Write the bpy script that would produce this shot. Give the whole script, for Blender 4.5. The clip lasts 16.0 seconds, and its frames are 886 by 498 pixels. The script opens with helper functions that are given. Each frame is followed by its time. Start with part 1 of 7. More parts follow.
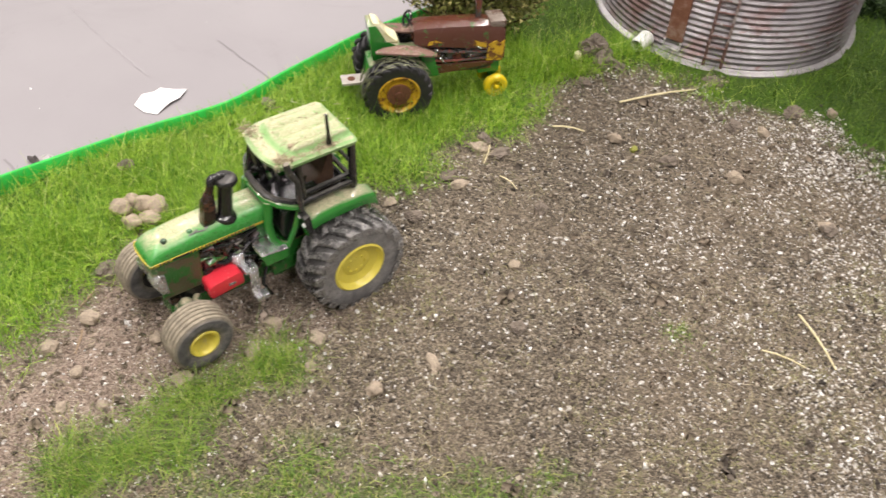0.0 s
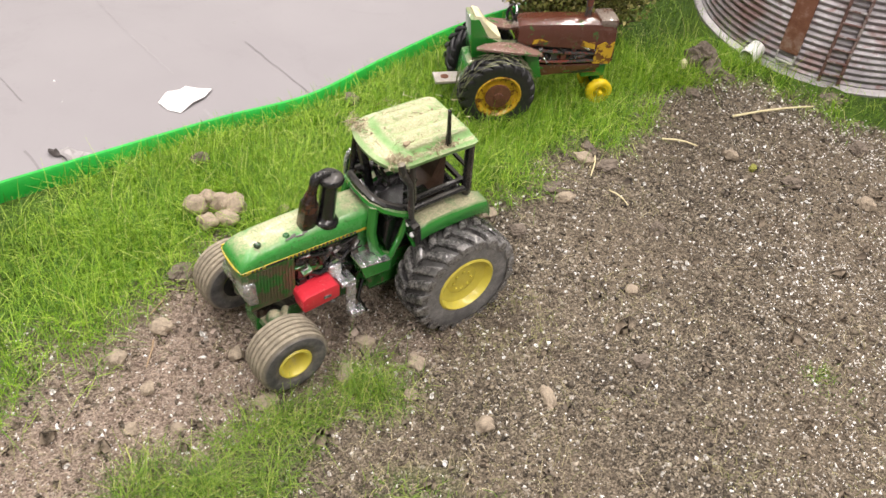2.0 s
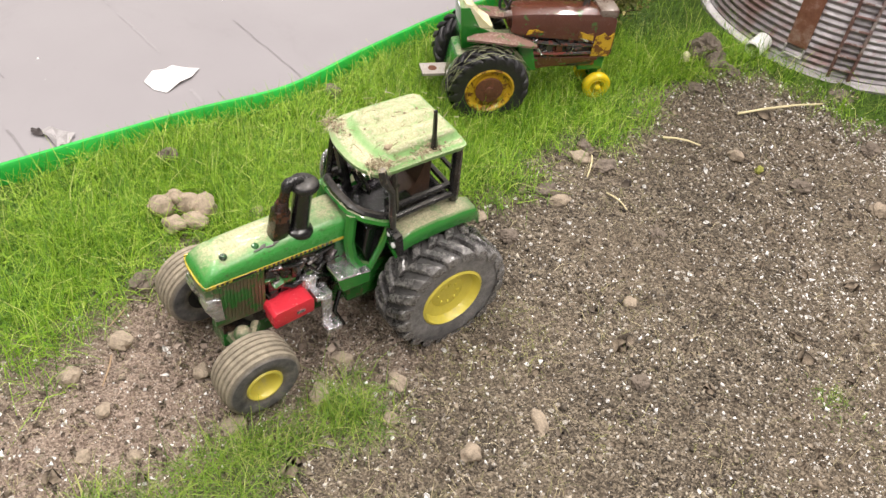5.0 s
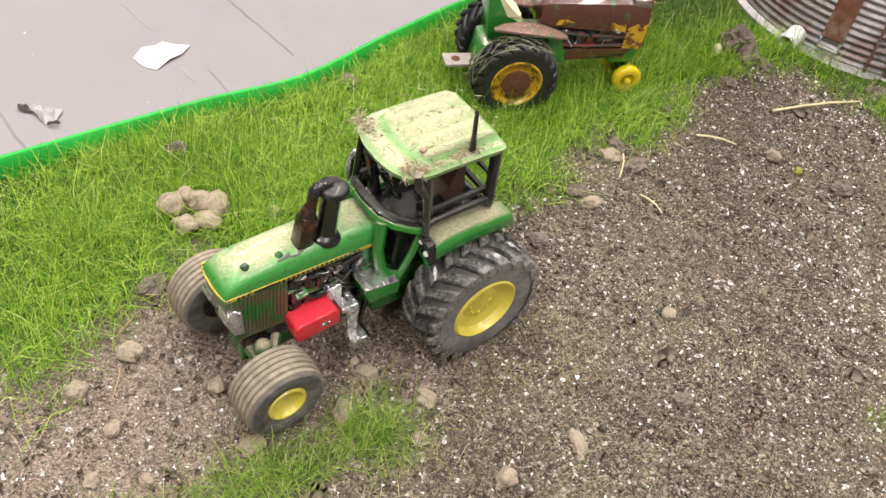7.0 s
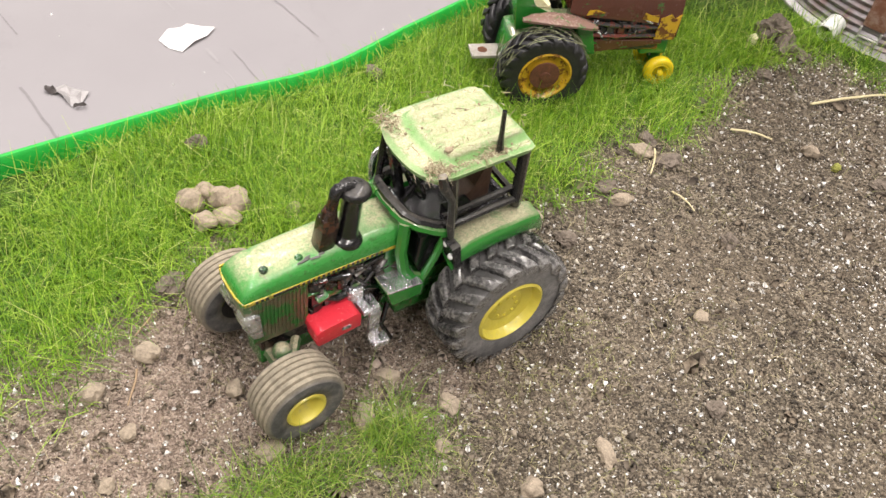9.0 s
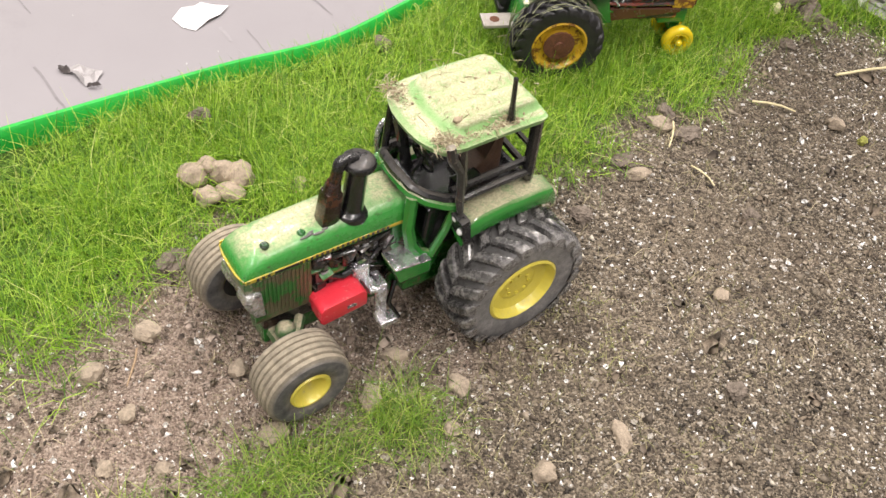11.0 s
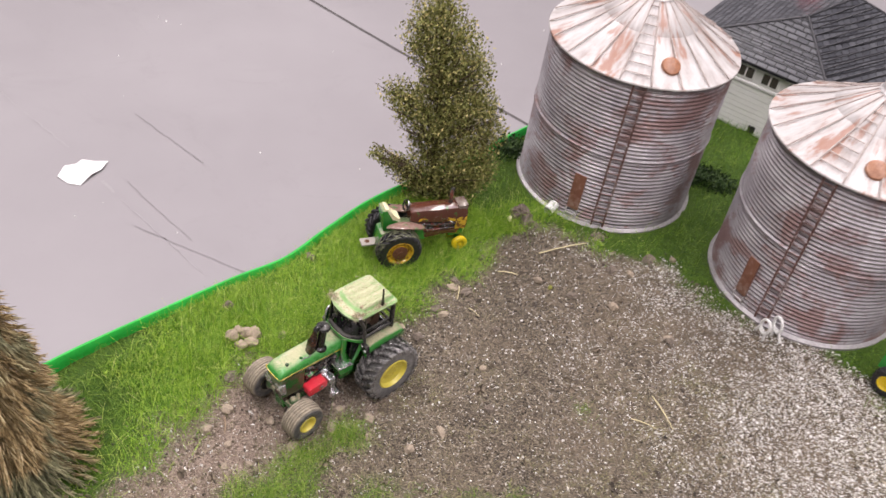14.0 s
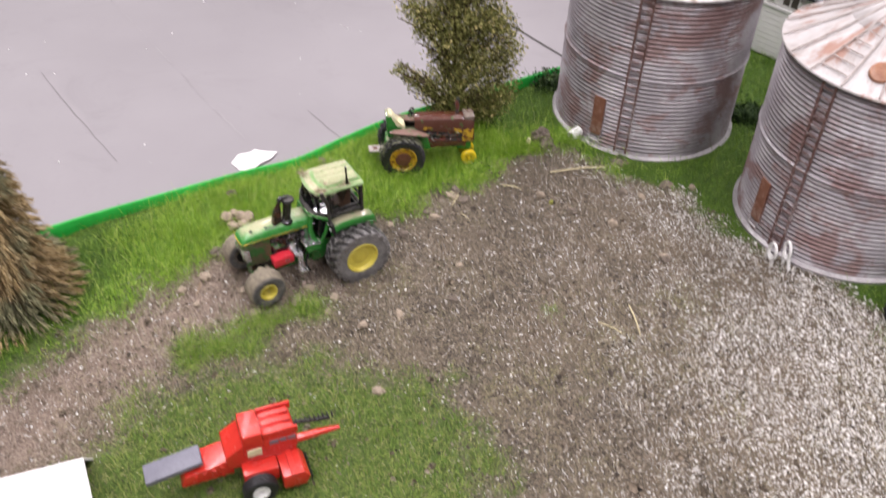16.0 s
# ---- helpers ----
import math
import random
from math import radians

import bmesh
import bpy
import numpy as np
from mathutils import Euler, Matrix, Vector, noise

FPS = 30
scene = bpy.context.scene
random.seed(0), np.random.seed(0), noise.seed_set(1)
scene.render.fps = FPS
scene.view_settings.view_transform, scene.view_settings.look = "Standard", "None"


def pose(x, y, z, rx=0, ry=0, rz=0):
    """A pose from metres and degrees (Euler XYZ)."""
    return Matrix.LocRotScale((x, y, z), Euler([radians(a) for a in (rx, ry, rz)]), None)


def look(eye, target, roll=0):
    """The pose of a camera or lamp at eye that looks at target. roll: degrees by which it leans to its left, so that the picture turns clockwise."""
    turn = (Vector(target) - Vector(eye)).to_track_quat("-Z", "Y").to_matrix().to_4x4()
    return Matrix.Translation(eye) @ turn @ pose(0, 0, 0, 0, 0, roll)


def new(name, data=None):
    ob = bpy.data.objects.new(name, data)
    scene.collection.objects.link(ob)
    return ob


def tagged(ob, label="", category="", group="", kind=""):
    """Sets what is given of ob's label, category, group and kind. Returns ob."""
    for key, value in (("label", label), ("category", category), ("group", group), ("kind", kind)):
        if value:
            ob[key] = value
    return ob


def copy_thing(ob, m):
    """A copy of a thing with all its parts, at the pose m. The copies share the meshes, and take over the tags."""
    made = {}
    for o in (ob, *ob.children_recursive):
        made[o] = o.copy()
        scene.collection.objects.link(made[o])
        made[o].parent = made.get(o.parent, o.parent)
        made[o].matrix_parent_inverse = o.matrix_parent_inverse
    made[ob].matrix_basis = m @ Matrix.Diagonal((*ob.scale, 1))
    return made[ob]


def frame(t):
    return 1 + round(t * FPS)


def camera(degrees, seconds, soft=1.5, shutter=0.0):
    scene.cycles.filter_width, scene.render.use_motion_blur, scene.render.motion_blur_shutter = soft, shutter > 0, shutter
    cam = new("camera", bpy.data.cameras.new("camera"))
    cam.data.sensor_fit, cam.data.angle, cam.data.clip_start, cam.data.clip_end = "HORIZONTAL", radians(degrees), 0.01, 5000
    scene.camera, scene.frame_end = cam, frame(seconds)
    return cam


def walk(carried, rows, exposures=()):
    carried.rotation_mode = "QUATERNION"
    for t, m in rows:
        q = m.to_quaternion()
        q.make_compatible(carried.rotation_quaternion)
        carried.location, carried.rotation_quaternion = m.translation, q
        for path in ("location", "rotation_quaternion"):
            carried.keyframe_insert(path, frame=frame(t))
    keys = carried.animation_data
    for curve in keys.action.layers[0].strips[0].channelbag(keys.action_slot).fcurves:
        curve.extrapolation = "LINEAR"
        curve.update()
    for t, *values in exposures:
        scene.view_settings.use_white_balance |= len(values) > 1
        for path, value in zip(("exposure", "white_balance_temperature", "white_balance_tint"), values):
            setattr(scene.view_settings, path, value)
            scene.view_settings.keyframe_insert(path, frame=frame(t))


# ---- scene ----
import itertools

# A farm diorama of toy tractors on a display table in an exhibition hall.
# Lengths below are in millimetres unless said otherwise; U turns them into metres.
U = 0.001
cam = camera(51.0, 16.0, soft=1.5, shutter=0.45)
DECI = 0.1  # the path is written in decimetres
PATH = [
    (0, (0.027, 0.081, 1.591), (0.06, 1.509, 0.191), 3.9),
    (0.5, (-0.106, 0.084, 1.539), (-0.079, 1.529, 0.156), 4.8),
    (1, (-0.165, 0.113, 1.475), (-0.15, 1.57, 0.106), 5.3),
    (1.5, (-0.208, 0.182, 1.432), (-0.192, 1.639, 0.062), 6.0),
    (2, (-0.198, 0.243, 1.418), (-0.178, 1.69, 0.038), 6.3),
    (2.5, (-0.188, 0.3, 1.409), (-0.147, 1.742, 0.023), 6.9),
    (3, (-0.181, 0.34, 1.411), (-0.144, 1.765, 0.008), 6.9),
    (5.5, (-0.203, 0.406, 1.346), (-0.153, 1.823, -0.064), 7.8),
    (6, (-0.223, 0.436, 1.338), (-0.167, 1.847, -0.078), 8.1),
    (6.5, (-0.254, 0.461, 1.318), (-0.185, 1.864, -0.105), 8.9),
    (7, (-0.275, 0.495, 1.305), (-0.196, 1.886, -0.13), 9.3),
    (7.5, (-0.287, 0.507, 1.296), (-0.225, 1.888, -0.149), 9.1),
    (8, (-0.282, 0.509, 1.295), (-0.242, 1.886, -0.155), 8.5),
    (8.5, (-0.301, 0.519, 1.294), (-0.256, 1.891, -0.16), 8.7),
    (9, (-0.279, 0.553, 1.291), (-0.246, 1.912, -0.176), 8.4),
    (11.3, (-0.262, 0.588, 1.242), (-0.259, 1.908, -0.26), 7.4),
    (11.5, (-0.255, 0.571, 1.285), (-0.252, 1.889, -0.219), 7.3),
    (12, (-0.232, 0.501, 1.461), (-0.207, 1.837, -0.027), 7.7),
    (12.5, (-0.29, 0.307, 1.762), (-0.179, 1.677, 0.309), 10.0),
    (13, (-0.395, 0.037, 2.082), (-0.208, 1.44, 0.668), 11.3),
    (13.5, (-0.478, -0.321, 2.393), (-0.224, 1.132, 1.043), 11.2),
    (14, (-0.461, -0.72, 2.709), (-0.175, 0.766, 1.401), 10.1),
    (14.5, (-0.323, -0.833, 2.781), (-0.176, 0.686, 1.488), 6.9),
    (15, (0.043, -0.929, 2.736), (-0.058, 0.61, 1.464), 3.5),
    (15.5, (0.341, -1.043, 2.594), (0.155, 0.512, 1.351), 2.1),
    (16, (0.441, -1.1, 2.421), (0.294, 0.419, 1.13), 2.9),
]
walk(cam, [(t, look(Vector(eye) * DECI, Vector(target) * DECI, roll)) for t, eye, target, roll in PATH],
     exposures=[(0.0, 0.46, 6900, 12), (9.0, 0.50, 6900, 11), (11.5, 0.53, 6900, 13), (12.0, 0.45, 6800, 14), (14.0, 0.24, 6650, 18), (15.0, 0.18, 6550, 18), (16.0, 0.26, 6500, 18)])

# ---- light: rows of fluorescent fittings under the hall ceiling ----
FLOOR_Z = -660.0
CEIL_Z = 3400.0
world = bpy.data.worlds.new("hall_air")
scene.world = world
world.use_nodes = True
bg = world.node_tree.nodes["Background"]
bg.inputs[0].default_value = (0.92, 0.95, 1.0, 1)
bg.inputs[1].default_value = 0.10
LAMPS = [(-1400, 900), (1200, 900), (-1400, 3600), (1200, 3600), (-1400, -1800), (1200, -1800)]
for lx, ly in LAMPS:
    ld = bpy.data.lights.new("tube_light", "AREA")
    ld.shape, ld.size, ld.size_y, ld.energy = "RECTANGLE", 0.3, 2.4, 72
    ld.color = (1.0, 0.97, 0.97)
    lo = new("tube_light", ld)
    lo.matrix_world = pose(lx * U, ly * U, (CEIL_Z - 90) * U)


# ---- materials ----
def rgba(c):
    return (c[0], c[1], c[2], 1.0)


class Mat:
    """A node material with short calls for the usual nodes."""

    def __init__(self, name, rough=0.6, metal=0.0):
        self.m = bpy.data.materials.new(name)
        self.m.use_nodes = True
        self.t = self.m.node_tree
        self.b = self.t.nodes["Principled BSDF"]
        self.b.inputs["Roughness"].default_value = rough
        self.b.inputs["Metallic"].default_value = metal
        self.coord = self.t.nodes.new("ShaderNodeTexCoord").outputs["Object"]

    def link(self, a, b):
        self.t.links.new(a, b)

    def noise(self, scale, detail=4.0, rough=0.6, vec=None, dist=0.0):
        n = self.t.nodes.new("ShaderNodeTexNoise")
        n.inputs["Scale"].default_value = scale
        n.inputs["Detail"].default_value = detail
        n.inputs["Roughness"].default_value = rough
        n.inputs["Distortion"].default_value = dist
        self.link(vec or self.coord, n.inputs["Vector"])
        return n.outputs["Fac"]

    def scaled(self, sx, sy, sz):
        n = self.t.nodes.new("ShaderNodeMapping")
        n.inputs["Scale"].default_value = (sx, sy, sz)
        self.link(self.coord, n.inputs["Vector"])
        return n.outputs["Vector"]

    def ramp(self, fac, stops, ease=False):
        n = self.t.nodes.new("ShaderNodeValToRGB")
        e = n.color_ramp.elements
        while len(e) < len(stops):
            e.new(0.5)
        for el, (p, c) in zip(e, stops):
            el.position, el.color = p, rgba(c) if not isinstance(c, (int, float)) else (c, c, c, 1)
        self.link(fac, n.inputs["Fac"])
        return n.outputs["Color"]

    def step(self, fac, lo, hi):
        n = self.t.nodes.new("ShaderNodeMapRange")
        n.inputs["From Min"].default_value, n.inputs["From Max"].default_value = lo, hi
        self.link(fac, n.inputs["Value"])
        return n.outputs["Result"]

    def math(self, op, a, b=None):
        n = self.t.nodes.new("ShaderNodeMath")
        n.operation = op
        for i, v in enumerate((a, b)):
            if v is None:
                continue
            if isinstance(v, (int, float)):
                n.inputs[i].default_value = v
            else:
                self.link(v, n.inputs[i])
        return n.outputs[0]

    def mix(self, fac, a, b):
        n = self.t.nodes.new("ShaderNodeMix")
        n.data_type = "RGBA"
        for i, v in ((0, fac), (6, a), (7, b)):
            if isinstance(v, (int, float)):
                n.inputs[i].default_value = v
            elif isinstance(v, tuple):
                n.inputs[i].default_value = rgba(v)
            else:
                self.link(v, n.inputs[i])
        return n.outputs[2]

    def island(self):
        return self.t.nodes.new("ShaderNodeNewGeometry").outputs["Random Per Island"]

    def whole(self):
        return self.t.nodes.new("ShaderNodeObjectInfo").outputs["Random"]

    def upward(self):
        """How far the surface faces up, where dust settles."""
        g = self.t.nodes.new("ShaderNodeNewGeometry")
        s = self.t.nodes.new("ShaderNodeSeparateXYZ")
        self.link(g.outputs["Normal"], s.inputs[0])
        return s.outputs[2]

    def axes(self):
        s = self.t.nodes.new("ShaderNodeSeparateXYZ")
        self.link(self.coord, s.inputs[0])
        return s.outputs

    def colour(self, c):
        if isinstance(c, tuple):
            self.b.inputs["Base Color"].default_value = rgba(c)
        else:
            self.link(c, self.b.inputs["Base Color"])
        return self

    def rough(self, v):
        self.link(v, self.b.inputs["Roughness"])
        return self

    def thin(self, c, share):
        """A sheet so thin that some light passes through it."""
        out = self.t.nodes["Material Output"]
        through_it = self.t.nodes.new("ShaderNodeBsdfTranslucent")
        both = self.t.nodes.new("ShaderNodeMixShader")
        both.inputs[0].default_value = share
        self.link(c, through_it.inputs[0])
        self.link(self.b.outputs[0], both.inputs[1])
        self.link(through_it.outputs[0], both.inputs[2])
        self.link(both.outputs[0], out.inputs[0])
        return self

    def bump(self, height, dist, strength=1.0):
        n = self.t.nodes.new("ShaderNodeBump")
        n.inputs["Distance"].default_value = dist
        n.inputs["Strength"].default_value = strength
        self.link(height, n.inputs["Height"])
        self.link(n.outputs[0], self.b.inputs["Normal"])
        return self


def painted(name, base, worn, dust=(0.42, 0.36, 0.25), rough=0.3, dusty=0.5, wear=0.62, coat=0.25, drift=None):
    """Toy paint with chips of another colour and dust on what faces up."""
    k = Mat(name, rough)
    big, fine = k.noise(160, 5, 0.65), k.noise(1400, 3, 0.7)
    c = k.mix(k.step(k.noise(420, 5, 0.7), wear, wear + 0.05), base, worn)
    c = k.mix(k.math("MULTIPLY", k.step(big, 0.3, 0.7), 0.35), c, tuple(v * 0.55 for v in base))
    lie = k.step(k.upward(), 0.55, 0.95)
    settled = k.math("MULTIPLY", lie, k.step(k.math("ADD", k.math("MULTIPLY", big, 0.6), k.math("MULTIPLY", fine, 0.4)), 0.62 - dusty * 0.35, 0.78 - dusty * 0.3))
    if drift:
        across = k.math("ADD", k.axes()[1], k.math("MULTIPLY", k.math("SUBTRACT", k.noise(230, 5, 0.7), 0.5), 0.006))
        settled = k.math("MULTIPLY", settled, k.step(across, drift[1], drift[0]))
    grit = k.mix(k.step(k.noise(2600, 3, 0.8), 0.35, 0.65), tuple(v * 0.68 for v in dust), tuple(min(0.9, v * 1.22) for v in dust))
    c = k.mix(k.math("MULTIPLY", settled, 0.85), c, grit)
    k.colour(c)
    film = k.math("MAXIMUM", settled, k.math("MULTIPLY", k.step(k.noise(260, 5, 0.7), 0.5, 0.8), 0.35))
    k.rough(k.math("ADD", k.math("MULTIPLY", film, 0.9 - rough * 0.6), rough * 0.6))
    k.b.inputs["Coat Weight"].default_value = coat
    k.b.inputs["Coat Roughness"].default_value = 0.12 if coat < 0.5 else 0.06
    k.bump(k.math("ADD", fine, k.noise(330, 4, 0.6)), 0.00025, 0.5)
    return k.m


def grained(name, dark, light, rough=0.9, scale=300, bump=0.0004, metal=0.0):
    k = Mat(name, rough, metal)
    f = k.math("ADD", k.math("MULTIPLY", k.noise(scale, 6, 0.7), 0.6), k.math("MULTIPLY", k.noise(scale * 6, 3, 0.6), 0.4))
    k.colour(k.ramp(f, [(0.3, dark), (0.7, light)]))
    k.bump(f, bump, 0.7)
    return k.m


def scattered(name, stops, rough=0.9, patchy=False, grime=0.4):
    """For loose stuff: each piece has one colour of the ramp."""
    k = Mat(name, rough)
    c = k.ramp(k.island(), stops)
    c = k.mix(k.math("MULTIPLY", k.noise(1800, 2), grime), c, (0.05, 0.042, 0.035))
    if patchy:
        c = k.mix(k.math("MULTIPLY", k.step(k.noise(24, 4, 0.6), 0.47, 0.62), 0.42), c, (0.27, 0.21, 0.15))
        c = k.mix(k.math("MULTIPLY", k.step(k.noise(31, 4, 0.6, k.scaled(1.0, 1.3, 1.0)), 0.55, 0.68), 0.5), c, (0.05, 0.042, 0.034))
    k.colour(c)
    return k.m


M = {}
M["green"] = painted("toy_green_paint", (0.022, 0.21, 0.03), (0.03, 0.05, 0.02), dusty=0.62, wear=0.64, rough=0.22, coat=0.8)
M["green_bonnet"] = painted("dust_covered_green_paint", (0.045, 0.29, 0.055), (0.06, 0.12, 0.04), dust=(0.47, 0.43, 0.28), dusty=0.86, wear=0.62, rough=0.45, coat=0.25, drift=(0.0008, 0.0042))
k = Mat("dust_caked_green_paint", 0.5)
big, fine, grain = k.noise(210, 5, 0.7), k.noise(900, 4, 0.75), k.noise(3200, 3, 0.8)
paint = k.mix(k.step(big, 0.35, 0.7), (0.19, 0.40, 0.12), (0.34, 0.52, 0.235))
tan = k.ramp(grain, [(0.3, (0.36, 0.30, 0.18)), (0.5, (0.52, 0.47, 0.32)), (0.7, (0.66, 0.61, 0.46))])
cake = k.step(k.math("ADD", k.math("MULTIPLY", big, 0.5), k.math("ADD", k.math("MULTIPLY", fine, 0.3), k.math("MULTIPLY", grain, 0.2))), 0.40, 0.52)
cake = k.math("MULTIPLY", cake, k.step(k.upward(), 0.80, 0.985))
ribs = k.math("MULTIPLY", k.step(k.axes()[2], 0.0434, 0.0439), k.step(fine, 0.3, 0.48))
cake = k.math("MAXIMUM", cake, k.math("MULTIPLY", ribs, 0.85))
k.colour(k.mix(k.math("MULTIPLY", cake, 0.92), paint, tan))
k.rough(k.math("ADD", k.math("MULTIPLY", cake, 0.6), 0.3))
k.bump(k.math("ADD", grain, k.math("MULTIPLY", cake, 0.8)), 0.0003, 0.7)
M["green_roof"] = k.m
M["yellow"] = painted("yellow_paint", (0.75, 0.55, 0.02), (0.45, 0.3, 0.04), dusty=0.1, wear=0.68)
M["yellow_pale"] = painted("chalky_yellow_plastic", (0.72, 0.62, 0.10), (0.5, 0.4, 0.1), dusty=0.2, wear=0.7, rough=0.5)
M["yellow_rust"] = painted("yellow_paint_with_rust", (0.60, 0.37, 0.03), (0.14, 0.05, 0.022), dusty=0.0, wear=0.50)
M["red"] = painted("red_paint", (0.68, 0.035, 0.055), (0.70, 0.22, 0.22), dusty=0.15, wear=0.66, rough=0.25)
M["red_orange"] = painted("red_plastic", (0.62, 0.034, 0.022), (0.40, 0.02, 0.015), dusty=0.0, wear=0.75, rough=0.35)
M["black"] = painted("black_paint", (0.010, 0.010, 0.011), (0.04, 0.035, 0.03), dust=(0.06, 0.054, 0.046), dusty=0.15, wear=0.68, rough=0.16, coat=0.7)
M["black_dull"] = grained("black_plastic", (0.008, 0.008, 0.009), (0.03, 0.028, 0.027), 0.5)
M["rust_brown"] = painted("rust_brown_paint", (0.10, 0.032, 0.02), (0.05, 0.14, 0.03), dusty=0.0, wear=0.595, rough=0.3, coat=0.8)
M["rust"] = grained("rusty_iron", (0.06, 0.022, 0.012), (0.20, 0.075, 0.035), 0.75, 500)
k = Mat("crumpled_silver_paint", 0.2, 0.85)
f = k.noise(700, 4, 0.7, k.scaled(1.0, 0.35, 1.0), 1.5)
k.colour(k.ramp(f, [(0.34, (0.05, 0.05, 0.06)), (0.42, (0.50, 0.49, 0.52)), (0.60, (0.95, 0.95, 0.95))])).bump(f, 0.0007, 0.8)
M["silver"] = k.m
k = Mat("worn_rubber_tread", 0.3)
f, g = k.noise(330, 5, 0.75), k.noise(1500, 4, 0.75)
c = k.ramp(f, [(0.3, (0.014, 0.014, 0.015)), (0.52, (0.065, 0.063, 0.062)), (0.72, (0.19, 0.182, 0.172))])
scuff = k.math("MULTIPLY", k.step(g, 0.46, 0.62), k.step(f, 0.40, 0.60))
c = k.mix(k.math("MULTIPLY", scuff, 0.8), c, (0.27, 0.255, 0.235))
ends = k.math("MULTIPLY", k.step(k.math("ADD", k.math("ABSOLUTE", k.axes()[1]), k.math("MULTIPLY", f, 0.0012)), 0.0042, 0.0052), k.step(g, 0.25, 0.6))
k.colour(k.mix(k.math("MULTIPLY", ends, 0.85), c, (0.24, 0.232, 0.224)))
k.b.inputs["Coat Weight"].default_value = 0.3
k.rough(k.math("ADD", k.math("MULTIPLY", scuff, 0.5), 0.22)).bump(k.math("ADD", f, k.math("MULTIPLY", g, 0.5)), 0.0006, 0.8)
M["tyre_tread"] = k.m
k = Mat("ribbed_tyre_rubber", 0.88)
ty = k.math("ABSOLUTE", k.axes()[1])
f = k.noise(500, 5, 0.75)
side = k.ramp(k.math("ADD", k.math("MULTIPLY", f, 0.5), k.math("MULTIPLY", k.noise(150, 4, 0.7), 0.5)), [(0.35, (0.035, 0.034, 0.036)), (0.52, (0.10, 0.097, 0.094)), (0.66, (0.20, 0.185, 0.165))])
face = k.ramp(f, [(0.3, (0.15, 0.128, 0.095)), (0.7, (0.34, 0.295, 0.22))])
k.colour(k.mix(k.step(ty, 0.0029, 0.0036), face, side)).bump(f, 0.0002, 0.7)
M["tyre_ribbed"] = k.m
k = Mat("dusty_lugged_rubber", 0.75)
ax = k.axes()
rad = k.math("SQRT", k.math("ADD", k.math("MULTIPLY", ax[0], ax[0]), k.math("MULTIPLY", ax[2], ax[2])))
f = k.math("ADD", k.math("MULTIPLY", k.noise(380, 5, 0.75), 0.6), k.math("MULTIPLY", k.noise(2200, 3, 0.7), 0.4))
wall = k.ramp(f, [(0.28, (0.085, 0.083, 0.084)), (0.5, (0.215, 0.21, 0.206)), (0.75, (0.38, 0.365, 0.345))])
wall = k.mix(k.math("MULTIPLY", k.step(k.noise(140, 4, 0.65), 0.50, 0.70), 0.6), wall, (0.06, 0.06, 0.062))
tread = k.ramp(f, [(0.4, (0.005, 0.005, 0.005)), (0.75, (0.035, 0.032, 0.028))])
k.colour(k.mix(k.step(k.math("ADD", rad, k.math("MULTIPLY", f, 0.0016)), 0.0113, 0.0121), wall, tread)).bump(f, 0.0003, 0.8)
M["tyre_lugged"] = k.m
M["tyre_black"] = grained("black_rubber", (0.008, 0.008, 0.010), (0.035, 0.034, 0.036), 0.45, 300, 0.0002)
M["white"] = grained("white_plastic", (0.70, 0.70, 0.68), (0.84, 0.84, 0.82), 0.45, 200, 0.0001)
M["chrome_lamp"] = grained("clear_lamp_paint", (0.6, 0.6, 0.6), (0.85, 0.85, 0.85), 0.2, 400, 0.0001)
M["grey_plastic"] = grained("slate_grey_plastic", (0.12, 0.12, 0.15), (0.19, 0.19, 0.23), 0.5, 200, 0.0001)
M["stone"] = grained("clay_stone", (0.15, 0.118, 0.086), (0.47, 0.39, 0.295), 0.95, 420, 0.0009)
M["tan_stone"] = grained("smooth_tan_clay", (0.16, 0.125, 0.09), (0.47, 0.385, 0.285), 0.9, 330, 0.0007)
M["clod"] = grained("dark_soil_clod", (0.075, 0.06, 0.047), (0.25, 0.205, 0.165), 1.0, 420, 0.0009)
M["lichen"] = grained("yellow_green_lichen", (0.12, 0.13, 0.02), (0.40, 0.40, 0.10), 0.9, 900, 0.0006)
M["straw"] = grained("dry_straw", (0.45, 0.38, 0.20), (0.72, 0.65, 0.42), 0.7, 500, 0.0001)
M["root"] = grained("dried_root", (0.20, 0.13, 0.075), (0.40, 0.29, 0.18), 0.8, 500, 0.0002)
M["paper"] = grained("white_paper", (0.78, 0.76, 0.76), (0.86, 0.85, 0.85), 0.8, 40, 0.0003)
M["bark"] = grained("twig_bark", (0.05, 0.035, 0.02), (0.13, 0.09, 0.055), 0.9, 400)
M["board"] = grained("plywood", (0.30, 0.21, 0.12), (0.42, 0.31, 0.19), 0.7, 40)
M["steel"] = grained("grey_steel", (0.25, 0.25, 0.26), (0.4, 0.4, 0.41), 0.4, 100, 0.0001, 0.8)
M["wrap"] = grained("clear_wrapper", (0.30, 0.285, 0.285), (0.45, 0.43, 0.43), 0.35, 60, 0.001)
M["wrap_dark"] = grained("dead_leaf_brown", (0.05, 0.045, 0.045), (0.14, 0.12, 0.115), 0.7, 120, 0.001)
M["green_edge"] = grained("bright_green_plastic_sheet", (0.005, 0.32, 0.036), (0.011, 0.47, 0.062), 0.5, 45, 0.0006)

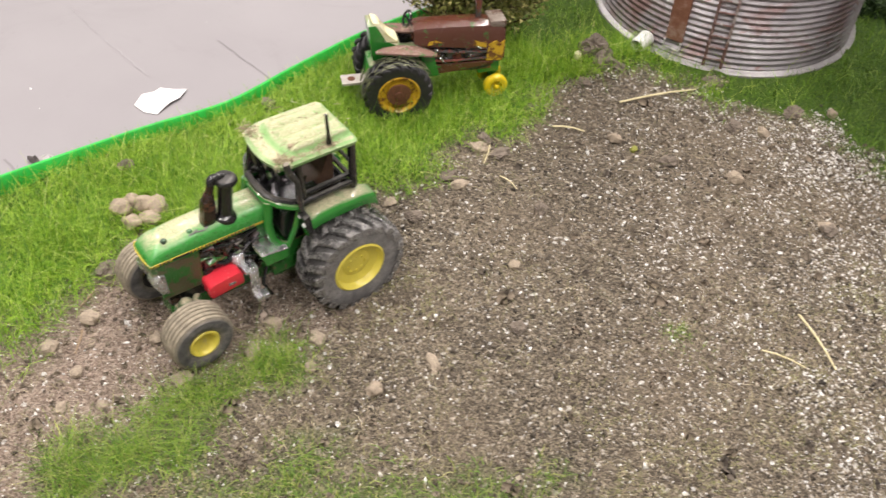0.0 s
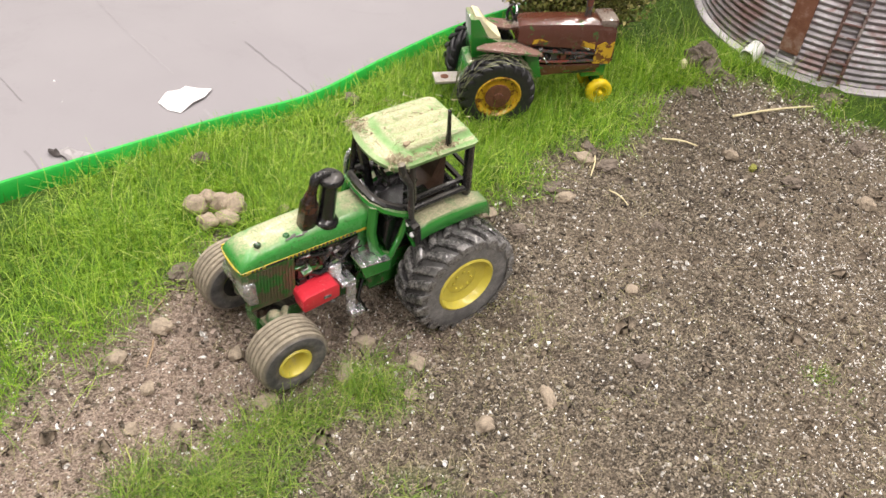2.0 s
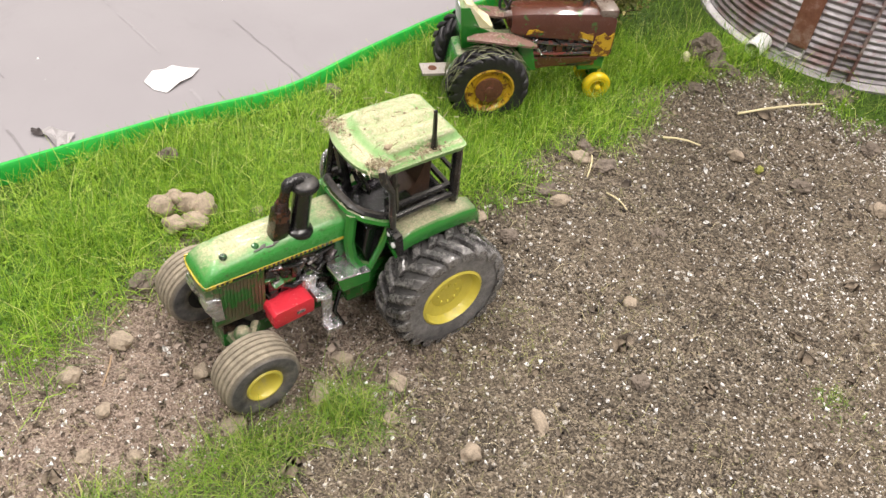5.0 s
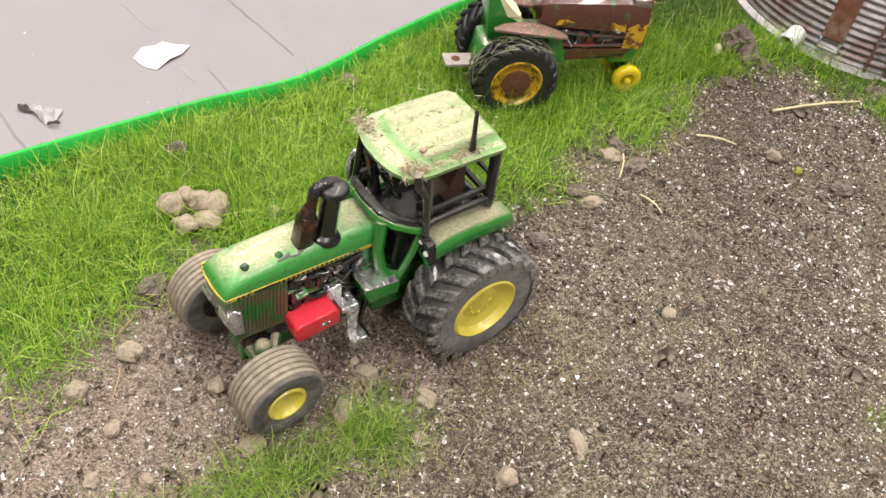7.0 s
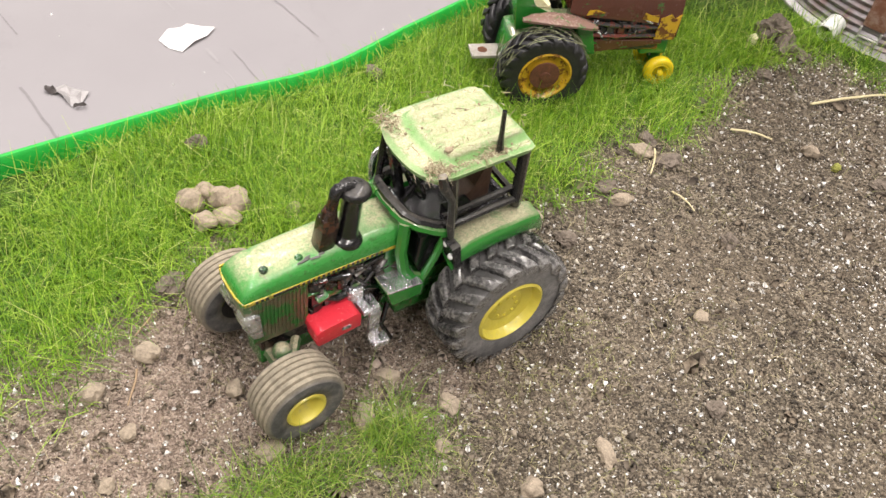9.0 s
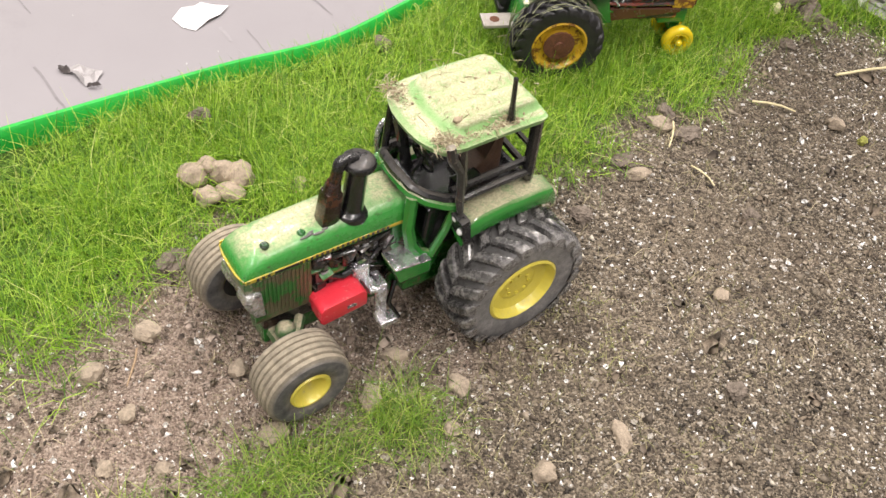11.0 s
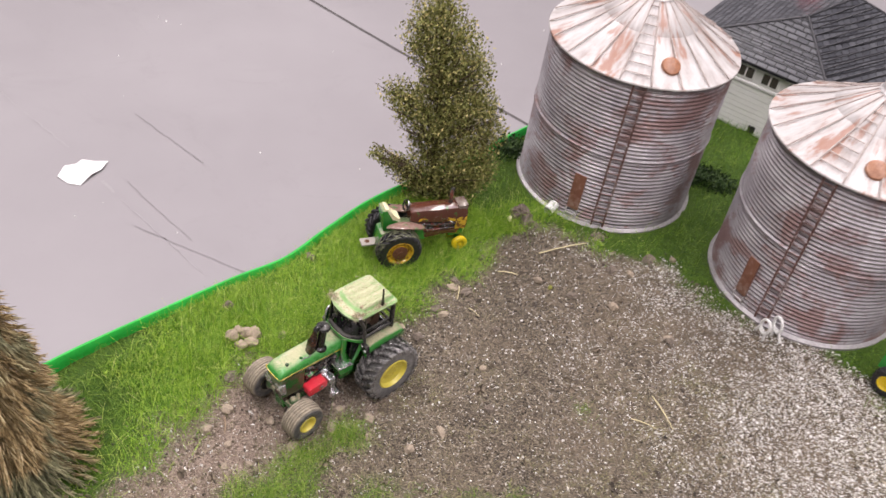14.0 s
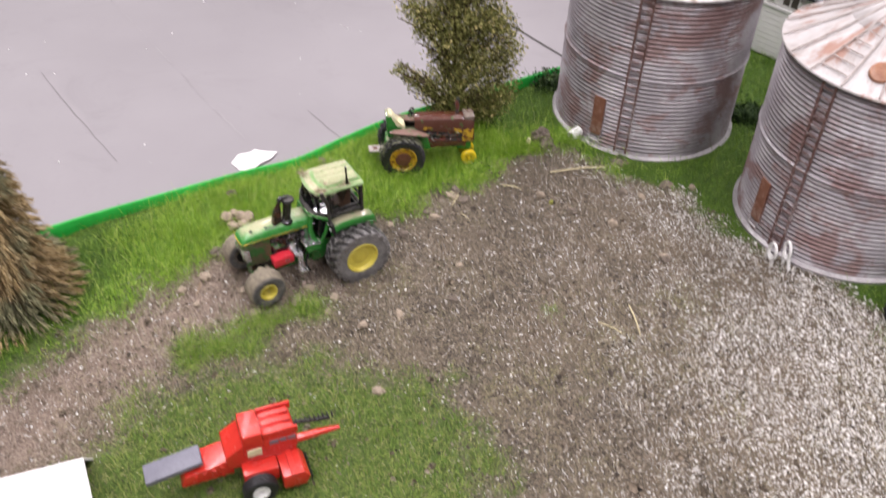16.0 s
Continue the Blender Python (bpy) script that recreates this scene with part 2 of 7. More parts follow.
k = Mat("painted_concrete", 0.5)
a, b2 = k.noise(1.3, 5, 0.6), k.noise(60, 6, 0.7)
c = k.ramp(a, [(0.3, (0.255, 0.24, 0.25)), (0.7, (0.315, 0.30, 0.31))])
c = k.mix(k.math("MULTIPLY", k.step(k.noise(5, 6, 0.75, dist=1.2), 0.55, 0.8), 0.30), c, (0.19, 0.175, 0.18))
c = k.mix(k.math("MULTIPLY", k.step(b2, 0.62, 0.75), 0.25), c, (0.21, 0.195, 0.20))
k.colour(c).bump(b2, 0.0006, 0.3)
k.rough(k.step(a, -0.6, 1.6))
M["concrete"] = k.m

k = Mat("hall_wall_paint", 0.8)
k.colour(k.ramp(k.noise(0.7, 4), [(0.3, (0.55, 0.55, 0.54)), (0.7, (0.63, 0.63, 0.62))])).bump(k.noise(30), 0.002, 0.3)
M["hall"] = k.m

k = Mat("soil", 1.0)
big, mid, fine = k.noise(16, 4, 0.6), k.noise(150, 6, 0.75), k.noise(2600, 4, 0.8)


def cells(k, scale, vec=None):
    """Grit: one random value and one rounded height for each little cell."""
    v = k.t.nodes.new("ShaderNodeTexVoronoi")
    v.inputs["Scale"].default_value = scale
    k.link(vec or k.coord, v.inputs["Vector"])
    sep = k.t.nodes.new("ShaderNodeSeparateColor")
    k.link(v.outputs["Color"], sep.inputs[0])
    return sep.outputs[0], v.outputs["Distance"]


ga, gd = cells(k, 3000)
gb, ge = cells(k, 1500)
f = k.math("ADD", k.math("MULTIPLY", mid, 0.35), k.math("ADD", k.math("MULTIPLY", fine, 0.25), k.math("MULTIPLY", ga, 0.40)))
c = k.ramp(f, [(0.27, (0.022, 0.017, 0.012)), (0.44, (0.10, 0.08, 0.057)), (0.60, (0.235, 0.193, 0.14)), (0.76, (0.42, 0.355, 0.265))])
c = k.mix(k.step(gb, 0.955, 0.97), c, (0.46, 0.42, 0.36))
c = k.mix(k.math("MULTIPLY", k.step(big, 0.42, 0.62), 0.42), c, (0.24, 0.19, 0.135))
at = k.t.nodes.new("ShaderNodeAttribute")
at.attribute_name = "turf"
c = k.mix(at.outputs["Fac"], c, k.ramp(f, [(0.25, (0.022, 0.058, 0.004)), (0.5, (0.068, 0.14, 0.009)), (0.8, (0.13, 0.22, 0.022))]))
at2 = k.t.nodes.new("ShaderNodeAttribute")
at2.attribute_name = "track"
c = k.mix(k.math("MULTIPLY", at2.outputs["Fac"], 0.75), c, k.ramp(f, [(0.22, (0.12, 0.086, 0.066)), (0.45, (0.31, 0.232, 0.182)), (0.65, (0.46, 0.362, 0.292)), (0.85, (0.61, 0.52, 0.45))]))
k.colour(c)
k.bump(k.math("ADD", f, k.math("MULTIPLY", k.math("ADD", gd, k.math("MULTIPLY", ge, 1.0)), -0.6)), 0.0009, 1.0)
M["soil"] = k.m

M["crumbs"] = scattered("soil_crumbs", [(0.0, (0.06, 0.047, 0.037)), (0.25, (0.14, 0.113, 0.086)), (0.6, (0.26, 0.213, 0.16)), (0.85, (0.41, 0.345, 0.262)), (1.0, (0.60, 0.53, 0.42))], patchy=True)
M["grit"] = scattered("soil_grit", [(0.0, (0.020, 0.016, 0.012)), (0.3, (0.09, 0.074, 0.054)), (0.7, (0.225, 0.187, 0.137)), (0.93, (0.38, 0.325, 0.245)), (1.0, (0.60, 0.54, 0.44))], patchy=True)
M["track_grit"] = scattered("brown_grit", [(0.0, (0.12, 0.085, 0.065)), (0.45, (0.31, 0.23, 0.183)), (0.85, (0.48, 0.385, 0.315)), (1.0, (0.66, 0.60, 0.53))])
M["lumps"] = grained("brown_soil_lumps", (0.075, 0.058, 0.043), (0.30, 0.24, 0.175), 1.0, 900, 0.0005)
M["hay"] = grained("dry_hay", (0.10, 0.12, 0.06), (0.30, 0.30, 0.18), 0.8, 700)
M["dug"] = scattered("dug_soil", [(0.0, (0.11, 0.082, 0.064)), (0.5, (0.31, 0.24, 0.19)), (1.0, (0.56, 0.46, 0.38))])
M["track_crumbs"] = scattered("brown_soil_crumbs", [(0.0, (0.12, 0.088, 0.068)), (0.4, (0.28, 0.21, 0.167)), (0.85, (0.43, 0.345, 0.28)), (1.0, (0.60, 0.53, 0.45))])
M["perlite"] = scattered("white_perlite", [(0.0, (0.46, 0.42, 0.36)), (0.35, (0.76, 0.73, 0.68)), (1.0, (0.94, 0.93, 0.91))], grime=0.12)
k = Mat("static_grass", 0.55)
c = k.ramp(k.island(), [(0.0, (0.04, 0.115, 0.006)), (0.35, (0.145, 0.315, 0.014)), (0.7, (0.265, 0.46, 0.026)), (0.92, (0.41, 0.58, 0.07)), (1.0, (0.60, 0.62, 0.22))])
k.colour(c).thin(c, 0.3)
M["grass"] = k.m
k = Mat("deep_static_grass", 0.6)
c = k.ramp(k.island(), [(0.0, (0.028, 0.08, 0.005)), (0.4, (0.078, 0.185, 0.009)), (0.8, (0.15, 0.285, 0.018)), (1.0, (0.28, 0.39, 0.06))])
k.colour(c).thin(c, 0.3)
M["grass_deep"] = k.m
k = Mat("long_grass_fibres", 0.5)
c = k.ramp(k.island(), [(0.0, (0.17, 0.34, 0.02)), (0.5, (0.31, 0.49, 0.045)), (0.85, (0.46, 0.58, 0.10)), (1.0, (0.60, 0.58, 0.25))])
k.colour(c).thin(c, 0.3)
M["grass_long"] = k.m
k = Mat("strip_grass", 0.55)
c = k.ramp(k.island(), [(0.0, (0.05, 0.12, 0.010)), (0.4, (0.135, 0.26, 0.02)), (0.8, (0.25, 0.38, 0.042)), (1.0, (0.47, 0.48, 0.16))])
k.colour(c).thin(c, 0.3)
M["grass_strip"] = k.m
k = Mat("short_pale_grass", 0.6)
c = k.ramp(k.island(), [(0.0, (0.07, 0.16, 0.015)), (0.5, (0.17, 0.28, 0.04)), (0.85, (0.30, 0.36, 0.08)), (1.0, (0.40, 0.36, 0.17))])
k.colour(c).thin(c, 0.3)
M["grass_pale"] = k.m
k = Mat("stray_grass", 0.6)
c = k.ramp(k.island(), [(0.0, (0.06, 0.13, 0.012)), (0.45, (0.16, 0.26, 0.03)), (0.8, (0.30, 0.34, 0.09)), (1.0, (0.50, 0.45, 0.25))])
k.colour(c).thin(c, 0.3)
M["fringe"] = k.m
k = Mat("moss_film", 0.8)
k.colour(k.ramp(k.island(), [(0.0, (0.15, 0.16, 0.05)), (0.5, (0.27, 0.27, 0.10)), (1.0, (0.42, 0.40, 0.20))]))
M["moss"] = k.m
k = Mat("dry_wisps", 0.7)
k.colour(k.ramp(k.island(), [(0.0, (0.13, 0.14, 0.05)), (0.4, (0.24, 0.22, 0.10)), (0.85, (0.40, 0.34, 0.20)), (1.0, (0.55, 0.48, 0.32))]))
M["wisps"] = k.m
k = Mat("tree_leaves", 0.6)
c = k.ramp(k.island(), [(0.0, (0.075, 0.08, 0.02)), (0.35, (0.17, 0.18, 0.045)), (0.7, (0.28, 0.285, 0.08)), (0.93, (0.43, 0.38, 0.14)), (1.0, (0.78, 0.64, 0.28))])
k.colour(c).thin(c, 0.2)
M["leaves"] = k.m
k = Mat("bush_foam", 0.9)
k.colour(k.ramp(k.island(), [(0.0, (0.012, 0.03, 0.008)), (0.7, (0.035, 0.075, 0.015)), (1.0, (0.07, 0.12, 0.03))]))
M["bush"] = k.m
k = Mat("dried_bristles", 0.8)
dry = k.ramp(k.island(), [(0.0, (0.12, 0.076, 0.032)), (0.35, (0.27, 0.185, 0.08)), (0.75, (0.43, 0.315, 0.15)), (1.0, (0.57, 0.46, 0.27))])
mossy = k.ramp(k.island(), [(0.0, (0.07, 0.08, 0.045)), (0.5, (0.19, 0.20, 0.11)), (1.0, (0.33, 0.33, 0.19))])
k.colour(k.mix(k.math("MULTIPLY", k.step(k.noise(38, 3, 0.5), 0.52, 0.60), 0.85), dry, mossy))
M["bristles"] = k.m


def galvanised(name, roof):
    """Galvanised sheet with rust; on the roof it streaks down from the cap."""
    k = Mat(name, 0.45, 0.35)
    x, y, z = k.axes()
    ang = k.math("ARCTAN2", y, x)
    rad = k.math("SQRT", k.math("ADD", k.math("MULTIPLY", x, x), k.math("MULTIPLY", y, y)))
    comb = k.t.nodes.new("ShaderNodeCombineXYZ")
    k.link(ang, comb.inputs[0])
    k.link(k.math("MULTIPLY", rad if roof else z, 11 if roof else 30), comb.inputs[1])
    k.link(k.math("MULTIPLY", k.whole(), 37.0), comb.inputs[2])
    polar = comb.outputs[0]
    if roof:
        streak = k.noise(3.2, 5, 0.6, polar, 0.4)
        fine = k.noise(11, 5, 0.75, polar)
        c = k.ramp(k.noise(5, 5, 0.7, polar), [(0.3, (0.28, 0.235, 0.215)), (0.45, (0.41, 0.385, 0.375)), (0.62, (0.52, 0.505, 0.50)), (0.75, (0.58, 0.57, 0.565))])
        c = k.mix(k.math("MULTIPLY", k.step(k.math("ADD", k.math("MULTIPLY", streak, 0.75), k.math("MULTIPLY", fine, 0.25)), 0.525, 0.60), 0.80), c, (0.29, 0.13, 0.08))
        c = k.mix(k.math("MULTIPLY", k.step(k.noise(420, 5, 0.85), 0.63, 0.68), 0.7), c, (0.24, 0.15, 0.11))
        k.b.inputs["Metallic"].default_value = 0.1
    else:
        patch = k.noise(1.7, 4, 0.6, polar, 0.6)
        fine = k.noise(240, 5, 0.75)
        c = k.ramp(k.noise(2.3, 4, 0.6, polar), [(0.3, (0.225, 0.208, 0.222)), (0.5, (0.33, 0.308, 0.325)), (0.7, (0.45, 0.43, 0.45))])
        c = k.mix(k.math("MULTIPLY", k.step(k.math("ADD", k.math("MULTIPLY", patch, 0.8), k.math("MULTIPLY", fine, 0.2)), 0.505, 0.60), 0.72), c, (0.185, 0.085, 0.070))
        c = k.mix(k.math("MULTIPLY", k.step(k.noise(5.5, 5, 0.75, polar, 1.0), 0.60, 0.66), 0.6), c, (0.20, 0.085, 0.068))
        c = k.mix(k.math("MULTIPLY", k.step(fine, 0.57, 0.70), 0.45), c, (0.17, 0.12, 0.105))
    k.colour(c)
    k.rough(k.step(k.noise(300, 3), -0.3, 1.3))
    return k.m


M["bin_wall"] = galvanised("galvanised_corrugated_sheet", False)
M["bin_roof"] = galvanised("whitened_roof_sheet", True)

k = Mat("dark_shingles", 0.33)
br = k.t.nodes.new("ShaderNodeTexBrick")
br.inputs["Scale"].default_value = 1.0
br.inputs["Brick Width"].default_value, br.inputs["Row Height"].default_value, br.inputs["Mortar Size"].default_value = 0.006, 0.0035, 0.0004
br.inputs["Color1"].default_value, br.inputs["Color2"].default_value, br.inputs["Mortar"].default_value = (0.045, 0.047, 0.056, 1), (0.10, 0.103, 0.115, 1), (0.014, 0.014, 0.017, 1)
uvn = k.t.nodes.new("ShaderNodeUVMap")
k.link(uvn.outputs[0], br.inputs["Vector"])
k.colour(br.outputs["Color"])
k.bump(br.outputs["Fac"], -0.0008, 1.0)
M["shingle"] = k.m


# ---- mesh helpers (millimetres) ----
def part(name, bm, material, parent=None, label="", smooth=False, m=None):
    """Links a bmesh as ONE mesh object under a thing or a part."""
    bmesh.ops.transform(bm, matrix=Matrix.Scale(U, 4), verts=bm.verts)
    me = bpy.data.meshes.new(name)
    bmesh.ops.recalc_face_normals(bm, faces=bm.faces)
    bm.to_mesh(me)
    bm.free()
    me.materials.append(material)
    if smooth:
        me.polygons.foreach_set("use_smooth", [True] * len(me.polygons))
        me.set_sharp_from_angle(angle=radians(38))
    ob = new(name, me)
    if parent:
        ob.parent = parent
    if m is not None:
        ob.matrix_basis = m
    if label:
        tagged(ob, label)
    return ob


def thing(name, x, y, z, rz=0.0, label="", category="", group="", kind="", rx=0.0, ry=0.0):
    ob = new(name)
    ob.empty_display_size = 0.005
    ob.matrix_basis = pose(x * U, y * U, z * U, rx, ry, rz)
    return tagged(ob, label, category, group, kind)


def raw(name, verts, faces, material, label="", category="", kind="", smooth=False):
    """A mesh from arrays of verts (mm) and faces."""
    me = bpy.data.meshes.new(name)
    verts, faces = np.asarray(verts, dtype=np.float32) * U, np.asarray(faces, dtype=np.int32)
    per = faces.shape[1]
    me.vertices.add(len(verts))
    me.vertices.foreach_set("co", verts.ravel())
    me.loops.add(faces.size)
    me.loops.foreach_set("vertex_index", faces.ravel())
    me.polygons.add(len(faces))
    me.polygons.foreach_set("loop_start", np.arange(0, faces.size, per, dtype=np.int32))
    me.polygons.foreach_set("loop_total", np.full(len(faces), per, dtype=np.int32))
    if smooth:
        me.polygons.foreach_set("use_smooth", np.ones(len(faces), dtype=bool))
    me.update(calc_edges=True)
    me.materials.append(material)
    return tagged(new(name, me), label, category, "", kind)


def box(bm, x0, x1, y0, y1, z0, z1, bev=0.0, m=None, taper=None):
    """A box between two corners; taper: (fx, fy) shrinks its top."""
    vs = []
    cx, cy = (x0 + x1) / 2, (y0 + y1) / 2
    for z, f in ((z0, (1, 1)), (z1, taper or (1, 1))):
        for x, y in ((x0, y0), (x1, y0), (x1, y1), (x0, y1)):
            vs.append(bm.verts.new((cx + (x - cx) * f[0], cy + (y - cy) * f[1], z)))
    fs = [bm.faces.new([vs[i] for i in q]) for q in ((3, 2, 1, 0), (4, 5, 6, 7), (0, 1, 5, 4), (1, 2, 6, 5), (2, 3, 7, 6), (3, 0, 4, 7))]
    if bev > 0:
        es = {e for f in fs for e in f.edges}
        r = bmesh.ops.bevel(bm, geom=list(es), offset=bev, segments=2, affect="EDGES", profile=0.6)
        vs = list({v for f in r["faces"] for v in f.verts} | {v for v in vs if v.is_valid})
    if m is not None:
        bmesh.ops.transform(bm, matrix=m, verts=[v for v in vs if v.is_valid])
    return bm


def lathe(bm, profile, n=32, m=None, close=False):
    """Turns a profile of (radius, height) about z."""
    rings = []
    for r, z in profile:
        if r < 1e-6:
            rings.append([bm.verts.new((0, 0, z))])
        else:
            rings.append([bm.verts.new((r * math.cos(2 * math.pi * i / n), r * math.sin(2 * math.pi * i / n), z)) for i in range(n)])
    if close:
        rings.append(rings[0])
    for p, q in zip(rings, rings[1:]):
        for i in range(n):
            j = (i + 1) % n
            if len(p) == 1 and len(q) == 1:
                continue
            if len(p) == 1:
                bm.faces.new((p[0], q[i], q[j]))
            elif len(q) == 1:
                bm.faces.new((p[i], p[j], q[0]))
            else:
                bm.faces.new((p[i], p[j], q[j], q[i]))
    if m is not None:
        seen = {v for ring in rings for v in ring}
        bmesh.ops.transform(bm, matrix=m, verts=list(seen))
    return bm


def tube(bm, pts, r, n=8):
    """A round bar along points; r: one radius or one for each point."""
    pts = [Vector(p) for p in pts]
    rs = r if isinstance(r, (list, tuple)) else [r] * len(pts)
    rings = []
    for i, p in enumerate(pts):
        d = (pts[min(i + 1, len(pts) - 1)] - pts[max(i - 1, 0)]).normalized()
        s = d.orthogonal().normalized() if i == 0 else (side - d * side.dot(d)).normalized()
        side = s
        t = d.cross(s)
        rings.append([bm.verts.new(p + (s * math.cos(2 * math.pi * a / n) + t * math.sin(2 * math.pi * a / n)) * rs[i]) for a in range(n)])
    for p, q in zip(rings, rings[1:]):
        for i in range(n):
            bm.faces.new((p[i], p[(i + 1) % n], q[(i + 1) % n], q[i]))
    bm.faces.new(rings[0][::-1])
    bm.faces.new(rings[-1])
    return bm


def prism(bm, outline, y0, y1, bev=0.0):
    """An outline in x, z, pulled from y0 to y1."""
    a = [bm.verts.new((x, y0, z)) for x, z in outline]
    b = [bm.verts.new((x, y1, z)) for x, z in outline]
    fs = [bm.faces.new(a), bm.faces.new(b[::-1])]
    for i in range(len(a)):
        j = (i + 1) % len(a)
        fs.append(bm.faces.new((a[j], a[i], b[i], b[j])))
    if bev > 0:
        bmesh.ops.bevel(bm, geom=list({e for f in fs for e in f.edges}), offset=bev, segments=2, affect="EDGES", profile=0.6)
    return bm


AXLE = pose(0, 0, 0, -90)  # turns a lathe's z into y


def B():
    return bmesh.new()


# ---- the lie of the land ----
def lattice(ix, iy, seed):
    h = np.sin(ix * 127.1 + iy * 311.7 + seed * 74.7) * 43758.5453
    return h - np.floor(h)


def vnoise(x, y, cell, seed=0):
    """Smooth noise from 0 to 1 with cells of that size."""
    x, y = np.asarray(x, float) / cell, np.asarray(y, float) / cell
    ix, iy = np.floor(x), np.floor(y)
    fx, fy = x - ix, y - iy
    fx, fy = fx * fx * (3 - 2 * fx), fy * fy * (3 - 2 * fy)
    a, b = lattice(ix, iy, seed), lattice(ix + 1, iy, seed)
    c, d = lattice(ix, iy + 1, seed), lattice(ix + 1, iy + 1, seed)
    return (a * (1 - fx) + b * fx) * (1 - fy) + (c * (1 - fx) + d * fx) * fy


def inside(poly, x, y):
    """Signed distance to a polygon: above 0 inside."""
    x, y = np.asarray(x, float), np.asarray(y, float)
    best = np.full(x.shape, 1e9)
    odd = np.zeros(x.shape, bool)
    for (ax, ay), (bx, by) in zip(poly, poly[1:] + poly[:1]):
        dx, dy = bx - ax, by - ay
        t = np.clip(((x - ax) * dx + (y - ay) * dy) / (dx * dx + dy * dy), 0, 1)
        best = np.minimum(best, np.hypot(x - ax - t * dx, y - ay - t * dy))
        cross = (ay > y) != (by > y)
        odd ^= cross & (x < ax + (y - ay) / (by - ay + 1e-12) * dx)
    return np.where(odd, best, -best)


BORDER = [(-252.7, 24.0), (-207.7, 76.0), (-168.7, 122.0), (-136.9, 157.8), (-101.1, 187.7), (-75.2, 207.6), (-54.9, 221.8), (-36.7, 244.0), (-16.0, 266.8), (20.9, 295.7), (59.0, 327.8), (128.9, 391.7), (228.9, 471.7)]
BOARD = BORDER + [(420, 470), (420, -80), (-250, -80)]
TURF = [(-150, 168), (-112, 199), (-66, 231), (-30, 277), (44, 342), (214, 486), (420, 486), (420, 120), (260, 140), (196, 153), (188, 163), (184, 176), (165, 196), (140, 206), (131, 216), (116, 230), (99, 241), (82, 251), (62, 260),
        (40, 252), (22, 229), (4, 211), (-9, 197), (-33, 187), (-55, 178), (-68, 168), (-76, 158), (-88, 145), (-96, 132), (-101, 116), (-111, 101), (-119, 87), (-129, 71), (-154, 40), (-250, -40), (-275, 20), (-182, 132)]
STRIP = [(-63, 105), (-55, 114), (-46, 121), (-37, 131), (-30, 137), (-27, 134.5), (-36, 124), (-47, 113), (-60, 102)]
PATCH = [(-80, 58), (-72, 84), (-52, 100), (-22, 108), (-2, 109), (21, 102), (35, 87), (45, 61), (50, 10), (-30, -40), (-110, 0)]
TRACK = [(-55, 178), (-30, 168), (-24, 150), (-40, 128), (-70, 105), (-90, 60), (-150, -10), (-250, -60), (-150, 40), (-124, 70), (-106, 97), (-91, 128), (-84, 141), (-67, 167)]


def edgewise(poly, x, y, wobble=7.0, soft=4.0, seed=0):
    d = inside(poly, x, y) + (vnoise(x, y, 11, seed) - 0.5) * wobble * 2 + (vnoise(x, y, 4, seed + 3) - 0.5) * wobble
    return np.clip(d / soft * 0.5 + 0.5, 0, 1)


def height(x, y):
    x, y = np.asarray(x, float), np.asarray(y, float)
    z = -1.5 + (vnoise(x, y, 60, 1) - 0.5) * 2.0 + (vnoise(x, y, 17, 2) - 0.5) * 1.1 + (vnoise(x, y, 5, 3) - 0.5) * 0.7
    z += 2.0 * np.clip(vnoise(x, y, 7.5, 61) - 0.58, 0, 1) + 1.3 * np.clip(vnoise(x, y, 3.4, 62) - 0.6, 0, 1)
    z -= 3.0 * np.exp(-(((x + 38) / 42) ** 2 + ((y - 150) / 30) ** 2))
    return z


def place(x, y, lift=0.0):
    return float(height(x, y)) + lift


# ---- setting: hall floor, ceiling, walls, table and board ----
bm = B()
box(bm, -7000, 7000, -5000, 9000, FLOOR_Z - 120, FLOOR_Z)
tagged(part("floor", bm, M["concrete"]), "grey painted concrete hall floor, scuffed and stained", "floor", kind="structure")
bm = B()
box(bm, -7000, 7000, -5000, 9000, CEIL_Z, CEIL_Z + 150)
tagged(part("ceiling", bm, M["hall"]), "plain white hall ceiling", "ceiling", kind="structure")
for nm, e in (("wall_north", (-7000, 7000, 9000, 9150)), ("wall_south", (-7000, 7000, -5150, -5000)), ("wall_east", (7000, 7150, -5000, 9000)), ("wall_west", (-7150, -7000, -5000, 9000))):
    bm = B()
    box(bm, *e, FLOOR_Z, CEIL_Z)
    tagged(part(nm, bm, M["hall"]), "plain pale painted hall wall", "wall", kind="structure")

DARK = grained("dark_joint_filler", (0.06, 0.055, 0.055), (0.12, 0.11, 0.11), 0.9, 50)
SCUFF = grained("worn_floor_line", (0.17, 0.158, 0.165), (0.27, 0.255, 0.265), 0.6, 25)
PALE = grained("pale_floor_line", (0.27, 0.255, 0.265), (0.345, 0.33, 0.34), 0.6, 25)


def floor_line(name, pts, w, material, label):
    bm = B()
    prev = None
    for i, (x, y) in enumerate(pts):
        d = Vector(pts[min(i + 1, len(pts) - 1)]) - Vector(pts[max(i - 1, 0)])
        s = Vector((-d.y, d.x)).normalized() * w / 2
        row = [bm.verts.new((x + s.x, y + s.y, FLOOR_Z + 0.6)), bm.verts.new((x - s.x, y - s.y, FLOOR_Z + 0.6))]
        if prev:
            bm.faces.new((prev[0], prev[1], row[1], row[0]))
        prev = row
    return tagged(part(name, bm, material), label, "floor line", kind="structure")


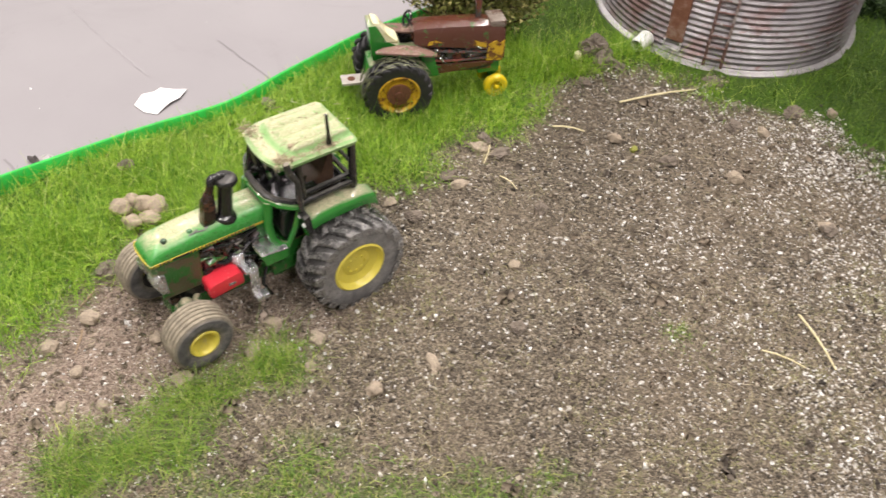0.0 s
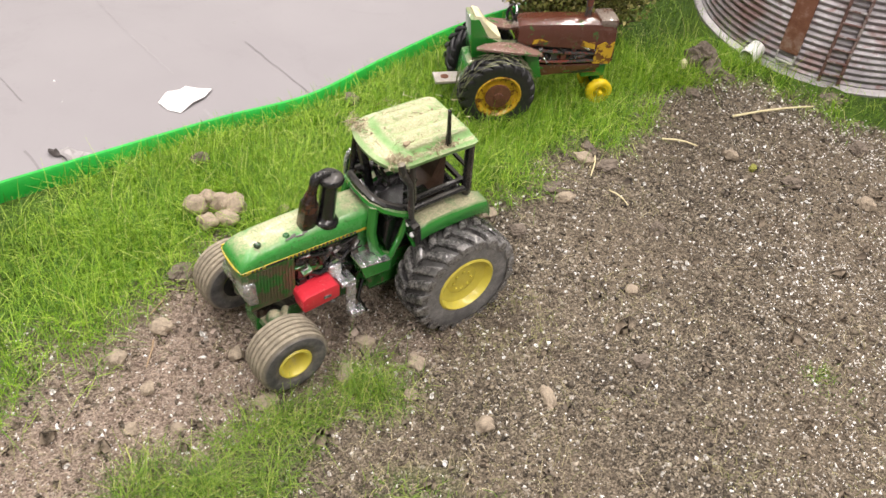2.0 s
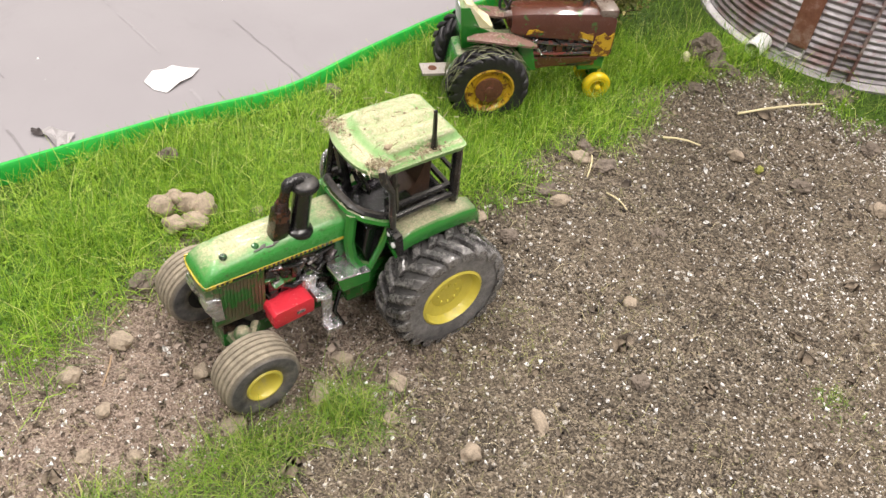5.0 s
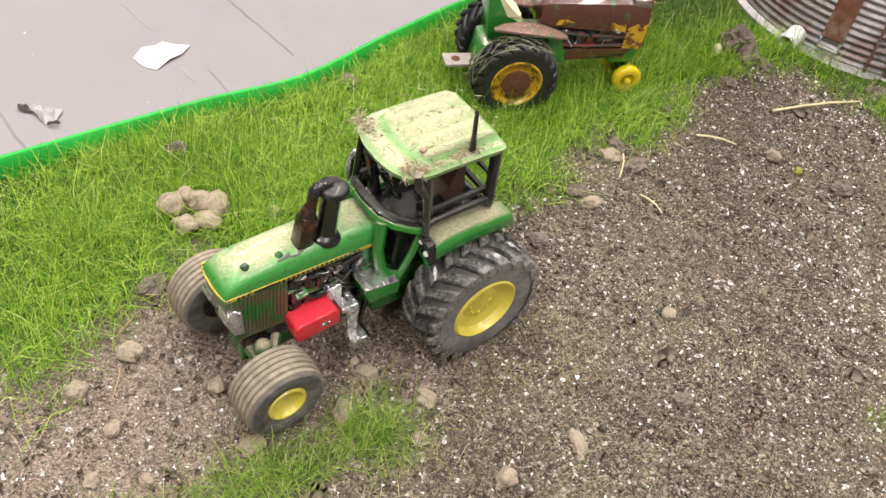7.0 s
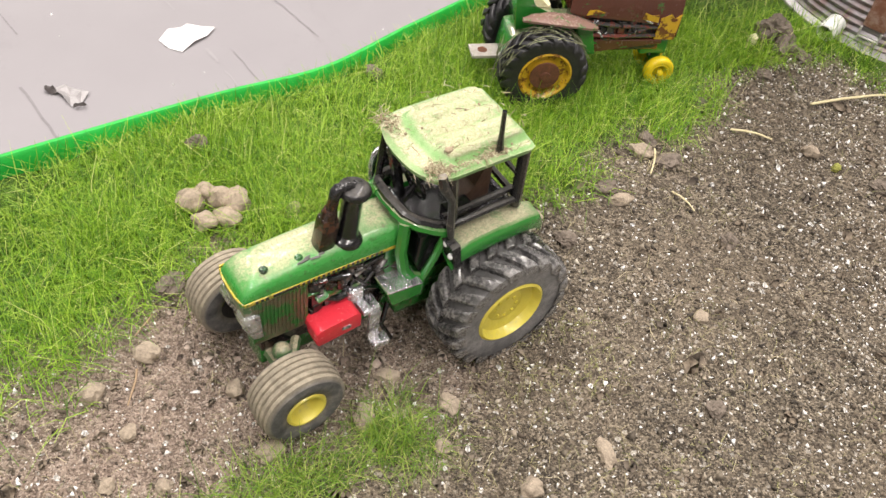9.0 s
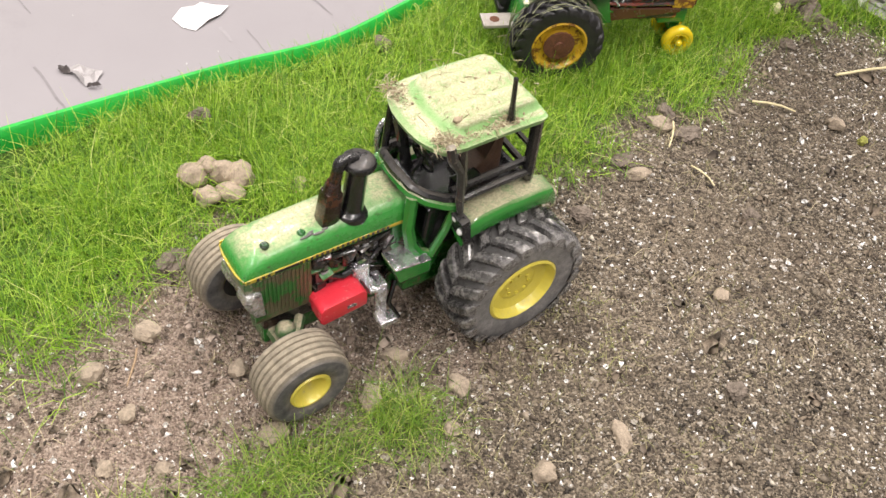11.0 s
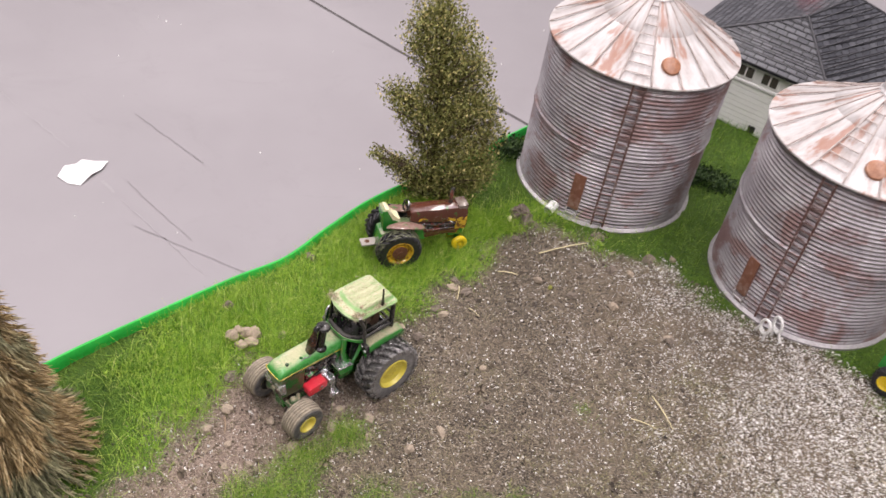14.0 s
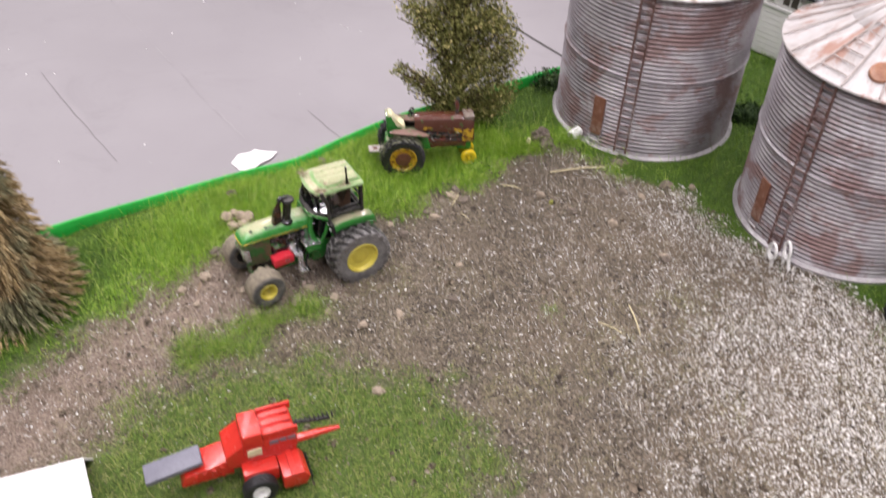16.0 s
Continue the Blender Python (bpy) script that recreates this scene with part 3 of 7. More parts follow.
def wavy(a, b, n, amp, seed):
    r = random.Random(seed)
    return [(a[0] + (b[0] - a[0]) * i / n + r.uniform(-amp, amp), a[1] + (b[1] - a[1]) * i / n + r.uniform(-amp, amp)) for i in range(n + 1)]


floor_line("floor_joint", wavy((-1400, 3120.6), (900, 773.9), 24, 2, 1), 7, DARK, "dark straight joint cut in the concrete floor")
for p0, p1, w in (((-1250, 2064), (-643, 1405), 2.6), ((-610, 1370), (-540, 1292), 1.4), ((-524, 1276), (-434, 1184), 3.0), ((-366, 1104), (-345, 1078), 4.5), ((-330, 1060), (-190, 905), 1.4)):
    floor_line("floor_crack", wavy(p0, p1, 14, 1.2, int(w * 10)), w, PALE, "broken pale line across the grey concrete floor")
for p0, p1, w in (((-349, 1292), (-222, 1166), 2.6), ((-574, 973), (-425, 812), 3.4), ((-867, 1325), (-621, 1080), 2.0), ((-330, 1105), (-215, 975), 1.6), ((-300, 1000), (-120, 905), 2.2)):
    floor_line("floor_crack", wavy(p0, p1, 12, 1.6, int(w * 10) + 3), w, SCUFF, "faint dark scratch in the concrete floor")

# the table under the board
table = thing("display_table", 85, 190, FLOOR_Z, 0, "plain folding display table under the diorama board", "table", kind="structure")
bm = B()
tops = [[bm.verts.new(((x - 120) * 0.94 + 35, (y - 140) * 0.94 - 50, zz)) for x, y in BOARD] for zz in (-FLOOR_Z - 42, -FLOOR_Z - 20.5)]
bm.faces.new(tops[0])
bm.faces.new(tops[1][::-1])
for i in range(len(BOARD)):
    bm.faces.new((tops[0][i - 1], tops[0][i], tops[1][i], tops[1][i - 1]))
part("tabletop", bm, M["board"], table)
for sx, sys in ((-235, (-215,)), (180, (160,)), (290, (-215, 210))):
    for sy in sys:
        bm = B()
        tube(bm, [(sx, sy, 0), (sx, sy, -FLOOR_Z - 42)], 13, 12)
        part("leg", bm, M["steel"], table, smooth=True)

# ground sheet with its turf and track
xs, ys = np.arange(-250, 421, 1.35), np.arange(-80, 471, 1.35)
gx, gy = np.meshgrid(xs, ys)
gz = height(gx, gy)
nx, ny = len(xs), len(ys)
verts = np.stack([gx.ravel(), gy.ravel(), gz.ravel()], 1)
idx = np.arange(nx * ny).reshape(ny, nx)
quads = np.stack([idx[:-1, :-1], idx[:-1, 1:], idx[1:, 1:], idx[1:, :-1]], -1).reshape(-1, 4)
mid = verts[quads].mean(1)
quads = quads[inside(BOARD, mid[:, 0], mid[:, 1]) > -0.5]
used = np.unique(quads)
remap = np.full(nx * ny, -1)
remap[used] = np.arange(len(used))
verts, quads = verts[used], remap[quads]
turf = np.maximum(edgewise(TURF, verts[:, 0], verts[:, 1]), np.maximum(0.55 * edgewise(STRIP, verts[:, 0], verts[:, 1], 7, 8), 0.8 * edgewise(PATCH, verts[:, 0], verts[:, 1], 8, 9)))
track = edgewise(TRACK, verts[:, 0], verts[:, 1], 8, 12, 5)
ground = raw("ground", verts, quads, M["soil"], "dark potting soil ground of the diorama", "ground", "structure", True)
for nm, val in (("turf", turf), ("track", track)):
    lay = ground.data.attributes.new(nm, "FLOAT", "POINT")
    lay.data.foreach_set("value", val.astype(np.float32))
bm = B()
a = [bm.verts.new((x, y, -20)) for x, y in BOARD]
b = [bm.verts.new((x, y, -7)) for x, y in BOARD]
bm.faces.new(a)
bm.faces.new(b[::-1])
for i in range(len(a)):
    bm.faces.new((a[i - 1], a[i], b[i], b[i - 1]))
tagged(part("base_board", bm, M["board"]), "plywood board that carries the diorama", "board", kind="structure")

# bright green plastic edging, standing up along the board's edge
def smooth_line(pts, step=4.0):
    out = []
    P = [Vector(p) for p in pts]
    for i in range(len(P) - 1):
        p0, p1, p2, p3 = P[max(i - 1, 0)], P[i], P[i + 1], P[min(i + 2, len(P) - 1)]
        n = max(2, int((p2 - p1).length / step))
        for j in range(n):
            t = j / n
            out.append(0.5 * (2 * p1 + (p2 - p0) * t + (2 * p0 - 5 * p1 + 4 * p2 - p3) * t * t + (3 * p1 - p0 - 3 * p2 + p3) * t ** 3))
    return out + [P[-1]]


bm = B()
prev = None
line = smooth_line(BORDER)
for i, p in enumerate(line):
    d = (line[min(i + 1, len(line) - 1)] - line[max(i - 1, 0)]).normalized()
    nrm = Vector((-d.y, d.x))
    top = 2.9 + 1.2 * min(1.0, max(0.0, (-55 - p.x) / 50)) + 0.35 * math.sin(i * 0.21) + 0.4 * math.sin(i * 0.07 + 1)
    prof = [(-0.8, -9), (-0.5, 0), (-0.1, top - 0.5), (0.3, top), (1.0, top), (1.4, top - 0.3), (1.7, top - 1.2), (1.8, -9), (1.8, -24)]
    row = [bm.verts.new((p.x + nrm.x * o, p.y + nrm.y * o, z)) for o, z in prof]
    if prev:
        for j in range(len(prof) - 1):
            bm.faces.new((prev[j], row[j], row[j + 1], prev[j + 1]))
    prev = row
tagged(part("edging", bm, M["green_edge"], smooth=True), "bright green plastic edging standing along the board", "edging", kind="structure")


def strips(centres, dirs, lens, widths, droop=0.0, seed=0):
    """Thin tapered blades, each an island of three faces: arrays of verts and quads."""
    n = len(centres)
    r = np.random.default_rng(seed)
    d = dirs / np.linalg.norm(dirs, axis=1, keepdims=True)
    side = np.cross(d, r.normal(size=(n, 3)))
    side /= np.linalg.norm(side, axis=1, keepdims=True) + 1e-9
    a = centres
    b = centres + d * lens[:, None] * 0.5
    e = centres + d * lens[:, None]
    e[:, 2] -= droop * lens
    w = widths[:, None] * 0.5
    v = np.stack([a - side * w, a + side * w, b - side * w * 0.85, b + side * w * 0.85, e - side * w * 0.15, e + side * w * 0.15], 1).reshape(-1, 3)
    o = np.arange(n)[:, None] * 6
    q = np.concatenate([o + np.array([0, 1, 3, 2]), o + np.array([2, 3, 5, 4])], 0)
    return v, q


def under(ob, parent):
    ob.parent = parent
    return ob


# ---- wheels ----
def rear_wheel(parent, x, y, z, R, w, rim_r, side, tyre_m, tread_m, rim_m, lugs=18, hub="dish"):
    """A tyre with slanted lugs and a dished rim; side: +1 when its face looks to +y."""
    base = pose(x * U, y * U, z * U, 0, 0, 0 if side > 0 else 180)
    h = w / 2
    bm = B()
    prof = [(rim_r, -h * 0.75), (rim_r * 1.05, -h * 0.92), (R * 0.78, -h), (R * 0.885, -h * 0.94), (R * 0.895, -h * 0.8), (R * 0.905, 0),
            (R * 0.895, h * 0.8), (R * 0.885, h * 0.94), (R * 0.78, h), (rim_r * 1.05, h * 0.92), (rim_r, h * 0.75)]
    lathe(bm, prof, 48, AXLE, close=True)
    tyre = part("tyre", bm, tyre_m, parent, smooth=True, m=base)
    bm = B()
    for s in (-1, 1):
        for i in range(lugs):
            a0 = 2 * math.pi * (i + (0.5 if s > 0 else 0)) / lugs
            vs = []
            for u, ro, ri in ((0.0, 0.995, 0.87), (0.3, 1.0, 0.87), (0.62, 1.0, 0.87), (0.88, 0.985, 0.865), (1.06, 0.945, 0.85), (1.09, 0.885, 0.80)):
                a = a0 + (0.46 - 0.46 * u) * 2 * math.pi / lugs * 1.7
                yy = s * h * (0.02 + 0.97 * u)
                wd = 0.5 * (0.56 + 0.18 * u) * 2 * math.pi / lugs
                vs.append([bm.verts.new((R * r * math.sin(a + q), yy, R * r * math.cos(a + q))) for r, q in ((ri, -wd), (ro * 0.975, -wd * 0.86), (ro, -wd * 0.5), (ro, wd * 0.5), (ro * 0.975, wd * 0.86), (ri, wd))])
            for p, q in zip(vs, vs[1:]):
                for j in range(5):
                    bm.faces.new((p[j], p[j + 1], q[j + 1], q[j]))
            bm.faces.new(vs[0])
            bm.faces.new(vs[-1][::-1])
    part("tread", bm, tread_m, tyre, smooth=True)
    bm = B()
    if hub == "dish":
        prof = [(rim_r * 1.04, h * 0.92), (rim_r * 0.97, h * 0.98), (rim_r * 0.92, h * 0.88), (rim_r * 0.86, h * 0.62), (rim_r * 0.55, h * 0.50), (rim_r * 0.50, h * 0.56), (rim_r * 0.2, h * 0.58), (0, h * 0.58)]
    else:
        prof = [(rim_r * 1.04, h * 0.92), (rim_r * 0.97, h * 0.98), (rim_r * 0.90, h * 0.85), (rim_r * 0.84, h * 0.5), (rim_r * 0.58, h * 0.42), (rim_r * 0.56, h * 0.72), (rim_r * 0.45, h * 0.78), (rim_r * 0.12, h * 0.74), (rim_r * 0.1, h * 0.9), (0, h * 0.9)]
    prof = prof + [(0, -h * 0.7), (rim_r * 1.0, -h * 0.78)]
    lathe(bm, prof, 40, AXLE)
    if hub == "dish":
        for i in range(8):
            a = 2 * math.pi * i / 8
            lathe(bm, [(0, h * 0.66), (0.34, h * 0.64), (0.36, h * 0.5)], 6, pose(rim_r * 0.34 * math.cos(a), 0, rim_r * 0.34 * math.sin(a)) @ AXLE)
    part("rim", bm, rim_m, tyre, smooth=True)
    return tyre


def ribbed_wheel(parent, x, y, z, R, w, rim_r, side, tyre_m, rim_m, ribs=5, turn=0.0, lean=0.0):
    """A balloon tyre with ribs round it and a small dished rim."""
    base = pose(x * U, y * U, z * U, lean, 0, turn + (0 if side > 0 else 180))
    h = w / 2
    prof = [(rim_r, -h * 0.7), (rim_r * 1.15, -h * 0.86), (R * 0.72, -h), (R * 0.86, -h * 0.93)]
    for i in range(ribs):
        y0 = -h * 0.84 + i * 2 * h * 0.84 / ribs
        pw = 2 * h * 0.84 / ribs
        dome = 1 - 0.07 * abs((y0 + pw / 2) / h) ** 2
        prof += [(R * 0.93 * dome, y0 + 0.03 * pw), (R * 0.99 * dome, y0 + 0.18 * pw), (R * dome, y0 + 0.5 * pw), (R * 0.99 * dome, y0 + 0.82 * pw), (R * 0.93 * dome, y0 + 0.97 * pw)]
    prof += [(R * 0.86, h * 0.93), (R * 0.72, h), (rim_r * 1.15, h * 0.86), (rim_r, h * 0.7)]
    bm = B()
    lathe(bm, prof, 56, AXLE, close=True)
    tyre = part("tyre", bm, tyre_m, parent, smooth=True, m=base)
    bm = B()
    lathe(bm, [(rim_r * 1.14, h * 0.84), (rim_r * 1.08, h * 0.93), (rim_r * 0.98, h * 0.93), (rim_r * 0.9, h * 0.82), (rim_r * 0.84, h * 0.15), (rim_r * 0.62, -h * 0.2), (rim_r * 0.44, -h * 0.2), (rim_r * 0.40, h * 0.1), (rim_r * 0.26, h * 0.16), (0, h * 0.16), (0, -h * 0.6), (rim_r, -h * 0.72)], 36, AXLE)
    part("rim", bm, rim_m, tyre, smooth=True)
    if rim_r > 3:
        bm = B()
        lathe(bm, [(rim_r * 1.1, -h * 0.84), (rim_r * 0.9, -h * 0.8), (rim_r * 0.6, -h * 0.68), (rim_r * 0.3, -h * 0.8), (0, -h * 0.8)], 24, AXLE)
        part("hub_back", bm, M["black_dull"], tyre, "black back of the wheel hub", smooth=True)
    return tyre


# ---- the green cab tractor, sunk a little into the soil ----
def cab_tractor(x, y, z, rz):
    t = thing("toy_tractor", x, y, z, rz, "dusty green toy tractor with cab and yellow wheels on bare soil", "toy tractor")
    # bonnet: a rounded section swept along x, dropping at the nose
    bm = B()
    secs = []
    for xx, top, half, low in ((15.4, 30.5, 4.5, 26.0), (22, 30.4, 4.5, 25.9), (32, 30.1, 4.4, 25.8), (37.6, 29.8, 4.35, 25.7), (38.3, 29.55, 4.3, 25.7), (38.9, 29.7, 4.35, 25.7), (40.4, 29.3, 4.3, 25.7), (41.8, 28.5, 4.15, 25.7), (42.6, 27.4, 3.95, 25.7), (42.9, 26.2, 3.75, 25.7)):
        arc = [(1.0, 3.0), (0.985, 2.2), (0.945, 1.5), (0.87, 0.9), (0.76, 0.45), (0.60, 0.15), (0.4, 0.0), (0.18, -0.02)]
        arc = [(a, b * (top - low) / 4.4) for a, b in arc]
        sec = [(-half, low)] + [(-half * a, top - b) for a, b in arc] + [(0, top - 0.08)] + [(half * a, top - b) for a, b in arc[::-1]] + [(half, low)]
        secs.append([bm.verts.new((xx, yy - 0.2, zz)) for yy, zz in sec])
    for p, q in zip(secs, secs[1:]):
        for i in range(len(p) - 1):
            bm.faces.new((p[i], p[i + 1], q[i + 1], q[i]))
        bm.faces.new((p[0], q[0], q[-1], p[-1]))
    bm.faces.new(secs[0])
    bm.faces.new(secs[-1][::-1])
    bonnet = part("bonnet", bm, M["green_bonnet"], t, "green bonnet under a film of tan dust", smooth=True)
    for bx, by in ((38.2, 1.7), (32.6, 2.0)):
        bm = B()
        lathe(bm, [(0.7, -0.6), (0.7, 0.2), (0.45, 0.45), (0, 0.5)], 10, pose(bx, by, 29.75))
        part("bonnet_knob", bm, M["knob"], bonnet, smooth=True)
    for sx, sy, ln, ang in ((32.2, 3.0, 2.6, 6), (30.4, 3.2, 2.0, -4), (31.4, 2.6, 1.5, 14), (29.2, 2.9, 1.2, 0)):
        bm = B()
        lathe(bm, [(0, 0.06), (0.7, 0.05), (1.0, -0.1), (0, -0.1)], 10, pose(sx, sy, 29.97 - 0.12 * (sy - 2.6), -14, 0, ang) @ Matrix.Diagonal((ln * 0.5, 0.22, 1, 1)))
        part("paint_scrape", bm, M["scrape"], bonnet, "dark scrape in the bonnet's paint", smooth=True)
    for s in (-1, 1):
        yy = s * 4.42 - 0.2
        bm = B()
        box(bm, 15.6, 42.6, yy - 0.14, yy + 0.14, 26.1, 26.75, 0.08)
        stripe = part("stripe", bm, M["stripe_yellow"], t, "thin yellow stripe along the bonnet")
        bm = B()
        y2 = yy + s * 0.17
        for i in range(26):
            xx = 19.2 + i * 0.85
            if 34 < xx < 38.2:
                continue
            box(bm, xx, xx + 0.42, y2 - 0.05, y2 + 0.05, 26.15, 26.7)
        box(bm, 34.2, 38.0, y2 - 0.05, y2 + 0.05, 26.2, 26.7)
        tagged(part("stripe_print", bm, M["black_dull"], stripe), kind="stuff")
        bm = B()
        box(bm, 32.0, 41.4, s * 3.6 - 0.25, s * 3.6 + 0.25, 15.6, 25.9, 0.2)
        for i in range(14):
            xx = 32.4 + i * 0.63
            box(bm, xx, xx + 0.32, s * 3.85 - 0.15, s * 3.85 + 0.15, 16.6, 25.3)
        part("side_grille", bm, M["green_grille"], t, "ribbed green side grille with worn rusty paint")
    bm = B()
    tube(bm, [(42.6, -4.3, 26.4), (43.0, -2.4, 26.35), (43.05, 0, 26.3), (43.0, 2.0, 26.35), (42.6, 4.0, 26.4)], 0.2, 6)
    part("front_stripe", bm, M["stripe_yellow"], t, "thin yellow stripe round the bonnet's front")
    bm = B()
    prism(bm, [(38.0, 15.4), (40.4, 15.8), (42.5, 22.0), (42.7, 25.8), (38.0, 25.8)], -3.7, 3.7, 0.4)
    part("nose", bm, M["green_dusty"], t, smooth=True)
    for s in (-1, 1):
        bm = B()
        prism(bm, [(39.8, 17.4), (41.6, 17.8), (43.2, 21.4), (42.6, 23.2), (40.2, 23.2)], s * 1.2, s * 4.5, 0.6)
        part("headlamp", bm, M["silver"], t, "silver-painted headlamp, scuffed", smooth=True)
    bm = B()
    box(bm, 16, 40, -2.9, 2.9, 11.5, 25.8, 0.8)
    engine = part("engine", bm, M["engine_rusty"], t, "black oily engine block")
    gr = random.Random(31)
    for i in range(44):
        gx, gz, s2 = gr.uniform(17.6, 31.4), gr.uniform(14.2, 25.0), gr.choice((1, 1, 1, -1))
        bm = B()
        if i % 3:
            ln = gr.uniform(0.6, 1.7)
            box(bm, -ln, ln, -0.7, 0.7, -gr.uniform(0.3, 0.9), gr.uniform(0.3, 0.9), 0.25, pose(gx, s2 * gr.uniform(3.2, 4.1), gz, gr.uniform(-30, 30), gr.uniform(-50, 50), gr.uniform(-20, 20)))
        else:
            p0 = Vector((gx, s2 * 3.4, gz))
            p1 = p0 + Vector((gr.uniform(-3, 3), s2 * gr.uniform(0.4, 1.0), gr.uniform(-1.2, 1.2)))
            p2 = p1 + Vector((gr.uniform(-1.5, 1.5), -s2 * 0.5, gr.uniform(-2.2, 2.2)))
            tube(bm, [p0, p1, p2], gr.uniform(0.25, 0.5), 6)
        part("engine_fitting", bm, M["engine_rusty"] if i % 5 else M["green_worn"], engine, smooth=True)
    for side in (-1, 1):
        for i in range(5):
            bm = B()
            box(bm, 20.6 + i * 2.3, 22.2 + i * 2.3, side * 3.3 - 0.5, side * 3.3 + 0.5, 16.0, 24.3, 0.3)
            part("engine_rib", bm, M["engine_rusty"], engine, smooth=True)
    for pts, r in (([(18.6, 3.5, 24.6), (25, 3.9, 23.6), (31, 3.5, 24.6)], 0.5), ([(19.6, 3.6, 17.6), (23, 4.2, 20.0), (27, 4.0, 19.0), (30.5, 3.6, 21.0)], 0.6), ([(17.5, 4.4, 13.0), (19.5, 6.0, 10.0), (18.0, 7.0, 6.4)], 0.45), ([(20.5, 4.0, 22.0), (22.5, 4.6, 21.0), (24.0, 4.4, 23.0)], 0.4)):
        bm = B()
        tube(bm, pts, r, 8)
        part("hose", bm, M["black"], engine, "black oily hose", smooth=True)
    bm = B()
    box(bm, -9, 16, -4.5, 4.5, 8.5, 20, 1.0)
    box(bm, 9, 40, -2.6, 2.6, 8.0, 12.5, 0.6)
    box(bm, 15.6, 18.4, -4.0, 4.0, 12, 26.0, 0.4)
    part("chassis", bm, M["green_worn"], t)
    # exhaust and air intake
    bm = B()
    box(bm, -1.6, 1.6, -1.45, 1.45, -0.6, 6.6, 0.9, pose(28.3, 1.4, 29.2, 0, -9, 0), (0.94, 0.94))
    tube(bm, [(27.35, 1.4, 35.2), (27.1, 1.4, 36.6), (27.0, 1.4, 37.2)], [1.4, 1.2, 0.95], 10)
    muffler = part("muffler", bm, M["rust_pipe"], t, "rust-brown exhaust muffler", smooth=True)
    bm = B()
    tube(bm, [(27.0, 1.4, 36.2), (26.7, 1.4, 37.6), (26.25, 1.4, 39.5)], [0.98, 0.9, 0.86], 12)
    part("exhaust_pipe", bm, M["rust_pipe"], muffler, smooth=True)
    bm = B()
    tube(bm, [(26.3, 1.4, 39.2), (26.1, 1.4, 40.0), (25.7, 1.4, 40.45), (25.0, 1.4, 40.5), (24.1, 1.4, 40.35), (23.2, 1.4, 40.2)], [0.92, 0.96, 0.92, 0.82, 0.72, 0.55], 12)
    part("exhaust_elbow", bm, M["black_dusty"], muffler, "black exhaust elbow", smooth=True)
    bm = B()
    tilt = pose(24.2, 1.4, 29.2, 0, -7, 0)
    lathe(bm, [(0, 0), (2.7, 0), (2.75, 0.7), (2.5, 1.1), (1.85, 1.5), (1.72, 2.0), (1.66, 5), (1.66, 9.2), (1.75, 9.5)], 20, tilt)
    stack = part("air_intake", bm, M["black"], t, smooth=True)
    bm = B()
    lathe(bm, [(0, 9.1), (1.9, 9.1), (2.45, 9.4), (2.6, 9.9), (2.5, 10.4), (2.1, 10.75), (0.9, 10.95), (0, 11.0)], 24, tilt)
    part("intake_cap", bm, M["black_dusty"], stack, smooth=True)
    # red side tank, silver bracket, step with silver top
    for s in (1, -1):
        bm = B()
        prism(bm, [(24.6, 14.9), (32.2, 14.1), (32.7, 14.9), (32.6, 17.3), (31.8, 17.9), (25.3, 18.5), (24.6, 17.8)], s * 3.6, s * 7.9, 0.3)
        rb = part("side_tank", bm, M["red"], t, "bright red side tank", smooth=True)
        bm = B()
        box(bm, 26.6, 28.2, s * 7.95 - 0.12, s * 7.95 + 0.12, 16.0, 16.6)
        part("tank_latch", bm, M["silver"], rb)
        bm = B()
        box(bm, 20.8, 24.0, s * 5.9 - 1.7, s * 5.9 + 1.7, 16.2, 17.3, 0.3, pose(0, 0, 0))
        box(bm, 20.9, 23.0, s * 7.4 - 0.4, s * 7.4 + 0.4, 9.2, 16.6, 0.3)
        box(bm, 19.4, 22.6, s * 7.9 - 1.2, s * 7.9 + 1.2, 8.2, 9.4, 0.3)
        box(bm, 22.6, 25.4, s * 4.2 - 0.8, s * 4.2 + 0.8, 17.0, 20.4, 0.4)
        part("side_bracket", bm, M["silver"], t, "crumpled silver-painted bracket")
        bm = B()
        prism(bm, [(13.2, 16.6), (19.0, 16.6), (20.2, 20.4), (13.2, 19.6)], s * 3.6, s * 8.2, 0.5)
        st = part("step", bm, M["green"], t)
        bm = B()
        prism(bm, [(13.4, 19.5), (19.9, 20.3), (20.1, 20.75), (13.5, 19.95)], s * 3.9, s * 8.3, 0.2)
        part("step_tread", bm, M["silver"], st, "patchy silver step tread")
    # cab
    bm = B()
    prism(bm, [(-5.0, 20.0), (9.0, 19.0), (12.4, 18.8), (13.6, 22.0), (13.0, 27.6), (-5.0, 28.4)], -5.6, 5.6, 0.5)
    part("cab_base", bm, M["black"], t)
    bm = B()
    for s in (-1, 1):
        tube(bm, [(16.2, s * 2.2, 32.3), (15.7, s * 4.2, 32.0), (14.0, s * 6.2, 31.3), (11.6, s * 7.3, 30.3), (9.0, s * 7.6, 29.3)], 0.95, 8)
        tube(bm, [(15.7, s * 4.8, 31.8), (16.4, s * 5.2, 26.0), (15.9, s * 5.6, 22.0), (14.6, s * 6.0, 19.6), (12.6, s * 6.4, 18.6)], 1.05, 8)
        tube(bm, [(9.6, s * 7.6, 29.3), (10.8, s * 7.2, 24.0), (12.6, s * 6.5, 18.6)], 0.7, 8)
    tube(bm, [(16.2, -2.2, 32.3), (16.4, 0, 32.4), (16.2, 2.2, 32.3)], 0.75, 8)
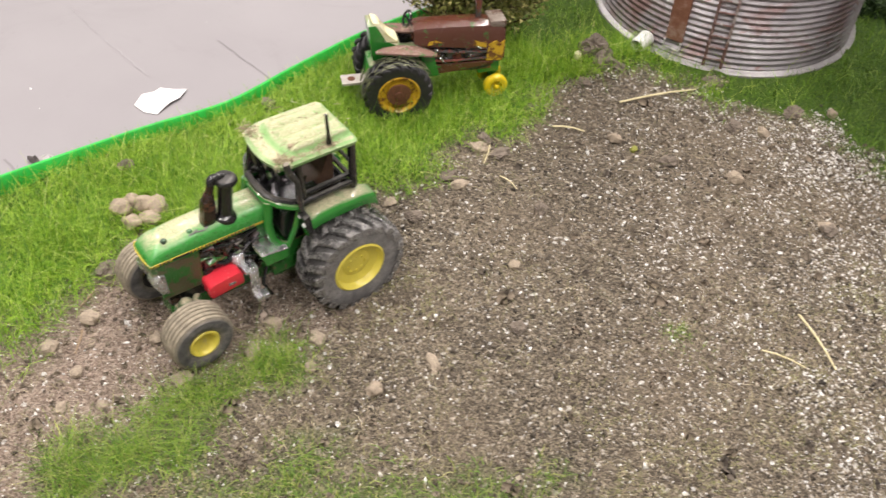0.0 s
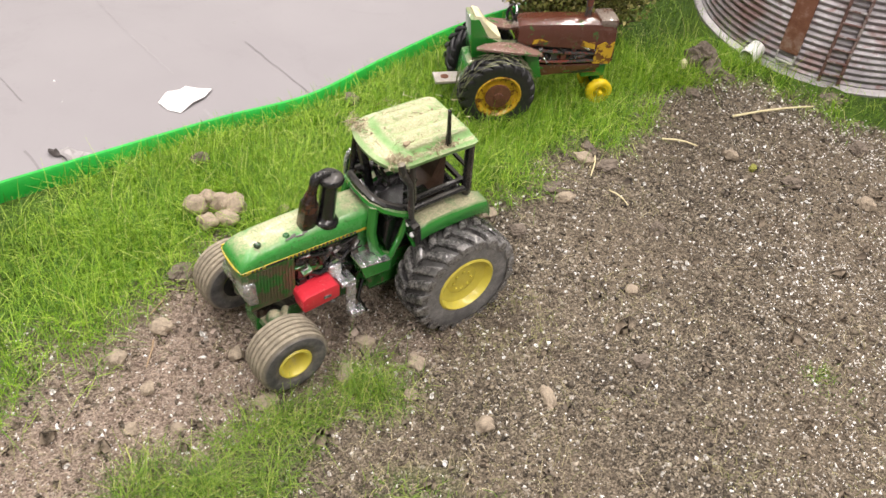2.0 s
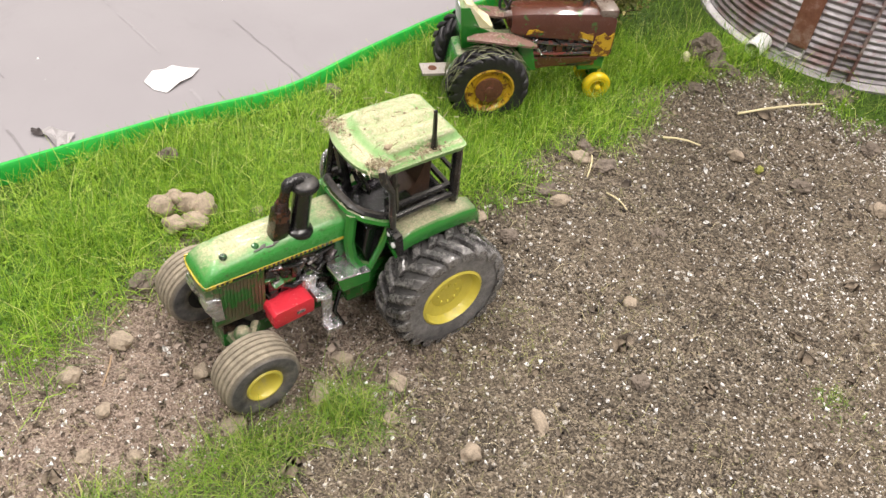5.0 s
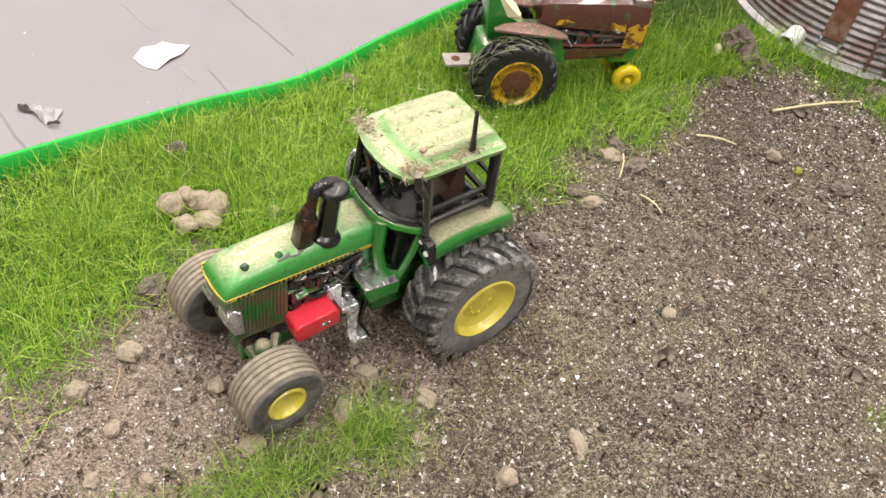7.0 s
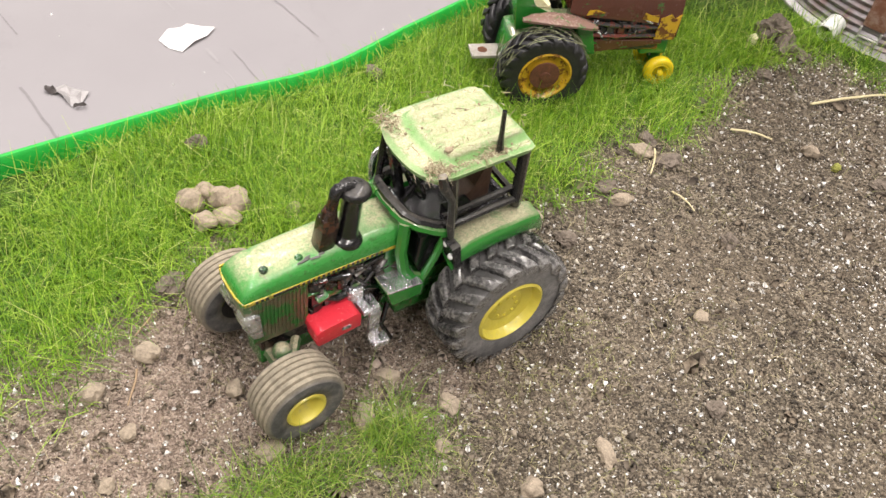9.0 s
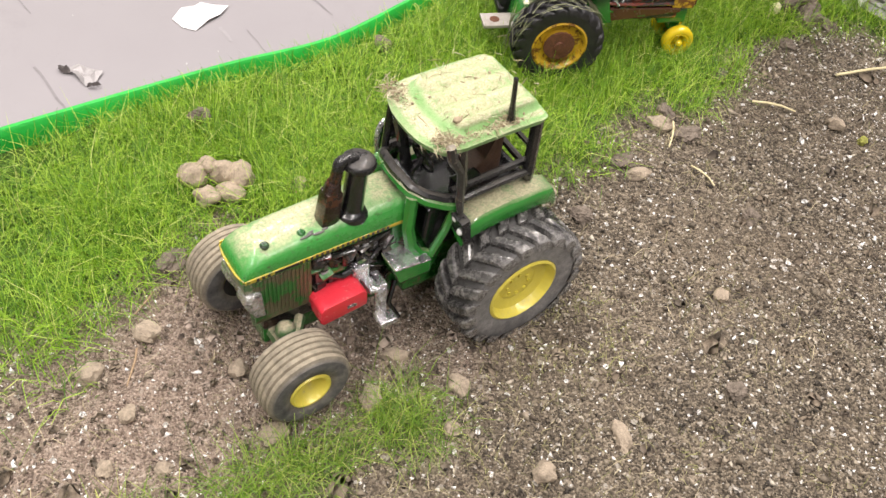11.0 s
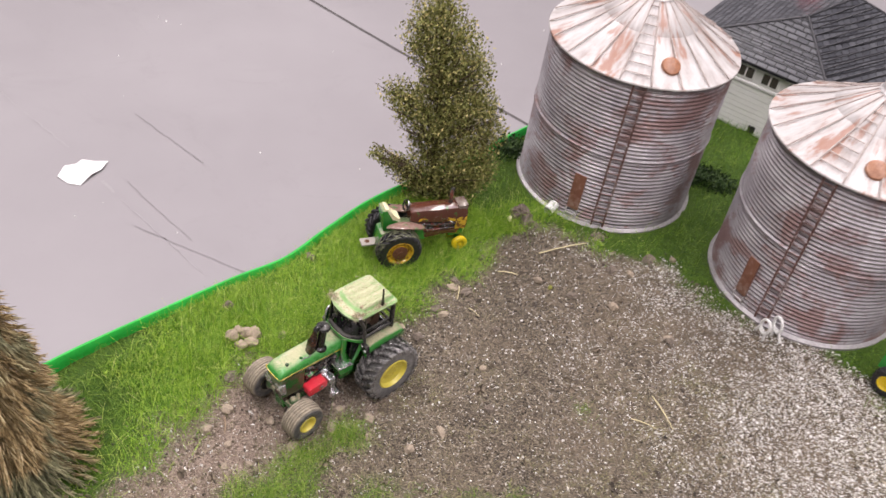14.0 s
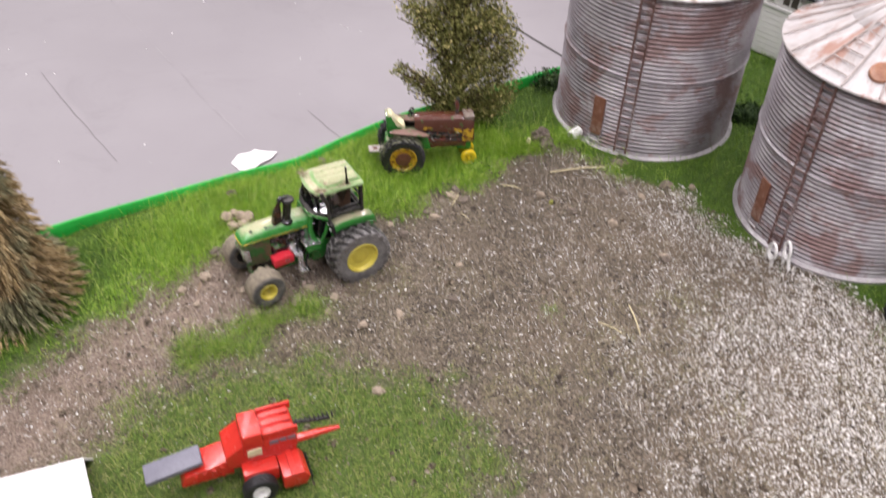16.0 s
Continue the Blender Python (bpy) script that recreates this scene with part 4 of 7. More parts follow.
    part("cab_frame", bm, M["green"], t, smooth=True)
    bm = B()
    pts = [(9.2, 7.2, 30.3), (11.6, 6.9, 31.2), (14.0, 5.8, 32.2), (15.5, 4.0, 32.9), (16.0, 0, 33.3), (15.5, -4.0, 32.9), (14.0, -5.8, 32.2), (11.6, -6.9, 31.2), (9.2, -7.2, 30.3)]
    tube(bm, pts, 0.85, 8)
    part("dash_rim", bm, M["black_dusty"], t, smooth=True)
    bm = B()
    prism(bm, [(13.0, 27.0), (15.4, 28.0), (15.2, 31.4), (13.4, 31.8)], -3.6, 3.6, 0.4)
    part("dashboard", bm, M["black"], t)
    for pts, r in (([(12.0, -2.2, 28.5), (13.2, -2.3, 35), (14.4, -2.4, 41.4)], 0.95), ([(14.8, -5.2, 32.2), (13.6, -6.2, 37), (12.8, -6.6, 41.6)], 0.6)):
        bm = B()
        tube(bm, pts, r, 8)
        part("cab_post", bm, M["black"], t, smooth=True)
    for s in (-1, 1):
        for pts, r in (([(-4.4, s * 7.0, 28.6), (-4.0, s * 7.1, 41.5)], 0.95), ([(7.7, s * 6.6, 28.8), (8.4, s * 6.5, 35), (9.0, s * 6.4, 41.6)], 0.8)):
            bm = B()
            tube(bm, pts, r, 8)
            part("cab_post", bm, M["black"], t, smooth=True)
        for off, zz in ((7.2, 29.6), (5.6, 30.4)):
            bm = B()
            tube(bm, [(9.2, s * off, zz + 0.2), (2, s * off, zz + 0.5), (-4.6, s * off, zz + 0.6)], 0.62, 8)
            part("cab_sill", bm, M["black_dusty"], t, smooth=True)
    for zz, r in ((30.2, 0.6), (34.5, 0.45)):
        bm = B()
        tube(bm, [(-4.5, -7.0, zz), (-4.6, 0, zz + 0.2), (-4.5, 7.0, zz)], r, 8)
        part("rear_bar", bm, M["black_dusty"], t, smooth=True)
    bm = B()
    lathe(bm, [(0, 1.1), (0.6, 1.0), (0.9, 0.5), (1.0, 0), (0.9, -0.4), (0, -0.5)], 24, pose(11.0, -9.3, 28.2, 0, 12, 0) @ Matrix.Diagonal((2.5, 1.0, 6.6, 1)) @ pose(0, 0, 0, -90, 0, 0))
    tube(bm, [(13.8, -6.3, 31), (12.6, -7.6, 30.0)], 0.45, 6)
    mirror = part("mirror", bm, M["black"], t, "large glossy black oval mirror beside the cab", smooth=True)
    bm = B()
    lean = pose(11.0, -9.3, 28.2, 0, 12, 0)
    tube(bm, [lean @ Vector((2.45 * math.sin(q), 0.25, 6.5 * math.cos(q))) for q in [-0.7 + 3.3 * i / 16 for i in range(17)]], 0.48, 7)
    part("mirror_rim", bm, M["silver"], mirror, "silver edge of the mirror", smooth=True)
    bm = B()
    tube(bm, [(12.4, 8.3, 43.0), (12.0, 8.7, 40.6), (10.2, 8.5, 37.4), (10.0, 8.7, 34.0), (9.8, 8.6, 31.6), (9.9, 9.2, 29.6)], [0.75, 0.8, 0.6, 0.6, 0.7, 0.5], 8)
    part("grab_rail", bm, M["rail_dusty"], t, "bent black grab rail beside the cab door", smooth=True)
    bm = B()
    prism(bm, [(-2.0, 28), (4.0, 28), (4.6, 30.2), (0.8, 31.0), (0.0, 36.6), (-2.0, 37.0)], -3.0, 3.0, 0.7)
    part("seat", bm, M["seat_brown"], t, "brown driver's seat", smooth=True)
    bm = B()
    ring = [(11.0 + 0.9 * math.cos(a) * 0.6, 2.5 * math.sin(a), 33.6 + 2.2 * math.cos(a)) for a in [2 * math.pi * i / 20 for i in range(21)]]
    tube(bm, ring, 0.36, 6)
    tube(bm, [(11.0, 0, 33.6), (13.8, 0, 30.4)], 0.45, 6)
    tube(bm, [(11.0, -2.4, 33.6), (11.0, 2.4, 33.6)], 0.28, 6)
    part("steering_wheel", bm, M["black"], t, smooth=True)
    bm = B()
    box(bm, 3.6, 8.4, 3.4, 5.6, 28, 31.6, 0.5)
    tube(bm, [(7, 4.4, 31), (6.2, 4.6, 34.4)], 0.3, 6)
    part("console", bm, M["black"], t)
    # roof: one moulded sheet with a raised panel and four broad ribs
    def ease(v):
        v = max(0.0, min(1.0, v))
        return v * v * (3 - 2 * v)

    def roof_at(u, v):
        """u from the rear (0) to the front (1), v across (-1 to 1)."""
        yy = v * (8.55 - 0.55 * ease((u - 0.8) / 0.2) - 0.35 * ease((0.06 - u) / 0.06))
        front = 15.3 - 2.3 * abs(v) ** 2.6
        xx = -5.4 + 0.5 * abs(v) ** 8 + u * (front + 5.4 - 0.5 * abs(v) ** 8)
        rim = min((1 - abs(v)) * 8.5, u * 20, (1 - u) * 18)
        zz = 41.75 + 0.35 * (1 - ((xx - 5) / 11) ** 2) + 0.55 * ease(rim / 0.9)
        up = ease((7.1 - abs(yy)) / 1.5) * ease((xx + 5.0) / 0.9) * ease((12.4 - 0.03 * yy * yy - xx) / 2.2)
        rib = 0.5 + 0.5 * math.cos(2 * math.pi * (yy + 0.35) / 3.25)
        return (xx, yy, zz + 1.1 * up + 0.75 * up * rib ** 0.6 * ease((10.2 - xx) / 1.6) * ease((xx + 4.2) / 1.2))

    bm = B()
    nu, nv = 56, 64
    grid = [[bm.verts.new(roof_at(i / nu, -1 + 2 * j / nv)) for j in range(nv + 1)] for i in range(nu + 1)]
    for i in range(nu):
        for j in range(nv):
            bm.faces.new((grid[i][j], grid[i + 1][j], grid[i + 1][j + 1], grid[i][j + 1]))
    loop = [grid[0][j] for j in range(nv)] + [grid[i][nv] for i in range(nu)] + [grid[nu][j] for j in range(nv, 0, -1)] + [grid[i][0] for i in range(nu, 0, -1)]
    low = [bm.verts.new((5 + (v.co.x - 5) * 0.97, v.co.y * 0.965, v.co.z - 0.95)) for v in loop]
    for i in range(len(loop)):
        bm.faces.new((loop[i - 1], loop[i], low[i], low[i - 1]))
    bm.faces.new(low)
    roof = part("roof", bm, M["green_roof"], t, "pale green cab roof caked with tan dust", smooth=True)
    # hay and chaff stuck round the antenna and on the front corners
    hr = np.random.default_rng(66)
    spots = ((2.6, 6.6, 43.3, 1.3, 0.8, 150), (12.2, 6.9, 42.9, 1.5, 1.0, 170), (8.0, 7.3, 42.8, 2.6, 0.5, 110), (13.4, -6.2, 42.9, 0.9, 1.4, 120), (4.0, 0.0, 44.2, 5.0, 4.6, 170))
    cs = np.concatenate([np.stack([hr.normal(x0, sx, n), np.clip(hr.normal(y0, sy, n), -8.3, 8.5), hr.normal(z0, 0.18, n)], 1) for x0, y0, z0, sx, sy, n in spots])
    ds = hr.normal(size=cs.shape) * np.array([1.0, 1.0, 0.3])
    v, q = strips(cs, ds, hr.uniform(0.5, 2.4, len(cs)), hr.uniform(0.07, 0.16, len(cs)), 0.1, 67)
    under(raw("roof_hay", v, q, M["chaff"], "wisps of dry hay stuck to the roof", kind="stuff"), roof)
    rr = random.Random(5)
    bm = B()
    for i in range(330):
        px, py = rr.uniform(-3, 14), rr.uniform(-7, 8.2)
        if i < 110:
            px, py = rr.gauss(10.5, 2.0), rr.gauss(6.4, 1.2)
        elif i < 170:
            px, py = rr.gauss(2.0, 1.4), rr.gauss(6.9, 0.7)
        elif i < 230:
            px, py = rr.gauss(13.0, 1.0), rr.gauss(-6.0, 1.4)
        zz = 43.75 if abs(py) < 6.0 and -3.5 < px < 10 else 42.6
        r = 0.06 + 0.22 * rr.random() ** 3.0
        bmesh.ops.create_icosphere(bm, subdivisions=1, radius=r, matrix=pose(max(-5, min(px, 13.6)), max(-8, min(py, 8.0)), zz + r * 0.4, rr.uniform(0, 90), rr.uniform(0, 90)))
    bmesh.ops.create_icosphere(bm, subdivisions=2, radius=0.62, matrix=pose(9.2, 4.9, 44.2) @ Matrix.Diagonal((1.2, 0.9, 0.7, 1)))
    tagged(part("roof_dirt", bm, M["dust_clump"], roof), "crumbs of dried soil on the roof", kind="stuff")
    bm = B()
    tube(bm, [(1.4, 7.2, 42.8), (1.6, 7.25, 46), (1.9, 7.3, 50.6)], [0.7, 0.42, 0.36], 8)
    part("antenna", bm, M["black"], t, "short black antenna", smooth=True)
    # fenders
    for s in (-1, 1):
        bm = B()
        secs = []
        for xx, zz, w0, w1 in ((-9.4, 25.0, 6.4, 9.4), (-8.2, 26.8, 6.3, 9.9), (-5.0, 28.0, 6.2, 10.3), (1.0, 28.3, 6.2, 10.6), (6.0, 28.2, 6.3, 10.8), (8.4, 27.6, 6.6, 10.8), (9.8, 26.2, 7.2, 10.6)):
            secs.append([bm.verts.new((xx, s * ww, zz + dz)) for ww, dz in ((w0, 0), (w1 - 0.8, -0.15), (w1 - 0.2, -0.7), (w1, -1.8), (w1 - 0.1, -3.2), (w1 - 0.8, -3.0), (w0, -1.6))])
        for p, q in zip(secs, secs[1:]):
            for i in range(len(p)):
                bm.faces.new((p[i - 1], p[i], q[i], q[i - 1]))
        bm.faces.new(secs[0])
        bm.faces.new(secs[-1][::-1])
        fen = part("fender", bm, M["green_fender"], t, "green rear fender with dust on top", smooth=True)
        bm = B()
        prism(bm, [(9.0, 29.0), (10.6, 28.6), (9.6, 23.6), (8.2, 23.6)], s * 7.8, s * 11.0, 0.3)
        part("lamp_block", bm, M["black_dusty"], fen)
        for yy, zz in ((8.7, 28.0), (10.2, 26.4)):
            bm = B()
            lathe(bm, [(0, 0.25), (0.35, 0.2), (0.55, 0), (0.55, -0.4)], 10, pose(10.4, s * yy, zz, 0, 78, 0))
            part("lamp", bm, M["chrome_lamp"], fen, smooth=True)
    # axles and wheels
    bm = B()
    tube(bm, [(0, -12, 12.4), (0, 12, 12.4)], 2.4, 12)
    box(bm, -11.5, -6, -3.6, 3.6, 9.5, 18, 0.8)
    part("rear_axle", bm, M["green_worn"], t, smooth=True)
    bm = B()
    tube(bm, [(38.2, -11, 10.6), (38.2, -5, 11.0), (38.2, 0, 10.2), (38.2, 5, 11.0), (38.2, 11, 10.6)], 1.3, 8)
    for s in (-1, 1):
        lathe(bm, [(0, -2.4), (1.4, -2.2), (1.5, 2.0), (0, 2.6)], 10, pose(38.2, s * 8.2, 11.2))
        tube(bm, [(36.4, s * 6.6, 12.6), (34.0, s * 3.2, 12.0)], 0.9, 8)
        bmesh.ops.create_icosphere(bm, subdivisions=2, radius=1.7, matrix=pose(37.4, s * 5.2, 13.2))
    part("front_axle", bm, M["green_dusty"], t, "green front axle grey with dust", smooth=True)
    for s in (-1, 1):
        rear_wheel(t, 0, s * 12.1, 12.6, 12.35, 8.9, 6.4, s, M["tyre_lugged"], M["tyre_tread"], M["yellow_pale"], 20)
        ribbed_wheel(t, 38.4, s * 12.0, 10.6, 7.3, 7.6, 3.05, s, M["tyre_ribbed"], M["yellow_pale"], 6, turn=2.0)
    return t


M["scrape"] = grained("bare_scraped_metal", (0.05, 0.05, 0.05), (0.19, 0.18, 0.165), 0.4, 900, 0.0003)
M["chaff"] = scattered("dry_chaff", [(0.0, (0.22, 0.17, 0.09)), (0.5, (0.46, 0.39, 0.24)), (1.0, (0.68, 0.62, 0.45))])
M["knob"] = painted("small_green_knob", (0.02, 0.10, 0.025), (0.02, 0.03, 0.02), dusty=0.2, wear=0.5)
M["engine_rusty"] = painted("black_engine_with_rust", (0.012, 0.011, 0.011), (0.055, 0.03, 0.02), dust=(0.13, 0.10, 0.075), dusty=0.6, wear=0.54, rough=0.2, coat=0.6)
M["rust_pipe"] = painted("varnished_rust_pipe", (0.022, 0.011, 0.008), (0.085, 0.033, 0.018), dust=(0.10, 0.07, 0.05), dusty=0.2, wear=0.53, rough=0.35)
M["rail_dusty"] = painted("dusty_black_rail", (0.03, 0.03, 0.03), (0.20, 0.18, 0.14), dust=(0.28, 0.25, 0.2), dusty=0.9, wear=0.55, rough=0.5)
M["green_worn"] = painted("worn_green_paint", (0.02, 0.15, 0.025), (0.11, 0.075, 0.045), dusty=0.3, wear=0.57, rough=0.35, coat=0.6)
M["green_grille"] = painted("mud_smeared_green_paint", (0.03, 0.15, 0.03), (0.13, 0.095, 0.06), dusty=0.5, wear=0.47, rough=0.5, coat=0.4)
M["green_dusty"] = painted("dusty_green_iron", (0.06, 0.14, 0.05), (0.25, 0.22, 0.16), dusty=0.9, wear=0.5, rough=0.6)
M["green_fender"] = painted("half_dusty_green_paint", (0.022, 0.22, 0.03), (0.15, 0.2, 0.08), dusty=0.85, wear=0.66, rough=0.22, coat=0.8)
M["black_dusty"] = painted("dusty_black_plastic", (0.016, 0.016, 0.017), (0.06, 0.055, 0.05), dust=(0.10, 0.09, 0.078), dusty=0.6, wear=0.62, rough=0.4)
M["dust_clump"] = grained("dried_mud_crumbs", (0.20, 0.15, 0.095), (0.46, 0.38, 0.26), 1.0, 900, 0.0003)
M["stripe_yellow"] = painted("worn_yellow_stripe", (0.52, 0.40, 0.05), (0.10, 0.17, 0.04), dusty=0.3, wear=0.56, rough=0.35)
M["seat_brown"] = grained("brown_seat", (0.05, 0.028, 0.018), (0.13, 0.07, 0.045), 0.5)
cab_tractor(-22.4, 168.5, -5.5, math.degrees(math.atan2(-0.616, -0.788)))


# ---- the old rusty row-crop tractor in the grass ----
def old_tractor(x, y, z, rz):
    t = thing("old_toy_tractor", x, y, z, rz, "old rust-brown and green row-crop toy tractor without cab, in grass", "toy tractor")
    # x = 0 at the rear axle, z = 0 at the wheels' foot
    bm = B()
    secs = []
    for xx, top, half, low in ((5.6, 26.4, 3.4, 21.4), (8, 26.8, 3.7, 20.6), (18, 26.6, 3.8, 19.4), (26, 26.2, 3.7, 18.2), (30.6, 25.8, 3.6, 15.0), (32.0, 24.6, 3.3, 14.4), (32.3, 20, 3.2, 14.0)):
        sec = [(-half, low), (-half, top - 2.4), (-half * 0.86, top - 0.9), (-half * 0.4, top - 0.1), (half * 0.4, top - 0.1), (half * 0.86, top - 0.9), (half, top - 2.4), (half, low)]
        secs.append([bm.verts.new((xx, yy, zz)) for yy, zz in sec])
    for p, q in zip(secs, secs[1:]):
        for i in range(len(p)):
            bm.faces.new((p[i - 1], p[i], q[i], q[i - 1]))
    bm.faces.new(secs[0])
    bm.faces.new(secs[-1][::-1])
    hood = part("bonnet", bm, M["rust_brown"], t, "rust-brown bonnet with green paint left", smooth=True)
    bm = B()
    box(bm, 27.2, 32.2, -3.3, 3.3, 24.0, 26.5, 0.9)
    part("radiator_cap", bm, M["grimy_top"], hood, "dull grey-brown radiator top", smooth=True)
    for s in (-1, 1):
        bm = B()
        prism(bm, [(26.8, 14.2), (31.6, 14.0), (31.9, 20.4), (30.6, 19.4), (29.4, 20.6), (27.2, 19.6)], s * 3.45, s * 3.8)
        part("decal", bm, M["yellow_rust"], hood, "torn yellow decal")
        bm = B()
        prism(bm, [(22.6, 19.6), (26.6, 18.6), (26.4, 20.6), (24.8, 20.4), (23.0, 21.2)], s * 3.7, s * 3.9)
        part("decal", bm, M["yellow_rust"], hood, "torn yellow decal")
        bm = B()
        prism(bm, [(9.4, 20.8), (12.0, 21.2), (13.6, 21.4), (11.6, 22.2), (9.8, 22.0)], s * 3.75, s * 3.9)
        part("decal", bm, M["yellow_rust"], hood, "torn yellow decal")
    bm = B()
    box(bm, 7, 29, -2.6, 2.6, 10.5, 20, 0.6)
    for i in range(6):
        box(bm, 10 + i * 2.6, 11.7 + i * 2.6, -3.3, 3.3, 15.4, 18.6, 0.3)
    tube(bm, [(9, 3.2, 18.8), (18, 3.6, 17.8), (27, 3.2, 17.0)], 0.5, 8)
    tube(bm, [(9, -3.2, 18.8), (18, -3.6, 17.8), (27, -3.2, 17.0)], 0.5, 8)
    tube(bm, [(9, -3.4, 15.6), (18, -3.8, 15.2), (27, -3.4, 15.0)], 0.45, 8)
    engine = part("engine", bm, M["engine_mix"], t, "oily grey and rust-red engine")
    gr = random.Random(8)
    for i in range(26):
        s2 = gr.choice((-1, 1))
        p0 = Vector((gr.uniform(8.5, 27), s2 * 3.1, gr.uniform(13.6, 19.4)))
        bm = B()
        if i % 2:
            box(bm, -gr.uniform(0.4, 1.2), gr.uniform(0.4, 1.2), -0.6, 0.6, -0.5, 0.5, 0.2, Matrix.Translation(p0) @ pose(0, 0, 0, gr.uniform(-30, 30), gr.uniform(-40, 40), 0))
        else:
            tube(bm, [p0, p0 + Vector((gr.uniform(-2, 2), s2 * 0.9, gr.uniform(-0.6, 0.6))), p0 + Vector((gr.uniform(-3, 3), s2 * 0.3, gr.uniform(-1.5, 1.5)))], gr.uniform(0.22, 0.4), 6)
        part("engine_fitting", bm, (M["silver"], M["engine_mix"], M["black"], M["green"])[i % 4], engine, smooth=True)
    bm = B()
    prism(bm, [(8, 11.2), (14, 11.2), (29, 12.8), (29, 14.0), (8, 14.4)], -3.7, 3.7, 0.3)
    part("side_rail", bm, M["rust_brown"], t)
    bm = B()
    box(bm, 25, 31.5, -2.2, 2.2, 9.0, 12.8, 0.5)
    tube(bm, [(30.4, 0, 10), (30.4, 0, 5.4)], 1.1, 8)
    tube(bm, [(30.4, -3.4, 5.4), (30.4, 3.4, 5.4)], 0.8, 8)
    part("front_pedestal", bm, M["green"], t)
    bm = B()
    prism(bm, [(-8, 8), (9.5, 9), (10.5, 17.5), (2, 18), (-7, 16)], -4.0, 4.0, 0.8)
    tube(bm, [(0, -8, 10.4), (0, 8, 10.4)], 2.2, 12)
    prism(bm, [(7.5, 11.5), (13.0, 11.5), (11.0, 18.6), (7.5, 18.6)], -5.2, 5.2, 0.4)
    part("gearbox", bm, M["green"], t, smooth=True)
    bm = B()
    box(bm, -14.4, -4, -2.3, 2.3, 9.0, 9.8, 0.2)
    part("hitch_plate", bm, M["hitch"], t, "pale steel hitch plate with a hole")
    bm = B()
    lathe(bm, [(0, 0), (1.1, 0), (1.1, 0.08), (0, 0.08)], 12, pose(-11.6, 0, 9.78))
    part("hitch_hole", bm, M["rust"], t)
    bm = B()
    box(bm, -6.8, -3.8, -3.4, 1.8, 10, 14.6, 0.4)
    part("lift_arm", bm, M["silver"], t)
    # seat with torn pale cushion
    bm = B()
    prism(bm, [(-6.0, 17.0), (1.5, 17.0), (2.0, 21.6), (-2.6, 22.4), (-4.8, 28.0), (-7.2, 28.0)], -3.2, 3.2, 0.6)
    part("seat", bm, M["green"], t, smooth=True)
    bm = B()
    prism(bm, [(-4.8, 22.6), (-2.4, 22.4), (1.2, 21.6), (1.4, 22.8), (-1.6, 24.0), (-4.0, 28.2), (-6.0, 28.8)], -2.7, 2.7, 0.5)
    part("seat_cushion", bm, M["foam"], t, "torn pale yellow seat cushion", smooth=True)
    bm = B()
    ring = [(4.2 + 0.9 * math.cos(a), 2.6 * math.sin(a), 27.6 + 1.9 * math.cos(a)) for a in [2 * math.pi * i / 18 for i in range(19)]]
    tube(bm, ring, 0.4, 6)
    tube(bm, [(4.2, 0, 27.6), (6.4, 0, 24.6)], 0.4, 6)
    tube(bm, [(4.2, -2.5, 27.6), (4.2, 2.5, 27.6)], 0.3, 6)
    part("steering_wheel", bm, M["black"], t, smooth=True)
    bm = B()
    tube(bm, [(24.6, 0.2, 25.6), (24.6, 0.2, 28.0), (24.5, 0.2, 31), (24.8, 0.2, 34)], [1.1, 0.7, 1.1, 0.8], 10)
    part("exhaust_pipe", bm, M["engine_mix"], t, smooth=True)
    for s in (-1, 1):
        bm = B()
        secs = []
        for xx, zz, w in ((-5.6, 21.6, 0.4), (-3.4, 21.9, 1.4), (1.0, 21.7, 2.3), (6.0, 21.0, 2.4), (9.6, 20.0, 1.7), (11.6, 19.2, 0.6)):
            secs.append([bm.verts.new((xx, s * (6.0 + dy * w), zz + dz)) for dy, dz in ((-1, 0.1), (-0.5, 0.35), (0.5, 0.35), (1, 0.05), (1, -0.45), (-1, -0.45))])
        for p, q in zip(secs, secs[1:]):
            for i in range(len(p)):
                bm.faces.new((p[i - 1], p[i], q[i], q[i - 1]))
        bm.faces.new(secs[0])
        bm.faces.new(secs[-1][::-1])
        part("fender", bm, M["fender_faded"], t, "faded pink-grey fender with green left", smooth=True)
        rear_wheel(t, 0, s * 8.6, 10.4, 9.8, 5.8, 5.8, s, M["tyre_black"], M["tyre_black"], M["yellow_rust"], 20, "cup")
        bm = B()
        lathe(bm, [(3.4, 10.7), (3.3, 11.1), (1.2, 11.2), (1.1, 11.6), (0, 11.7)], 20, pose(0, 0, 10.4) @ (AXLE if s > 0 else pose(0, 0, 0, 90)))
        part("hub_plate", bm, M["rust"], t, "rust-brown hub plate", smooth=True)
        ribbed_wheel(t, 30.4, s * 3.6, 5.4, 3.6, 2.4, 2.0, s, M["yellow"], M["yellow"], 1)
        bm = B()
        bmesh.ops.create_uvsphere(bm, u_segments=10, v_segments=8, radius=0.8, matrix=pose(30.4, s * 4.8, 5.4))
        part("wheel_cap", bm, M["yellow"], t, smooth=True)
    # dry hay tangled over the rear tyre
    r = np.random.default_rng(77)
    n = 110
    a = r.uniform(0.15, 1.05, n) * np.pi
    c = np.stack([np.cos(a) * 10.0, -8.6 + r.uniform(-3.4, 3.2, n), 10.4 + np.sin(a) * 10.0], 1)
    d = np.stack([-np.sin(a), r.normal(0, 0.25, n), np.cos(a)], 1) * np.where(r.random(n) < 0.5, 1, -1)[:, None] + r.normal(size=(n, 3)) * 0.12
